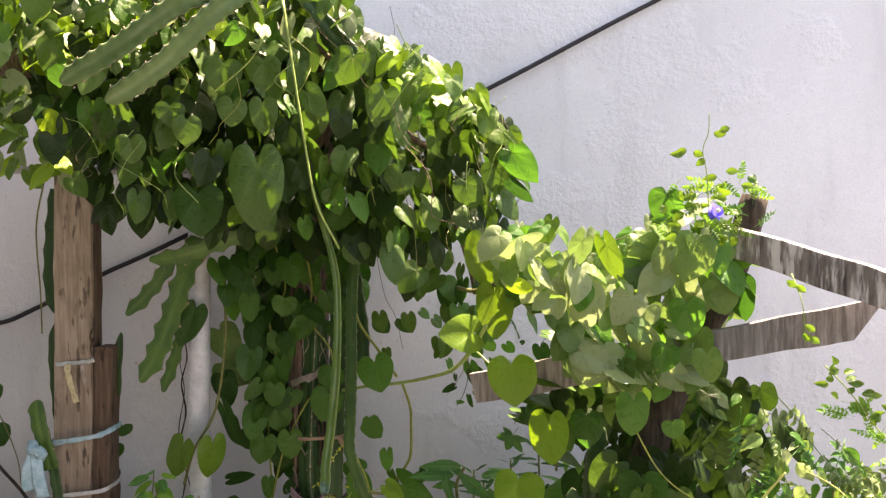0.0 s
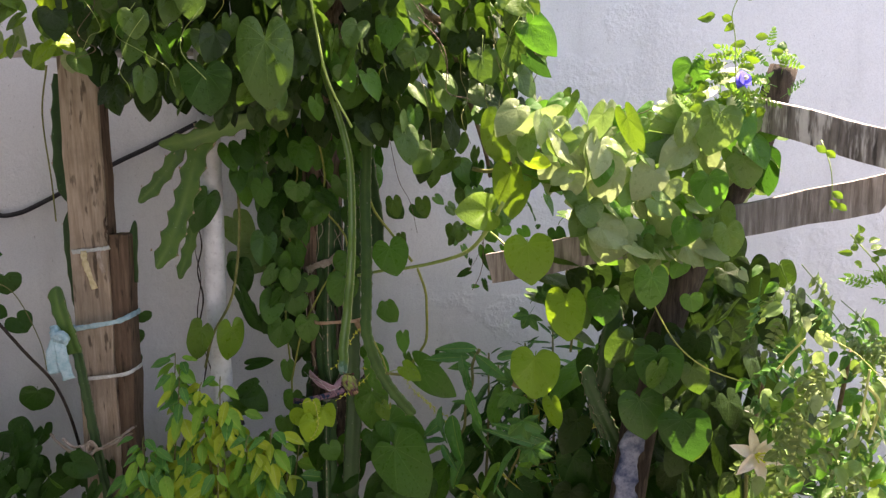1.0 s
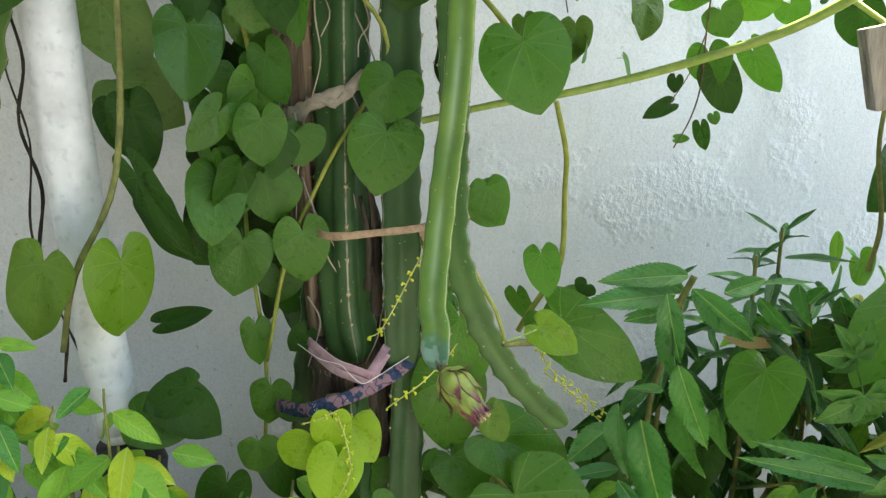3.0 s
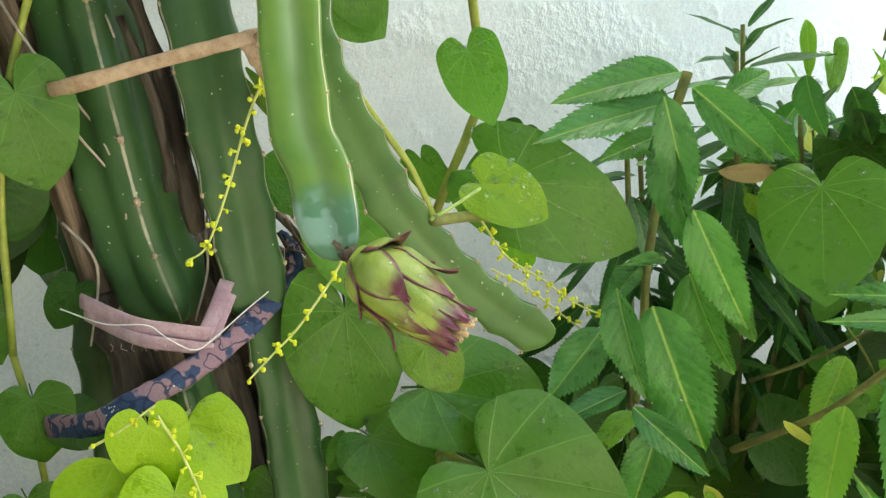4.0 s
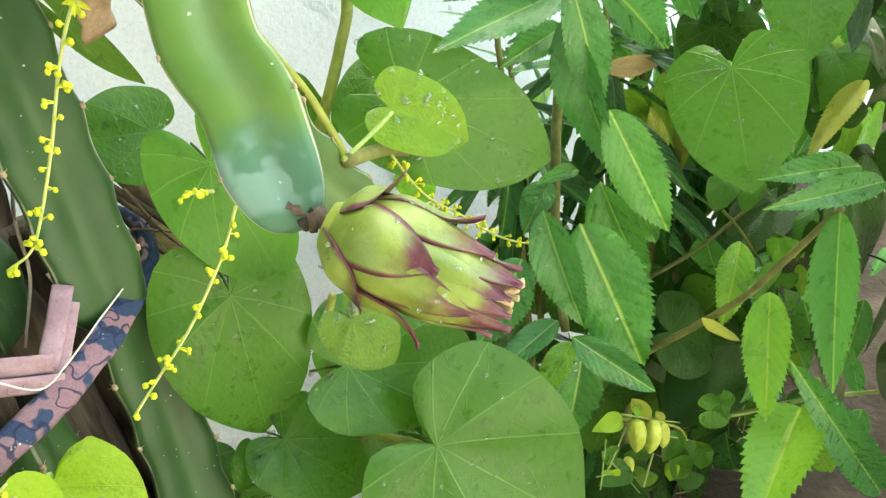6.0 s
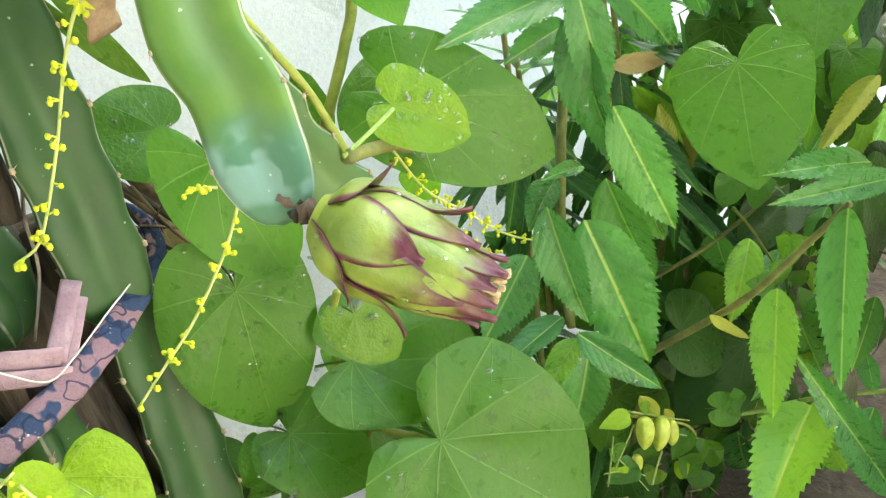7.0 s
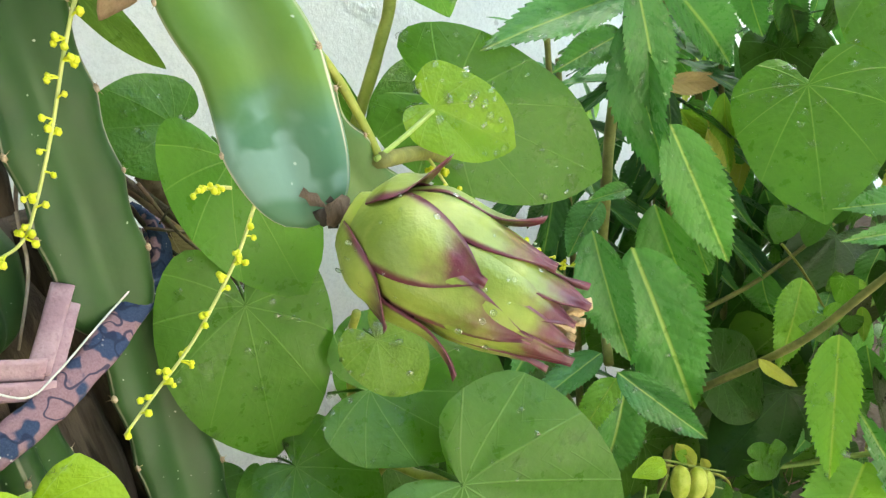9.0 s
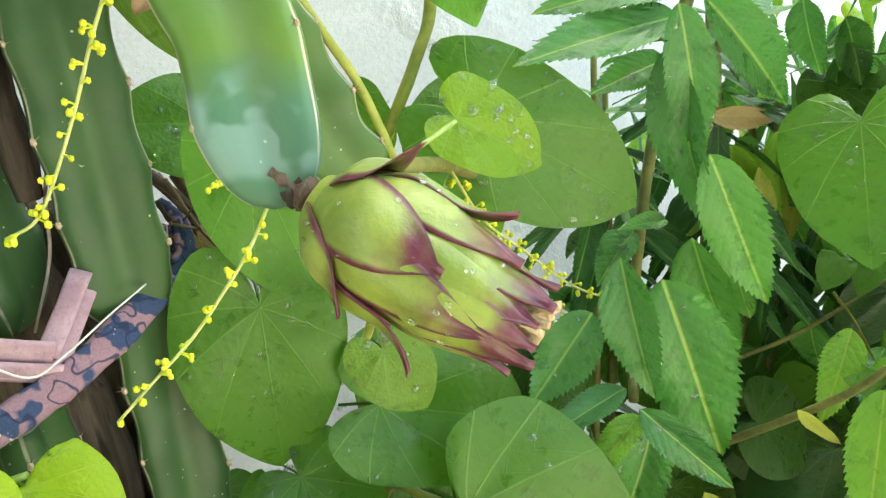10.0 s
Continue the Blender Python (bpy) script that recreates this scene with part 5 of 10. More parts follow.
def yellow_shrub(name, foot, spread, height, count, mats, seed, label, whorls):
    rng = random.Random(seed)
    ob = thing(name, foot, label, "shrub", "shrubs by the wall")
    foot = Vector(foot)
    stems = []
    for k in range(7):
        a = rng.uniform(0, 6.28)
        r = spread * rng.uniform(0.1, 0.8)
        top = foot + Vector((r * math.cos(a), 0.7 * r * math.sin(a), height * rng.uniform(0.7, 0.98)))
        mid = foot.lerp(top, 0.55) + Vector((rng.uniform(-0.03, 0.03), rng.uniform(-0.03, 0.03), 0))
        stems.append(smooth_line([foot, mid, top], 10))
        part("stem", tube([foot, mid, top], 0.006, 0.002, 6, 6), TWIG, ob)
    for x, y, z, many in whorls:
        top = Vector((x, y, z))
        low = foot.lerp(top, 0.5) + Vector((rng.uniform(-0.02, 0.02), 0.02, 0))
        part("stem", tube([foot + Vector((0, 0, 0.3)), low, top - Vector((0.004, 0, 0.06)), top], 0.004, 0.0016, 6, 6), TWIG, ob)
        spin = rng.uniform(0, 6.28)
        many = int(many * 1.7)
        for k in range(many):
            a = spin + 2.4 * k
            drop = -0.25 - 1.1 * (k / many) + rng.uniform(-0.25, 0.25)
            d = Vector((math.cos(a), 0.7 * math.sin(a) - 0.25, drop)).normalized()
            base = top + Vector((rng.uniform(-0.02, 0.02), rng.uniform(-0.02, 0.02), -0.10 * k / many)) + d * rng.uniform(0.006, 0.02)
            size = rng.uniform(0.055, 0.095) * (0.7 + 0.3 * min(1.0, 2 * k / many))
            pick = rng.random()
            leaf(ob, "lance", base, base + d * size, (d.x * 0.5, -0.75, 0.7 + rng.uniform(-0.3, 0.3)), size * rng.uniform(0.36, 0.5), mats[0][0] if pick < mats[0][1] else mats[1][0] if pick < mats[0][1] + mats[1][1] else mats[2][0], rng.randrange(6))
    for k in range(count):
        line = rng.choice(stems)
        q = line[rng.randrange(8, len(line))]
        a = rng.uniform(0, 6.28)
        d = Vector((math.cos(a), 0.8 * math.sin(a) - 0.25, rng.uniform(-1.6, 0.0))).normalized()
        base = q + d * rng.uniform(0.0, 0.05) + Vector((rng.uniform(-0.02, 0.02), rng.uniform(-0.02, 0.02), rng.uniform(-0.03, 0.03)))
        size = rng.uniform(0.05, 0.095)
        pick = rng.random()
        leaf(ob, "lance", base, base + d * size, (d.x * 0.3, -0.8, 0.7 + rng.uniform(-0.3, 0.3)), size * 0.46, mats[0][0] if pick < mats[0][1] else mats[1][0] if pick < mats[0][1] + mats[1][1] else mats[2][0], rng.randrange(6))
    return ob


def balsam_plant(top, count, size, seed):
    """Upright stem, long saw-edged leaves in a loose spiral that droop below the young rosette."""
    rng = random.Random(seed)
    top = Vector(top)
    ob = thing("saw_leaf_plant", (top.x, top.y, 0), "upright garden plant with long saw-edged dark leaves", "plant", "saw-leaved plants")
    foot = Vector((top.x + rng.uniform(-0.05, 0.05), top.y + 0.03, 0))
    part("stem", tube([foot, foot.lerp(top, 0.6) + Vector((0.01, 0, 0)), top], 0.007, 0.003, 8, 7), TWIG, ob)
    for k in range(count):
        a = 2.399 * k + rng.uniform(-0.2, 0.2)
        s = k / count
        z = top.z - 0.004 - 0.26 * s ** 1.3
        out = Vector((math.cos(a), math.sin(a), 0))
        if out.y > 0.5 and rng.random() < 0.4:
            out.y *= -1
        ln = size * (0.45 + 0.75 * min(1, s * 2.2)) * rng.uniform(0.85, 1.1)
        d = (out + Vector((0, 0, 0.75 - 1.5 * min(1, s * 1.7)))).normalized()
        base = Vector((top.x, top.y, z)) + out * 0.008
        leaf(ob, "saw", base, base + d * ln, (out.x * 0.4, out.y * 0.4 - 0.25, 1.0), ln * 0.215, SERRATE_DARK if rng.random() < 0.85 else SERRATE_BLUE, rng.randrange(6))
    return ob


# ---- close plants round the fruit ----
low_vine = thing("heart_leaf_vine", (-0.2, 2.5, 0), "climbing vine with wet heart-shaped green leaves by the wall", "vine")
wet(leaf(low_vine, "heart", (-0.282, 2.432, 0.767), (-0.295, 2.425, 0.639), (-0.33, -0.94, 0.09), 0.111, LEAF, 0), 22, 2)
wet(leaf(low_vine, "heart", (0.120, 2.275, 0.815), (0.079, 2.237, 0.729), (-0.75, -0.39, 0.54), 0.108, LEAF_FRESH, 1), 34, 3)
wet(leaf(low_vine, "heart", (-0.126, 2.385, 0.860), (-0.024, 2.336, 0.776), (-0.38, -0.92, 0.08), 0.102, LEAF, 2), 34, 4)
wet(leaf(low_vine, "heart", (-0.172, 2.345, 0.875), (-0.124, 2.325, 0.838), (-0.21, -0.95, 0.25), 0.052, LEAF_LIME_LIGHT, 3), 20, 5)
wet(leaf(low_vine, "heart", (-0.174, 2.340, 0.979), (-0.175, 2.316, 0.928), (-0.59, -0.72, 0.36), 0.049, LEAF_FRESH, 4), 8, 6)
wet(leaf(low_vine, "heart", (-0.269, 2.500, 0.876), (-0.330, 2.500, 0.891), (0.07, -0.95, 0.30), 0.070, LEAF, 5), 16, 7)
leaf(low_vine, "heart", (-0.267, 2.424, 0.862), (-0.249, 2.405, 0.760), (-0.31, -0.94, 0.12), 0.082, LEAF_FRESH, 0)
wet(leaf(low_vine, "heart", (-0.244, 2.340, 0.757), (-0.227, 2.325, 0.714), (-0.29, -0.93, 0.21), 0.048, LEAF_SUN_YOUNG, 2), 16, 8)
wet(leaf(low_vine, "heart", (-0.226, 2.400, 0.683), (-0.108, 2.370, 0.625), (-0.03, -0.91, 0.41), 0.109, LEAF, 3), 22, 9)
wet(leaf(low_vine, "heart", (-0.206, 2.337, 0.621), (-0.112, 2.270, 0.487), (-0.17, -0.92, 0.34), 0.175, LEAF, 1), 20, 10)
wet(leaf(low_vine, "heart", (-0.282, 2.430, 0.635), (-0.241, 2.390, 0.569), (-0.16, -0.88, 0.44), 0.081, LEAF, 4), 20, 11)
wet(leaf(low_vine, "round", (-0.431, 2.385, 0.737), (-0.403, 2.360, 0.683), (0.04, -0.90, 0.43), 0.065, LEAF_BRIGHT, 5), 14, 12)
wet(leaf(low_vine, "heart", (0.355, 2.310, 0.876), (0.247, 2.270, 0.793), (-0.51, -0.29, 0.81), 0.104, LEAF_FRESH, 0), 12, 13)
leaf(low_vine, "heart", (-0.309, 2.460, 0.967), (-0.282, 2.450, 0.915), (-0.74, -0.62, -0.27), 0.024, LEAF_OLIVE, 2)
# Deep green puts the shadow on these background leaves into their colour.
leaf(low_vine, "heart", (0.383, 2.460, 0.464), (0.299, 2.450, 0.297), (-0.78, -0.46, 0.42), 0.171, LEAF_DARK, 1)
leaf(low_vine, "heart", (0.467, 2.400, 0.518), (0.350, 2.400, 0.496), (-0.18, -0.26, 0.95), 0.086, LEAF_DARK, 3)
leaf(low_vine, "heart", (0.300, 2.370, 0.387), (0.148, 2.370, 0.380), (-0.04, -0.31, 0.95), 0.111, LEAF_DARK, 4)
leaf(low_vine, "round", (0.207, 2.330, 0.667), (0.185, 2.330, 0.644), (-0.62, -0.48, 0.62), 0.032, LEAF, 1)
leaf(low_vine, "round", (0.268, 2.330, 0.641), (0.245, 2.330, 0.616), (-0.70, -0.28, 0.65), 0.028, LEAF, 2)
leaf(low_vine, "round", (0.311, 2.330, 0.638), (0.305, 2.330, 0.615), (-0.94, -0.25, 0.24), 0.026, LEAF_DARK, 3)
leaf(low_vine, "heart", (0.678, 2.400, 0.549), (0.589, 2.400, 0.638), (-0.32, -0.89, -0.32), 0.085, LEAF_DARK, 4)
leaf(low_vine, "heart", (-0.066, 2.460, 0.887), (-0.078, 2.460, 0.873), (-0.59, -0.58, 0.56), 0.040, LEAF_DARK, 0)
leaf(low_vine, "heart", (-0.076, 2.500, 0.853), (-0.124, 2.500, 0.825), (-0.31, -0.78, 0.55), 0.041, LEAF, 2)
leaf(low_vine, "heart", (-0.169, 2.480, 0.874), (-0.153, 2.480, 0.821), (-0.76, -0.60, -0.23), 0.045, LEAF, 4)
leaf(low_vine, "heart", (-0.101, 2.440, 0.781), (-0.084, 2.440, 0.748), (-0.47, -0.85, -0.25), 0.031, LEAF_FRESH, 5)
leaf(low_vine, "heart", (-0.172, 2.460, 0.596), (-0.214, 2.460, 0.585), (-0.17, -0.74, 0.65), 0.070, LEAF_DARK, 5)
leaf(low_vine, "heart", (0.134, 2.430, 0.593), (0.102, 2.430, 0.513), (-0.76, -0.57, 0.31), 0.069, LEAF_DARK, 2)
leaf(low_vine, "heart", (-0.306, 2.440, 0.636), (-0.329, 2.440, 0.612), (-0.51, -0.70, 0.50), 0.024, LEAF, 3)
leaf(low_vine, "heart", (0.535, 2.36, 0.703), (0.483, 2.36, 0.65), (-0.72, -0.07, 0.69), 0.085, LEAF)
leaf(low_vine, "heart", (0.168, 2.33, 0.391), (0.237, 2.33, 0.34), (0.18, -0.96, 0.23), 0.040, LEAF_FRESH)
leaf(low_vine, "heart", (0.228, 2.3, 0.553), (0.265, 2.3, 0.515), (-0.30, -0.90, -0.30), 0.037, LEAF_FRESH)
leaf(low_vine, "heart", (0.318, 2.46, 0.345), (0.443, 2.46, -0.011), (-0.82, -0.50, -0.29), 0.202, LEAF)
leaf(low_vine, "heart", (0.15, 2.47, 0.354), (0.255, 2.47, 0.133), (-0.11, -0.99, -0.05), 0.126, LEAF)
part("stem", tube([(-0.267, 2.340, 0.973), (-0.250, 2.336, 0.937), (-0.236, 2.333, 0.908), (-0.227, 2.330, 0.877), (-0.225, 2.326, 0.861)], 0.0028, 0.0024, 6, 8, 0.10), VINE, low_vine)
part("stem", tube([(-0.227, 2.325, 0.864), (-0.175, 2.36, 0.846), (-0.122, 2.4, 0.819)], 0.0045, 0.0050, 6, 8, 0.10), TWIG, low_vine)
part("stem", tube([(-0.229, 2.325, 0.865), (-0.204, 2.33, 0.87), (-0.18, 2.335, 0.876)], 0.0015, 0.0013, 6, 8, 0.10), VINE_LIGHT, low_vine)
part("stem", tube([(-0.222, 2.4, 0.744), (-0.225, 2.42, 0.709), (-0.226, 2.44, 0.647), (-0.249, 2.46, 0.606)], 0.0030, 0.0040, 6, 8, 0.10), VINE, low_vine)
part("dry_branch", tube([(-0.279, 2.570, 0.841), (-0.269, 2.560, 0.805), (-0.255, 2.550, 0.766), (-0.235, 2.540, 0.726)], 0.0095, 0.0080, 8, 10, 0.25, seed=5), TWIG_BROWN, low_vine, "thick dry brown branch")
part("dry_twig", tube([(-0.3, 2.56, 0.838), (-0.276, 2.55, 0.794), (-0.242, 2.53, 0.743)], 0.0045, 0.0032, 6, 8, 0.40), TWIG_BROWN, low_vine, "dry brown twig")
part("dry_twig", tube([(-0.283, 2.57, 0.834), (-0.269, 2.55, 0.786), (-0.244, 2.54, 0.753)], 0.0045, 0.0032, 6, 8, 0.40), TWIG_BROWN, low_vine, "dry brown twig")
part("dry_twig", tube([(-0.275, 2.56, 0.8), (-0.247, 2.55, 0.776), (-0.216, 2.54, 0.753)], 0.0045, 0.0032, 6, 8, 0.40), TWIG_BROWN, low_vine, "dry brown twig")
part("dry_twig", tube([(-0.287, 2.57, 0.808), (-0.269, 2.56, 0.76), (-0.262, 2.55, 0.72)], 0.0045, 0.0032, 6, 8, 0.40), TWIG_BROWN, low_vine, "dry brown twig")
part("stem", tube([(-0.204, 2.34, 0.619), (-0.212, 2.38, 0.608), (-0.219, 2.42, 0.599), (-0.221, 2.46, 0.54)], 0.0040, 0.0030, 6, 8, 0.10), VINE, low_vine)
part("stem", tube([(-0.464, 2.4, 0.753), (-0.449, 2.4, 0.739), (-0.429, 2.39, 0.742)], 0.0020, 0.0020, 6, 8, 0.10), VINE_LIGHT, low_vine)
part("stem", tube([(-0.169, 2.470, 0.818), (-0.153, 2.460, 0.854), (-0.126, 2.460, 0.894), (-0.106, 2.460, 0.937), (-0.104, 2.460, 1.037), (-0.107, 2.450, 1.092), (-0.129, 2.430, 1.165)], 0.0046, 0.0040, 6, 8, 0.10), VINE, low_vine, "yellowish twining stem")
part("stem", tube([(-0.144, 2.4, 1.192), (-0.204, 2.43, 1.272), (-0.266, 2.45, 1.359), (-0.289, 2.45, 1.481), (-0.299, 2.45, 1.617)], 0.0040, 0.0040, 6, 8, 0.10), VINE, low_vine)
part("stem", tube([(-0.314, 2.42, 1.148), (-0.222, 2.38, 1.17), (-0.149, 2.34, 1.183), (-0.047, 2.25, 1.217), (0.024, 2.12, 1.264), (0.071, 2, 1.34), (0.097, 1.93, 1.401)], 0.0048, 0.0055, 6, 8, 0.10), VINE_LIGHT, low_vine)

# climbers on the middle trunk
mid_vine = thing("heart_leaf_vine", (-0.45, 2.6, 0), "vine with green heart-shaped leaves climbing a dead trunk", "vine")
leaf(mid_vine, "heart", (-0.412, 2.44, 1.4), (-0.414, 2.43, 1.341), (0.03, -0.99, 0.16), 0.088, LEAF)
leaf(mid_vine, "heart", (-0.348, 2.44, 1.201), (-0.368, 2.43, 1.146), (-0.01, -0.98, 0.18), 0.085, LEAF)
leaf(mid_vine, "heart", (-0.36, 2.43, 1.134), (-0.381, 2.41, 1.054), (-0.00, -0.97, 0.24), 0.101, LEAF)
leaf(mid_vine, "heart", (-0.205, 2.32, 1.246), (-0.185, 2.3, 1.165), (-0.19, -0.96, 0.19), 0.108, LEAF)
leaf(mid_vine, "heart", (-0.517, 2.45, 1.316), (-0.523, 2.45, 1.261), (0.10, -0.99, -0.01), 0.070, LEAF)
leaf(mid_vine, "heart", (-0.479, 2.45, 1.134), (-0.473, 2.45, 1.089), (0.10, -0.99, 0.02), 0.076, LEAF)
leaf(mid_vine, "heart", (-0.561, 2.46, 1.092), (-0.585, 2.46, 1.015), (0.07, -1.00, -0.02), 0.080, LEAF)
leaf(mid_vine, "heart", (-0.512, 2.46, 1.071), (-0.501, 2.46, 1.019), (0.14, -0.99, 0.03), 0.066, LEAF)
leaf(mid_vine, "heart", (-0.562, 2.45, 0.992), (-0.582, 2.45, 0.91), (0.07, -1.00, -0.02), 0.086, LEAF)
leaf(mid_vine, "heart", (-0.481, 2.45, 0.998), (-0.479, 2.45, 0.923), (0.08, -1.00, 0.00), 0.077, LEAF)
leaf(mid_vine, "heart", (-0.519, 2.5, 0.928), (-0.517, 2.5, 0.88), (0.12, -0.99, 0.00), 0.070, LEAF_DARK)
leaf(mid_vine, "heart", (-0.611, 2.5, 0.995), (-0.639, 2.5, 0.945), (0.01, -1.00, -0.01), 0.079, LEAF_DARK)
leaf(mid_vine, "heart", (-0.32, 2.46, 1.344), (-0.331, 2.46, 1.286), (-0.05, -1.00, 0.01), 0.091, LEAF_DARK)
leaf(mid_vine, "heart", (-0.49, 2.42, 1.429), (-0.497, 2.42, 1.376), (0.10, -1.00, -0.01), 0.077, LEAF)
leaf(mid_vine, "heart", (-0.59, 2.48, 1.395), (-0.594, 2.48, 1.343), (0.16, -0.99, -0.01), 0.072, LEAF)
leaf(mid_vine, "heart", (-0.204, 2.5, 1.351), (-0.175, 2.5, 1.314), (-0.09, -0.99, -0.07), 0.057, LEAF_DARK)
leaf(mid_vine, "heart", (-0.132, 2.5, 1.355), (-0.102, 2.5, 1.312), (-0.13, -0.99, -0.09), 0.057, LEAF_DARK)
leaf(mid_vine, "heart", (-0.234, 2.44, 1.04), (-0.197, 2.44, 0.993), (0.05, -1.00, 0.04), 0.067, LEAF)
leaf(mid_vine, "heart", (-0.553, 2.5, 1.209), (-0.561, 2.5, 1.156), (0.11, -0.99, -0.02), 0.071, LEAF)
leaf(mid_vine, "heart", (-0.6, 2.52, 1.292), (-0.6, 2.52, 1.241), (0.17, -0.99, 0.00), 0.066, LEAF_DARK)
leaf(mid_vine, "heart", (-0.513, 2.48, 1.228), (-0.521, 2.48, 1.173), (0.09, -1.00, -0.01), 0.065, LEAF)
leaf(mid_vine, "heart", (-0.487, 2.36, 0.738), (-0.475, 2.34, 0.687), (-0.23, -0.92, 0.30), 0.102, LEAF_BRIGHT)
leaf(mid_vine, "heart", (-0.457, 2.34, 0.767), (-0.462, 2.34, 0.717), (0.01, -1.00, -0.00), 0.055, LEAF_BRIGHT)
leaf(mid_vine, "heart", (-0.766, 2.42, 1.398), (-0.816, 2.42, 1.284), (0.27, -0.96, -0.12), 0.084, LEAF_DARK)
leaf(mid_vine, "heart", (-0.72, 2.55, 1.168), (-0.699, 2.55, 1.087), (0.26, -0.96, 0.07), 0.079, LEAF_DARK)
leaf(mid_vine, "heart", (-0.793, 2.38, 0.997), (-0.831, 2.38, 0.896), (-0.35, -0.93, 0.13), 0.097, LEAF_SUN_YOUNG)
leaf(mid_vine, "heart", (-0.695, 2.36, 0.999), (-0.701, 2.36, 0.897), (0.70, -0.71, -0.04), 0.096, LEAF_SUN_YOUNG)
leaf(mid_vine, "heart", (-0.683, 2.5, 1.038), (-0.649, 2.5, 0.95), (-0.36, -0.92, -0.14), 0.068, LEAF_DARK)
leaf(mid_vine, "heart", (-0.729, 2.45, 0.739), (-0.655, 2.45, 0.712), (0.17, -0.87, 0.47), 0.079, LEAF)
leaf(mid_vine, "heart", (-0.676, 2.42, 0.783), (-0.612, 2.42, 0.714), (0.33, -0.89, 0.31), 0.077, LEAF_DARK)
leaf(mid_vine, "heart", (-0.743, 2.72, 0.78), (-0.66, 2.72, 0.795), (-0.06, -0.95, 0.32), 0.042, LEAF_DARK)
leaf(mid_vine, "heart", (-0.741, 2.6, 1.31), (-0.688, 2.6, 1.215), (0.21, -0.97, 0.12), 0.109, LEAF_PALE)
leaf(mid_vine, "heart", (-0.733, 2.62, 1.199), (-0.65, 2.62, 1.134), (0.14, -0.97, 0.19), 0.113, LEAF_PALE)
leaf(mid_vine, "heart", (-0.453, 2.33, 0.715), (-0.467, 2.3, 0.66), (0.02, -0.88, 0.47), 0.074, LEAF_BRIGHT)
leaf(mid_vine, "heart", (-0.54, 2.46, 1.158), (-0.564, 2.46, 1.126), (0.06, -1.00, -0.04), 0.058, LEAF)
leaf(mid_vine, "heart", (-0.507, 2.46, 1.069), (-0.518, 2.46, 1.019), (0.06, -1.00, -0.01), 0.064, LEAF)
leaf(mid_vine, "heart", (-0.548, 2.5, 0.745), (-0.557, 2.5, 0.68), (0.06, -1.00, -0.01), 0.062, LEAF)
leaf(mid_vine, "heart", (-0.529, 2.5, 0.72), (-0.503, 2.5, 0.684), (0.30, -0.93, 0.22), 0.047, LEAF_DARK)
leaf(mid_vine, "heart", (-0.57, 2.46, 0.675), (-0.571, 2.46, 0.621), (0.16, -0.99, -0.00), 0.061, LEAF)
leaf(mid_vine, "heart", (-0.409, 2.35, 0.623), (-0.392, 2.35, 0.575), (0.22, -0.97, 0.08), 0.065, LEAF)
leaf(mid_vine, "heart", (-0.491, 2.5, 0.83), (-0.517, 2.5, 0.8), (-0.15, -0.98, 0.14), 0.038, LEAF_DARK)
leaf(mid_vine, "heart", (-0.562, 2.5, 0.847), (-0.561, 2.5, 0.781), (0.15, -0.99, 0.00), 0.045, LEAF)
leaf(mid_vine, "heart", (-0.227, 2.42, 1.055), (-0.215, 2.42, 0.998), (-0.17, -0.98, -0.04), 0.055, LEAF)
leaf(mid_vine, "heart", (-0.695, 2.5, 1.169), (-0.681, 2.5, 1.081), (0.28, -0.96, 0.05), 0.066, LEAF_DARK)
leaf(mid_vine, "heart", (-0.685, 2.45, 1.086), (-0.632, 2.45, 0.968), (-0.34, -0.93, -0.15), 0.055, LEAF_DARK)
leaf(mid_vine, "heart", (-0.644, 2.4, 0.804), (-0.713, 2.4, 0.777), (-0.18, -0.87, 0.46), 0.061, LEAF_DARK)
part("stem", tube([(-0.435, 2.46, 1.607), (-0.411, 2.46, 1.458), (-0.425, 2.47, 1.364), (-0.351, 2.47, 1.243), (-0.438, 2.47, 1.092), (-0.505, 2.48, 0.959), (-0.55, 2.5, 0.789)], 0.0030, 0.0030, 6, 8, 0.10), VINE, mid_vine)
part("stem", tube([(-0.53, 2.46, 1.619), (-0.499, 2.48, 1.459), (-0.554, 2.5, 1.375), (-0.531, 2.5, 1.201), (-0.56, 2.5, 1.019), (-0.554, 2.52, 0.782), (-0.571, 2.52, 0.61)], 0.0030, 0.0030, 6, 8, 0.10), VINE, mid_vine)
part("stem", tube([(-0.678, 2.44, 1.502), (-0.678, 2.44, 1.302), (-0.704, 2.42, 1.095), (-0.772, 2.42, 0.967), (-0.81, 2.44, 0.856)], 0.0045, 0.0040, 6, 8, 0.10), TWIG, mid_vine)
part("stem", tube([(-0.837, 2.53, 1.31), (-0.828, 2.53, 1.233), (-0.843, 2.52, 1.155), (-0.833, 2.53, 1.061), (-0.847, 2.52, 0.968), (-0.83, 2.53, 0.883), (-0.849, 2.53, 0.77)], 0.0022, 0.0026, 6, 8, 0.50), TWIG_DARK, mid_vine)
part("stem", tube([(-0.839, 2.52, 1.361), (-0.844, 2.51, 1.234), (-0.834, 2.52, 1.129), (-0.849, 2.51, 1.011), (-0.841, 2.52, 0.914), (-0.806, 2.5, 0.81)], 0.0014, 0.0016, 6, 8, 0.50), TWIG_DARK, mid_vine)

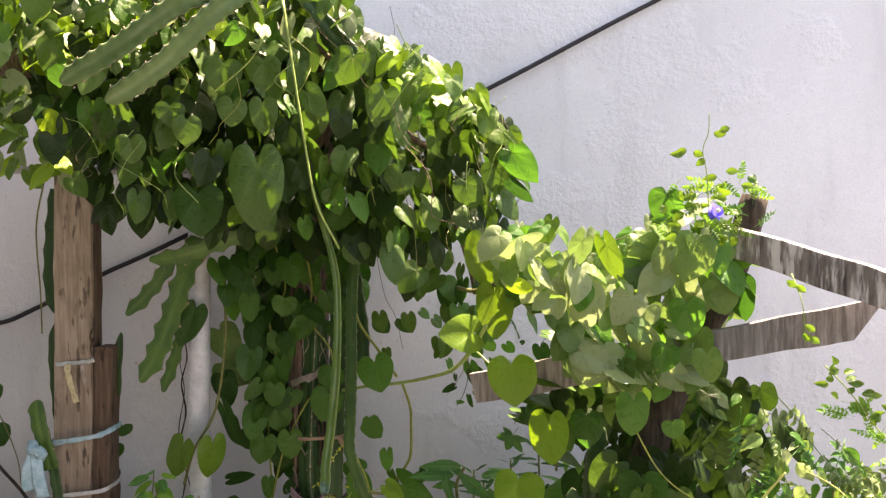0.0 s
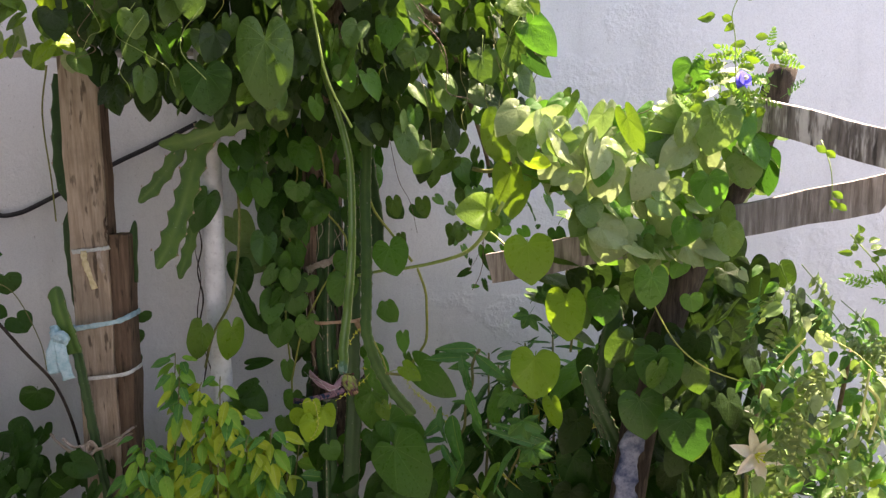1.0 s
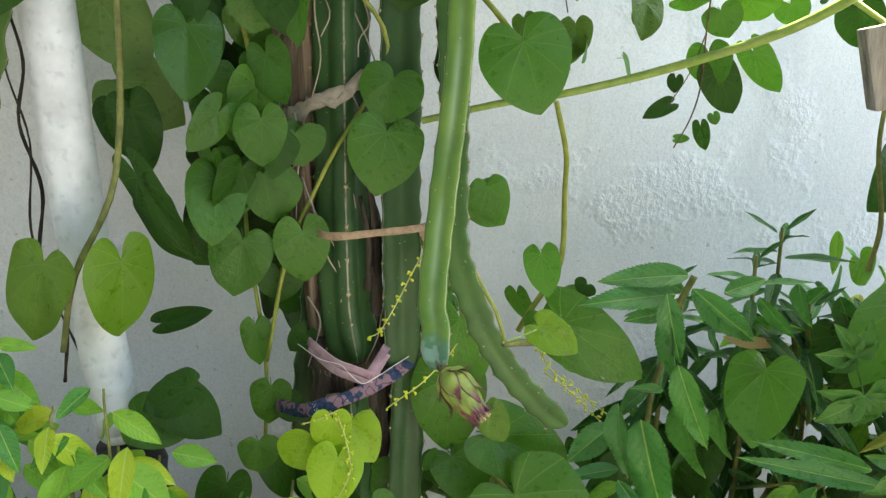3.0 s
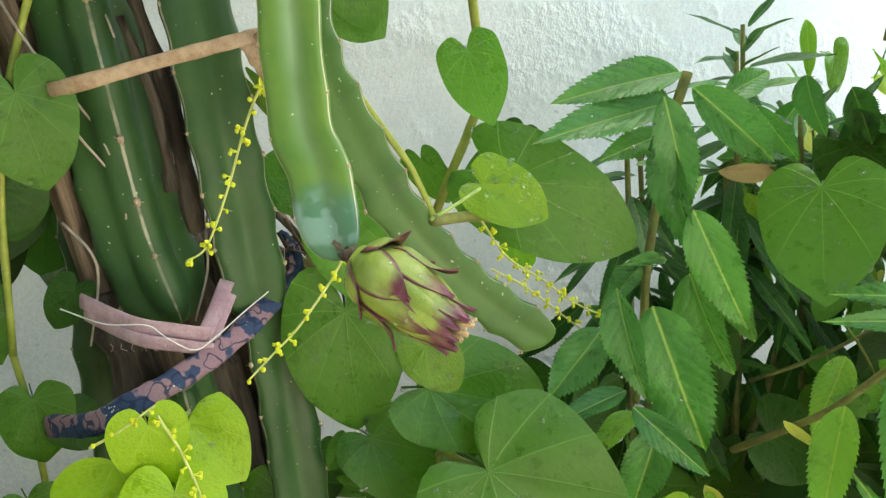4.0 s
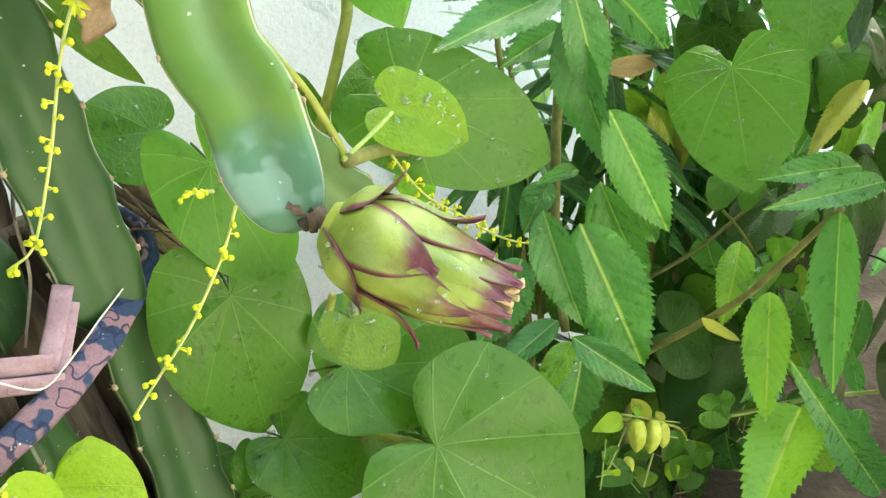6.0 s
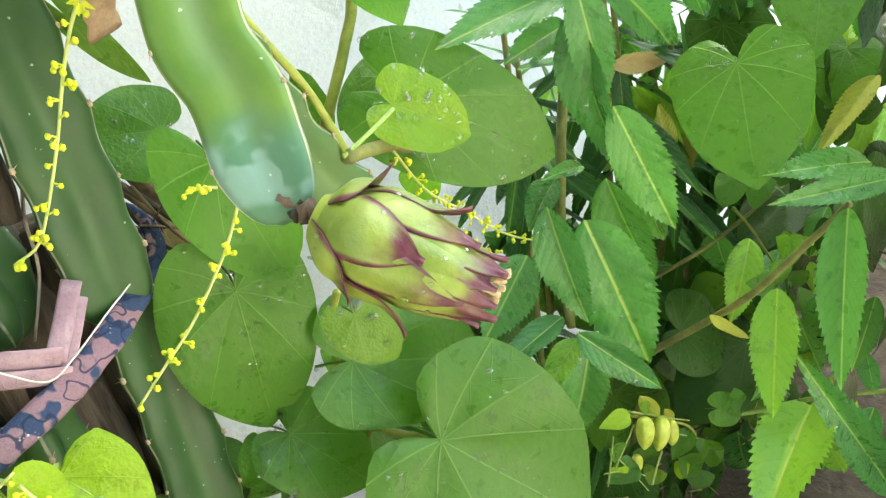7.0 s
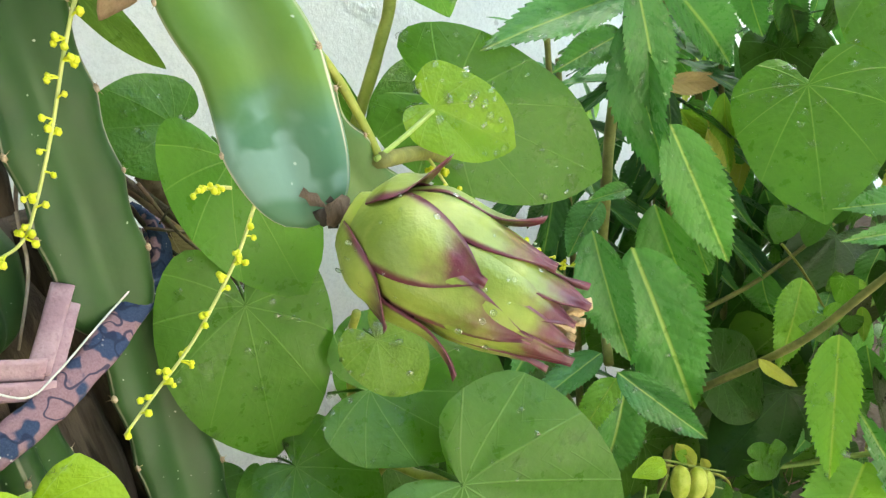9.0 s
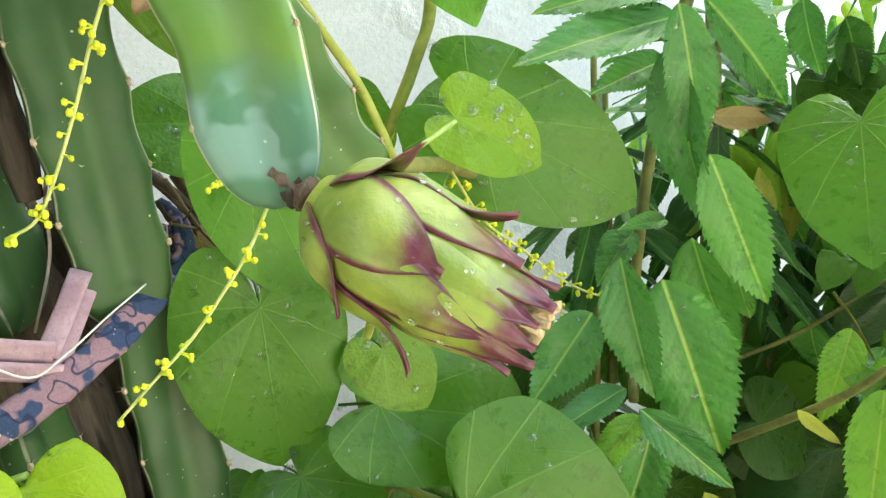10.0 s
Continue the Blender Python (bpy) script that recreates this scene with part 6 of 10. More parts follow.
# saw-edged garden plant beside the fruit
balsam = thing("saw_leaf_plant", (0.02, 2.42, 0), "leafy garden plant with wet saw-edged dark green leaves", "plant")
wet(leaf(balsam, "saw", (0.028, 2.360, 0.901), (-0.111, 2.360, 0.899), (-0.01, -0.78, 0.63), 0.040, SERRATE_BLUE), 8, 14)
wet(leaf(balsam, "saw", (0.050, 2.370, 0.924), (-0.079, 2.370, 0.928), (0.02, -0.84, 0.54), 0.038, SERRATE_BLUE), 8, 15)
wet(leaf(balsam, "saw", (0.033, 2.375, 0.870), (-0.040, 2.370, 0.864), (0.01, -0.84, 0.55), 0.030, SERRATE), 8, 16)
wet(leaf(balsam, "saw", (0.002, 2.335, 0.913), (0.022, 2.325, 0.802), (-0.53, -0.85, -0.02), 0.039, SERRATE_BLUE), 8, 17)
wet(leaf(balsam, "saw", (0.017, 2.355, 0.883), (0.024, 2.335, 0.740), (-0.98, -0.22, -0.02), 0.047, SERRATE_BLUE), 8, 18)
wet(leaf(balsam, "saw", (0.021, 2.325, 0.809), (0.058, 2.297, 0.682), (-0.63, -0.78, -0.01), 0.049, SERRATE), 8, 19)
wet(leaf(balsam, "saw", (0.046, 2.350, 0.912), (0.152, 2.340, 0.816), (-0.19, -0.98, -0.11), 0.045, SERRATE_BLUE), 8, 20)
wet(leaf(balsam, "saw", (0.244, 2.400, 0.886), (0.252, 2.390, 0.812), (-0.96, -0.26, -0.08), 0.038, SERRATE_BLUE), 8, 21)
wet(leaf(balsam, "saw", (0.314, 2.400, 0.860), (0.345, 2.390, 0.787), (-0.53, -0.84, -0.11), 0.039, SERRATE_DARK), 8, 22)
wet(leaf(balsam, "saw", (0.335, 2.420, 0.821), (0.392, 2.420, 0.741), (-0.39, -0.88, -0.28), 0.056, SERRATE_DARK), 8, 23)
wet(leaf(balsam, "saw", (-0.059, 2.335, 0.754), (-0.061, 2.310, 0.644), (-0.84, -0.53, 0.14), 0.043, SERRATE_BLUE), 8, 24)
wet(leaf(balsam, "saw", (-0.029, 2.325, 0.730), (-0.007, 2.285, 0.580), (-0.59, -0.79, 0.13), 0.072, SERRATE), 12, 25)
wet(leaf(balsam, "saw", (0.046, 2.360, 0.730), (0.071, 2.340, 0.601), (-0.89, -0.45, -0.10), 0.055, SERRATE), 8, 26)
wet(leaf(balsam, "saw", (0.119, 2.380, 0.703), (0.132, 2.370, 0.610), (-0.92, -0.38, -0.09), 0.043, SERRATE), 8, 27)
wet(leaf(balsam, "saw", (-0.051, 2.375, 0.695), (-0.121, 2.370, 0.645), (-0.33, -0.78, 0.53), 0.047, SERRATE_BLUE), 8, 28)
wet(leaf(balsam, "saw", (-0.050, 2.345, 0.641), (-0.139, 2.345, 0.637), (-0.04, -0.44, 0.90), 0.028, SERRATE_BLUE), 8, 29)
wet(leaf(balsam, "saw", (-0.057, 2.325, 0.630), (-0.113, 2.320, 0.607), (-0.34, -0.36, 0.87), 0.027, SERRATE_LIGHT), 8, 30)
wet(leaf(balsam, "saw", (-0.061, 2.320, 0.640), (-0.016, 2.271, 0.570), (-0.57, -0.80, 0.19), 0.032, SERRATE_BLUE), 8, 31)
wet(leaf(balsam, "saw", (0.006, 2.370, 0.564), (-0.042, 2.360, 0.474), (-0.52, -0.77, 0.36), 0.053, SERRATE), 8, 32)
wet(leaf(balsam, "saw", (0.002, 2.380, 0.744), (-0.041, 2.380, 0.719), (-0.46, -0.41, 0.79), 0.031, SERRATE_BLUE), 8, 33)
wet(leaf(balsam, "saw", (0.021, 2.365, 0.751), (-0.029, 2.360, 0.763), (0.22, -0.76, 0.61), 0.016, SERRATE), 8, 34)
wet(leaf(balsam, "saw", (0.110, 2.235, 0.617), (0.043, 2.205, 0.529), (-0.68, -0.35, 0.64), 0.043, SERRATE_LIGHT), 8, 35)
wet(leaf(balsam, "saw", (0.162, 2.200, 0.680), (0.071, 2.165, 0.561), (-0.77, -0.13, 0.63), 0.042, SERRATE), 8, 36)
wet(leaf(balsam, "saw", (0.315, 2.190, 0.226), (0.074, 2.190, 0.568), (-0.48, -0.81, -0.34), 0.050, SERRATE_BLUE), 8, 37)
wet(leaf(balsam, "saw", (0.173, 2.230, 0.441), (0.014, 2.200, 0.439), (0.00, -0.10, 1.00), 0.071, SERRATE_LIGHT), 8, 38)
wet(leaf(balsam, "saw", (0.256, 2.220, 0.682), (0.086, 2.220, 0.747), (0.20, -0.82, 0.53), 0.032, SERRATE), 8, 39)
wet(leaf(balsam, "saw", (0.262, 2.200, 0.667), (0.050, 2.200, 0.736), (0.11, -0.93, 0.35), 0.029, SERRATE_BLUE), 8, 40)
wet(leaf(balsam, "saw", (0.420, 2.280, 0.709), (0.285, 2.280, 0.676), (-0.23, -0.32, 0.92), 0.030, SERRATE_PALE), 8, 41)
wet(leaf(balsam, "saw", (0.220, 2.320, 0.593), (0.152, 2.300, 0.533), (-0.38, -0.66, 0.65), 0.041, SERRATE_LIGHT), 8, 42)
wet(leaf(balsam, "saw", (0.287, 2.400, 0.550), (0.308, 2.400, 0.458), (-0.93, -0.28, -0.22), 0.048, SERRATE), 8, 43)
wet(leaf(balsam, "saw", (0.336, 2.300, 0.460), (0.392, 2.300, 0.315), (-0.91, -0.23, -0.35), 0.045, SERRATE), 8, 44)
wet(leaf(balsam, "saw", (0.293, 2.380, 0.235), (0.313, 2.380, 0.113), (-0.89, -0.43, -0.14), 0.073, SERRATE_DARK), 8, 45)
wet(leaf(balsam, "saw", (0.497, 2.340, 0.132), (0.466, 2.340, 0.039), (-0.94, -0.15, 0.31), 0.059, SERRATE_DARK), 8, 46)
leaf(balsam, "saw", (0.246, 2.430, 0.665), (0.233, 2.430, 0.727), (-0.65, -0.75, -0.14), 0.026, SERRATE_PALE)
leaf(balsam, "saw", (0.278, 2.440, 0.754), (0.280, 2.440, 0.657), (-0.99, -0.16, -0.03), 0.030, SERRATE_LIGHT)
leaf(balsam, "saw", (0.213, 2.450, 0.754), (0.269, 2.450, 0.681), (-0.70, -0.48, -0.54), 0.035, SERRATE_LIGHT)
leaf(balsam, "saw", (0.141, 2.420, 0.802), (0.263, 2.420, 0.771), (-0.04, -0.99, -0.16), 0.024, DRY)
leaf(balsam, "saw", (0.393, 2.300, 0.305), (0.475, 2.300, 0.169), (-0.81, -0.34, -0.49), 0.044, SERRATE_PALE)
leaf(balsam, "saw", (0.337, 2.300, 0.188), (0.367, 2.300, 0.226), (-0.58, -0.67, 0.45), 0.034, SERRATE_LIGHT)
leaf(balsam, "saw", (0.233, 2.451, 0.750), (0.319, 2.490, 0.673), (-0.22, -0.74, -0.63), 0.024, SERRATE_LIGHT)
leaf(balsam, "saw", (0.411, 2.526, 0.628), (0.401, 2.526, 0.585), (-0.64, -0.76, 0.14), 0.020, SERRATE)
leaf(balsam, "saw", (0.268, 2.497, 0.777), (0.233, 2.512, 0.784), (-0.29, -0.87, 0.40), 0.025, SERRATE)
leaf(balsam, "saw", (0.380, 2.513, 0.600), (0.401, 2.521, 0.542), (-0.90, -0.27, -0.35), 0.021, SERRATE_LIGHT)
leaf(balsam, "saw", (0.224, 2.450, 0.758), (0.316, 2.483, 0.712), (-0.03, -0.78, -0.62), 0.023, SERRATE)
leaf(balsam, "saw", (0.289, 2.527, 0.750), (0.180, 2.450, 0.734), (-0.21, 0.10, 0.97), 0.024, SERRATE_PALE)
leaf(balsam, "saw", (0.206, 2.451, 0.811), (0.246, 2.457, 0.777), (-0.29, -0.83, -0.48), 0.018, SERRATE)
leaf(balsam, "saw", (0.274, 2.506, 0.781), (0.228, 2.462, 0.748), (-0.16, -0.48, 0.86), 0.024, SERRATE_LIGHT)
leaf(balsam, "saw", (0.351, 2.530, 0.666), (0.374, 2.530, 0.619), (-0.80, -0.45, -0.39), 0.020, SERRATE_LIGHT)
leaf(balsam, "saw", (0.292, 2.509, 0.637), (0.324, 2.518, 0.574), (-0.77, -0.43, -0.46), 0.023, SERRATE_LIGHT)
leaf(balsam, "saw", (0.194, 2.466, 0.684), (0.238, 2.526, 0.625), (-0.76, -0.08, -0.65), 0.017, SERRATE_LIGHT)
leaf(balsam, "saw", (0.290, 2.472, 0.788), (0.380, 2.515, 0.735), (-0.18, -0.59, -0.79), 0.017, SERRATE_LIGHT)
leaf(balsam, "saw", (0.256, 2.515, 0.671), (0.275, 2.490, 0.657), (-0.69, -0.68, 0.25), 0.024, SERRATE_PALE)
leaf(balsam, "saw", (0.224, 2.491, 0.707), (0.308, 2.526, 0.639), (0.06, -0.92, -0.40), 0.025, SERRATE_LIGHT)
leaf(balsam, "saw", (0.300, 2.525, 0.669), (0.308, 2.515, 0.640), (-0.90, -0.41, -0.10), 0.017, SERRATE_LIGHT)
leaf(balsam, "saw", (0.333, 2.467, 0.679), (0.394, 2.481, 0.653), (0.02, -0.89, -0.45), 0.017, SERRATE_LIGHT)
leaf(balsam, "saw", (0.231, 2.457, 0.785), (0.247, 2.494, 0.765), (-0.82, 0.06, -0.56), 0.016, SERRATE_LIGHT)
leaf(balsam, "saw", (0.320, 2.521, 0.661), (0.242, 2.464, 0.649), (-0.22, 0.10, 0.97), 0.020, SERRATE_LIGHT)
leaf(balsam, "saw", (0.355, 2.492, 0.688), (0.341, 2.464, 0.673), (-0.48, -0.21, 0.85), 0.016, SERRATE_LIGHT)
leaf(balsam, "saw", (0.341, 2.497, 0.628), (0.346, 2.494, 0.574), (-0.59, -0.81, 0.00), 0.023, SERRATE_LIGHT)
leaf(balsam, "saw", (0.228, 2.452, 0.663), (0.270, 2.529, 0.620), (-0.89, 0.45, -0.05), 0.026, SERRATE)
leaf(balsam, "saw", (0.309, 2.501, 0.696), (0.326, 2.493, 0.669), (-0.30, -0.95, 0.09), 0.017, SERRATE_LIGHT)
leaf(balsam, "saw", (0.306, 2.307, 0.558), (0.583, 2.407, 0.359), (-0.27, -0.66, -0.70), 0.024, SERRATE_LIGHT)
leaf(balsam, "saw", (0.477, 2.416, 0.401), (0.328, 2.369, 0.475), (0.51, -0.50, 0.70), 0.023, SERRATE)
leaf(balsam, "saw", (0.349, 2.349, 0.331), (0.218, 2.308, 0.386), (0.46, -0.65, 0.60), 0.027, SERRATE)
leaf(balsam, "saw", (0.592, 2.366, 0.433), (0.669, 2.357, 0.385), (-0.07, -1.00, 0.07), 0.029, SERRATE_LIGHT)
leaf(balsam, "saw", (0.728, 2.417, 0.398), (0.840, 2.418, 0.324), (0.03, -1.00, 0.03), 0.034, SERRATE)
leaf(balsam, "saw", (0.381, 2.327, 0.480), (0.365, 2.313, 0.445), (-0.56, -0.65, 0.51), 0.019, SERRATE_LIGHT)
leaf(balsam, "saw", (0.579, 2.375, 0.438), (0.500, 2.324, 0.459), (-0.01, 0.40, 0.92), 0.017, SERRATE_LIGHT)
leaf(balsam, "saw", (0.549, 2.413, 0.221), (0.335, 2.303, 0.335), (0.28, 0.37, 0.89), 0.025, SERRATE_LIGHT)
leaf(balsam, "saw", (0.603, 2.405, -0.042), (0.461, 2.377, 0.069), (0.34, -0.92, 0.20), 0.028, SERRATE_BLUE)
leaf(balsam, "saw", (0.346, 2.348, 0.509), (0.209, 2.301, 0.535), (0.14, 0.13, 0.98), 0.029, SERRATE_BLUE)
leaf(balsam, "saw", (0.382, 2.359, 0.433), (0.350, 2.342, 0.387), (-0.67, -0.40, 0.62), 0.025, SERRATE)
leaf(balsam, "saw", (0.369, 2.355, 0.449), (0.276, 2.346, 0.485), (0.25, -0.86, 0.44), 0.028, SERRATE_BLUE)
leaf(balsam, "saw", (0.502, 2.385, 0.431), (0.433, 2.379, 0.451), (0.29, -0.48, 0.82), 0.021, SERRATE)
leaf(balsam, "saw", (0.498, 2.413, -0.016), (0.524, 2.380, -0.040), (-0.24, -0.70, 0.67), 0.033, SERRATE)
leaf(balsam, "saw", (0.511, 2.356, 0.358), (0.724, 2.404, 0.217), (0.06, -0.97, -0.23), 0.030, SERRATE_BLUE)
leaf(balsam, "saw", (0.752, 2.410, 0.111), (0.473, 2.325, 0.299), (0.37, -0.92, 0.13), 0.021, SERRATE)
leaf(balsam, "saw", (0.506, 2.312, 0.502), (0.794, 2.399, 0.305), (-0.41, -0.45, -0.79), 0.021, SERRATE)
leaf(balsam, "saw", (0.543, 2.383, 0.022), (0.391, 2.343, 0.157), (0.30, -0.95, 0.06), 0.022, SERRATE_BLUE)
leaf(balsam, "saw", (0.567, 2.321, 0.222), (0.616, 2.321, 0.096), (-0.87, -0.35, -0.34), 0.034, SERRATE_BLUE)
leaf(balsam, "saw", (0.463, 2.409, 0.295), (0.485, 2.391, 0.223), (-0.59, -0.81, 0.02), 0.031, SERRATE_BLUE)
leaf(balsam, "saw", (0.417, 2.318, 0.357), (0.641, 2.381, 0.198), (0.30, -0.95, 0.05), 0.021, SERRATE_LIGHT)
leaf(balsam, "saw", (0.690, 2.380, 0.413), (0.558, 2.312, 0.414), (-0.04, 0.09, 0.99), 0.031, SERRATE)
leaf(balsam, "saw", (0.681, 2.401, 0.359), (0.527, 2.368, 0.407), (0.34, -0.29, 0.90), 0.029, SERRATE_LIGHT)
leaf(balsam, "saw", (0.595, 2.307, -0.002), (0.848, 2.397, -0.366), (-0.83, 0.11, -0.55), 0.036, SERRATE)
leaf(balsam, "saw", (0.407, 2.320, 0.244), (0.553, 2.370, 0.059), (-0.47, -0.68, -0.56), 0.020, SERRATE_BLUE)
leaf(balsam, "saw", (0.305, 2.301, 0.433), (0.387, 2.379, 0.342), (-0.70, 0.71, -0.02), 0.027, SERRATE_BLUE)
leaf(balsam, "saw", (0.194, 2.42, 0.861), (0.264, 2.42, 0.779), (-0.49, -0.76, -0.42), 0.031, SERRATE_BLUE)
leaf(balsam, "saw", (0.453, 2.34, 0.522), (0.393, 2.34, 0.485), (-0.51, 0.11, 0.85), 0.033, SERRATE)
leaf(balsam, "saw", (0.296, 2.22, 0.51), (0.251, 2.22, 0.434), (-0.77, -0.44, 0.46), 0.032, SERRATE)
leaf(balsam, "saw", (0.319, 2.4, 0.837), (0.382, 2.4, 0.779), (-0.46, -0.74, -0.50), 0.029, SERRATE_BLUE)
leaf(balsam, "saw", (0.384, 2.46, 0.805), (0.43, 2.46, 0.716), (-0.70, -0.61, -0.36), 0.042, SERRATE_BLUE)
leaf(balsam, "saw", (0.06, 2.4, 0.887), (-0.001, 2.4, 0.928), (-0.22, -0.92, -0.33), 0.028, SERRATE_BLUE)
leaf(balsam, "saw", (0.112, 2.38, 0.889), (0.182, 2.38, 0.908), (-0.13, -0.86, 0.49), 0.031, SERRATE_BLUE)
leaf(balsam, "saw", (0.107, 2.3, 0.568), (0.184, 2.3, 0.488), (-0.51, -0.70, -0.50), 0.016, SERRATE_PALE)
leaf(balsam, "saw", (0.221, 2.24, 0.368), (0.305, 2.24, 0.224), (-0.58, -0.74, -0.34), 0.040, SERRATE_LIGHT)
leaf(balsam, "saw", (0.259, 2.2, 0.392), (0.21, 2.2, 0.349), (-0.64, -0.25, 0.73), 0.032, SERRATE)
leaf(balsam, "saw", (0.315, 2.47, 0.687), (0.39, 2.47, 0.582), (-0.53, -0.76, -0.38), 0.038, SERRATE)
leaf(balsam, "saw", (0.423, 2.36, 0.358), (0.52, 2.36, 0.177), (-0.67, -0.65, -0.36), 0.044, SERRATE)
leaf(balsam, "saw", (0.657, 2.44, 0.628), (0.603, 2.44, 0.528), (-0.86, -0.22, 0.46), 0.039, SERRATE_LIGHT)
leaf(balsam, "saw", (0.766, 2.46, 0.547), (0.68, 2.46, 0.496), (-0.38, -0.66, 0.65), 0.040, SERRATE)
leaf(balsam, "saw", (0.691, 2.48, 0.611), (0.817, 2.48, 0.487), (-0.63, -0.42, -0.65), 0.042, SERRATE)
leaf(balsam, "saw", (0.402, 2.46, 0.595), (0.462, 2.46, 0.471), (-0.77, -0.51, -0.38), 0.039, SERRATE)
leaf(balsam, "saw", (0.455, 2.47, 0.59), (0.421, 2.47, 0.518), (-0.72, -0.61, 0.34), 0.036, SERRATE_LIGHT)
leaf(balsam, "saw", (0.296, 2.47, 0.728), (0.347, 2.47, 0.599), (-0.80, -0.51, -0.31), 0.033, SERRATE_PALE)
leaf(balsam, "saw", (0.35, 2.48, 0.696), (0.309, 2.48, 0.628), (-0.53, -0.79, 0.32), 0.030, SERRATE_PALE)
leaf(balsam, "saw", (0.363, 2.46, 0.675), (0.324, 2.46, 0.606), (-0.85, -0.18, 0.49), 0.027, SERRATE_PALE)
leaf(balsam, "saw", (0.276, 2.48, 0.721), (0.292, 2.48, 0.62), (-0.78, -0.62, -0.13), 0.026, SERRATE_LIGHT)
leaf(balsam, "saw", (0.731, 2.42, 0.728), (0.785, 2.42, 0.612), (-0.87, -0.27, -0.40), 0.045, SERRATE)
leaf(balsam, "saw", (0.739, 2.4, 0.565), (0.668, 2.4, 0.481), (-0.72, -0.35, 0.61), 0.039, SERRATE_LIGHT)
leaf(balsam, "saw", (0.537, 2.44, 0.796), (0.569, 2.44, 0.715), (-0.90, -0.25, -0.35), 0.034, SERRATE)
leaf(balsam, "saw", (0.368, 2.47, 0.789), (0.412, 2.47, 0.699), (-0.70, -0.62, -0.34), 0.034, SERRATE_DARK)
leaf(balsam, "saw", (0.638, 2.42, 0.49), (0.775, 2.42, 0.331), (-0.55, -0.68, -0.48), 0.044, SERRATE)
leaf(balsam, "saw", (0.559, 2.45, 0.434), (0.472, 2.45, 0.379), (-0.52, -0.27, 0.81), 0.045, SERRATE)
leaf(balsam, "saw", (0.421, 2.44, 0.37), (0.369, 2.44, 0.272), (-0.73, -0.57, 0.39), 0.050, SERRATE)
leaf(balsam, "saw", (0.155, 2.46, 0.541), (0.171, 2.46, 0.425), (-0.82, -0.55, -0.12), 0.037, SERRATE)
part("stem", tube([(0.059, 2.37, 0.922), (0.036, 2.37, 0.874), (0.036, 2.39, 0.806), (0.014, 2.385, 0.738), (0.008, 2.39, 0.662), (-0.036, 2.35, 0.62)], 0.0050, 0.0040, 6, 8, 0.10), TWIG, balsam)
part("stem", tube([(0.137, 2.4, 0.462), (0.144, 2.33, 0.526), (0.149, 2.28, 0.575), (0.162, 2.24, 0.628), (0.166, 2.2, 0.683)], 0.0045, 0.0030, 6, 8, 0.10), TWIG, balsam, "pale green bent twig")
part("stem", tube([(0.215, 2.45, 0.504), (0.275, 2.4, 0.539), (0.375, 2.36, 0.583)], 0.0030, 0.0020, 6, 8, 0.10), TWIG, balsam)
part("stem", tube([(0.173, 2.42, 0.326), (0.27, 2.36, 0.296), (0.312, 2.28, 0.332), (0.372, 2.22, 0.33)], 0.0045, 0.0030, 6, 8, 0.10), VINE_LIGHT, balsam)
part("stem", tube([(0.293, 2.38, 0.585), (0.3, 2.36, 0.556), (0.3, 2.33, 0.511)], 0.0016, 0.0014, 6, 8, 0.10), VINE, balsam)
part("stem", tube([(0.142, 2.45, 0.235), (0.212, 2.47, 0.35), (0.31, 2.5, 0.466), (0.341, 2.5, 0.621), (0.312, 2.5, 0.777)], 0.0060, 0.0040, 6, 8, 0.10), TWIG, balsam)

# small pods and round leaves low down
pod_plant = thing("pod_bearing_herb", (0.06, 2.4, 0), "small herb with yellow-green papery pods and round leaves", "plant")
leaf(pod_plant, "oval", (0.043, 2.345, 0.480), (0.078, 2.345, 0.440), (-0.15, -0.98, -0.13), 0.014, SERRATE_LIGHT)
leaf(pod_plant, "oval", (0.044, 2.345, 0.489), (0.075, 2.345, 0.436), (-0.45, -0.85, -0.27), 0.018, SERRATE_PALE)
leaf(pod_plant, "oval", (0.019, 2.340, 0.484), (-0.022, 2.340, 0.498), (0.22, -0.76, 0.62), 0.020, LEAF_BRIGHT)
leaf(pod_plant, "oval", (0.091, 2.350, 0.436), (0.107, 2.350, 0.403), (-0.46, -0.86, -0.22), 0.011, SERRATE_PALE)
leaf(pod_plant, "round", (0.173, 2.345, 0.320), (0.165, 2.345, 0.288), (-0.86, -0.46, 0.22), 0.026, LEAF)
leaf(pod_plant, "round", (0.139, 2.350, 0.358), (0.121, 2.350, 0.333), (-0.73, -0.42, 0.54), 0.030, LEAF_MID)
leaf(pod_plant, "round", (0.187, 2.330, 0.389), (0.234, 2.330, 0.343), (-0.00, -1.00, -0.00), 0.034, LEAF_FRESH)
leaf(pod_plant, "round", (0.115, 2.350, 0.336), (0.108, 2.350, 0.313), (-0.84, -0.49, 0.24), 0.017, LEAF_BRIGHT)
leaf(pod_plant, "round", (0.005, 2.350, 0.416), (0.005, 2.350, 0.395), (-0.73, -0.69, -0.03), 0.019, LEAF_BRIGHT)
leaf(pod_plant, "round", (0.079, 2.360, 0.349), (0.065, 2.360, 0.336), (-0.60, -0.44, 0.67), 0.026, LEAF_SUN_YOUNG)
leaf(pod_plant, "round", (0.144, 2.360, 0.311), (0.162, 2.360, 0.286), (-0.14, -0.98, -0.10), 0.018, LEAF_SUN_YOUNG)
leaf(pod_plant, "round", (0.076, 2.370, 0.380), (0.085, 2.370, 0.347), (-0.59, -0.79, -0.17), 0.032, LEAF_MID)
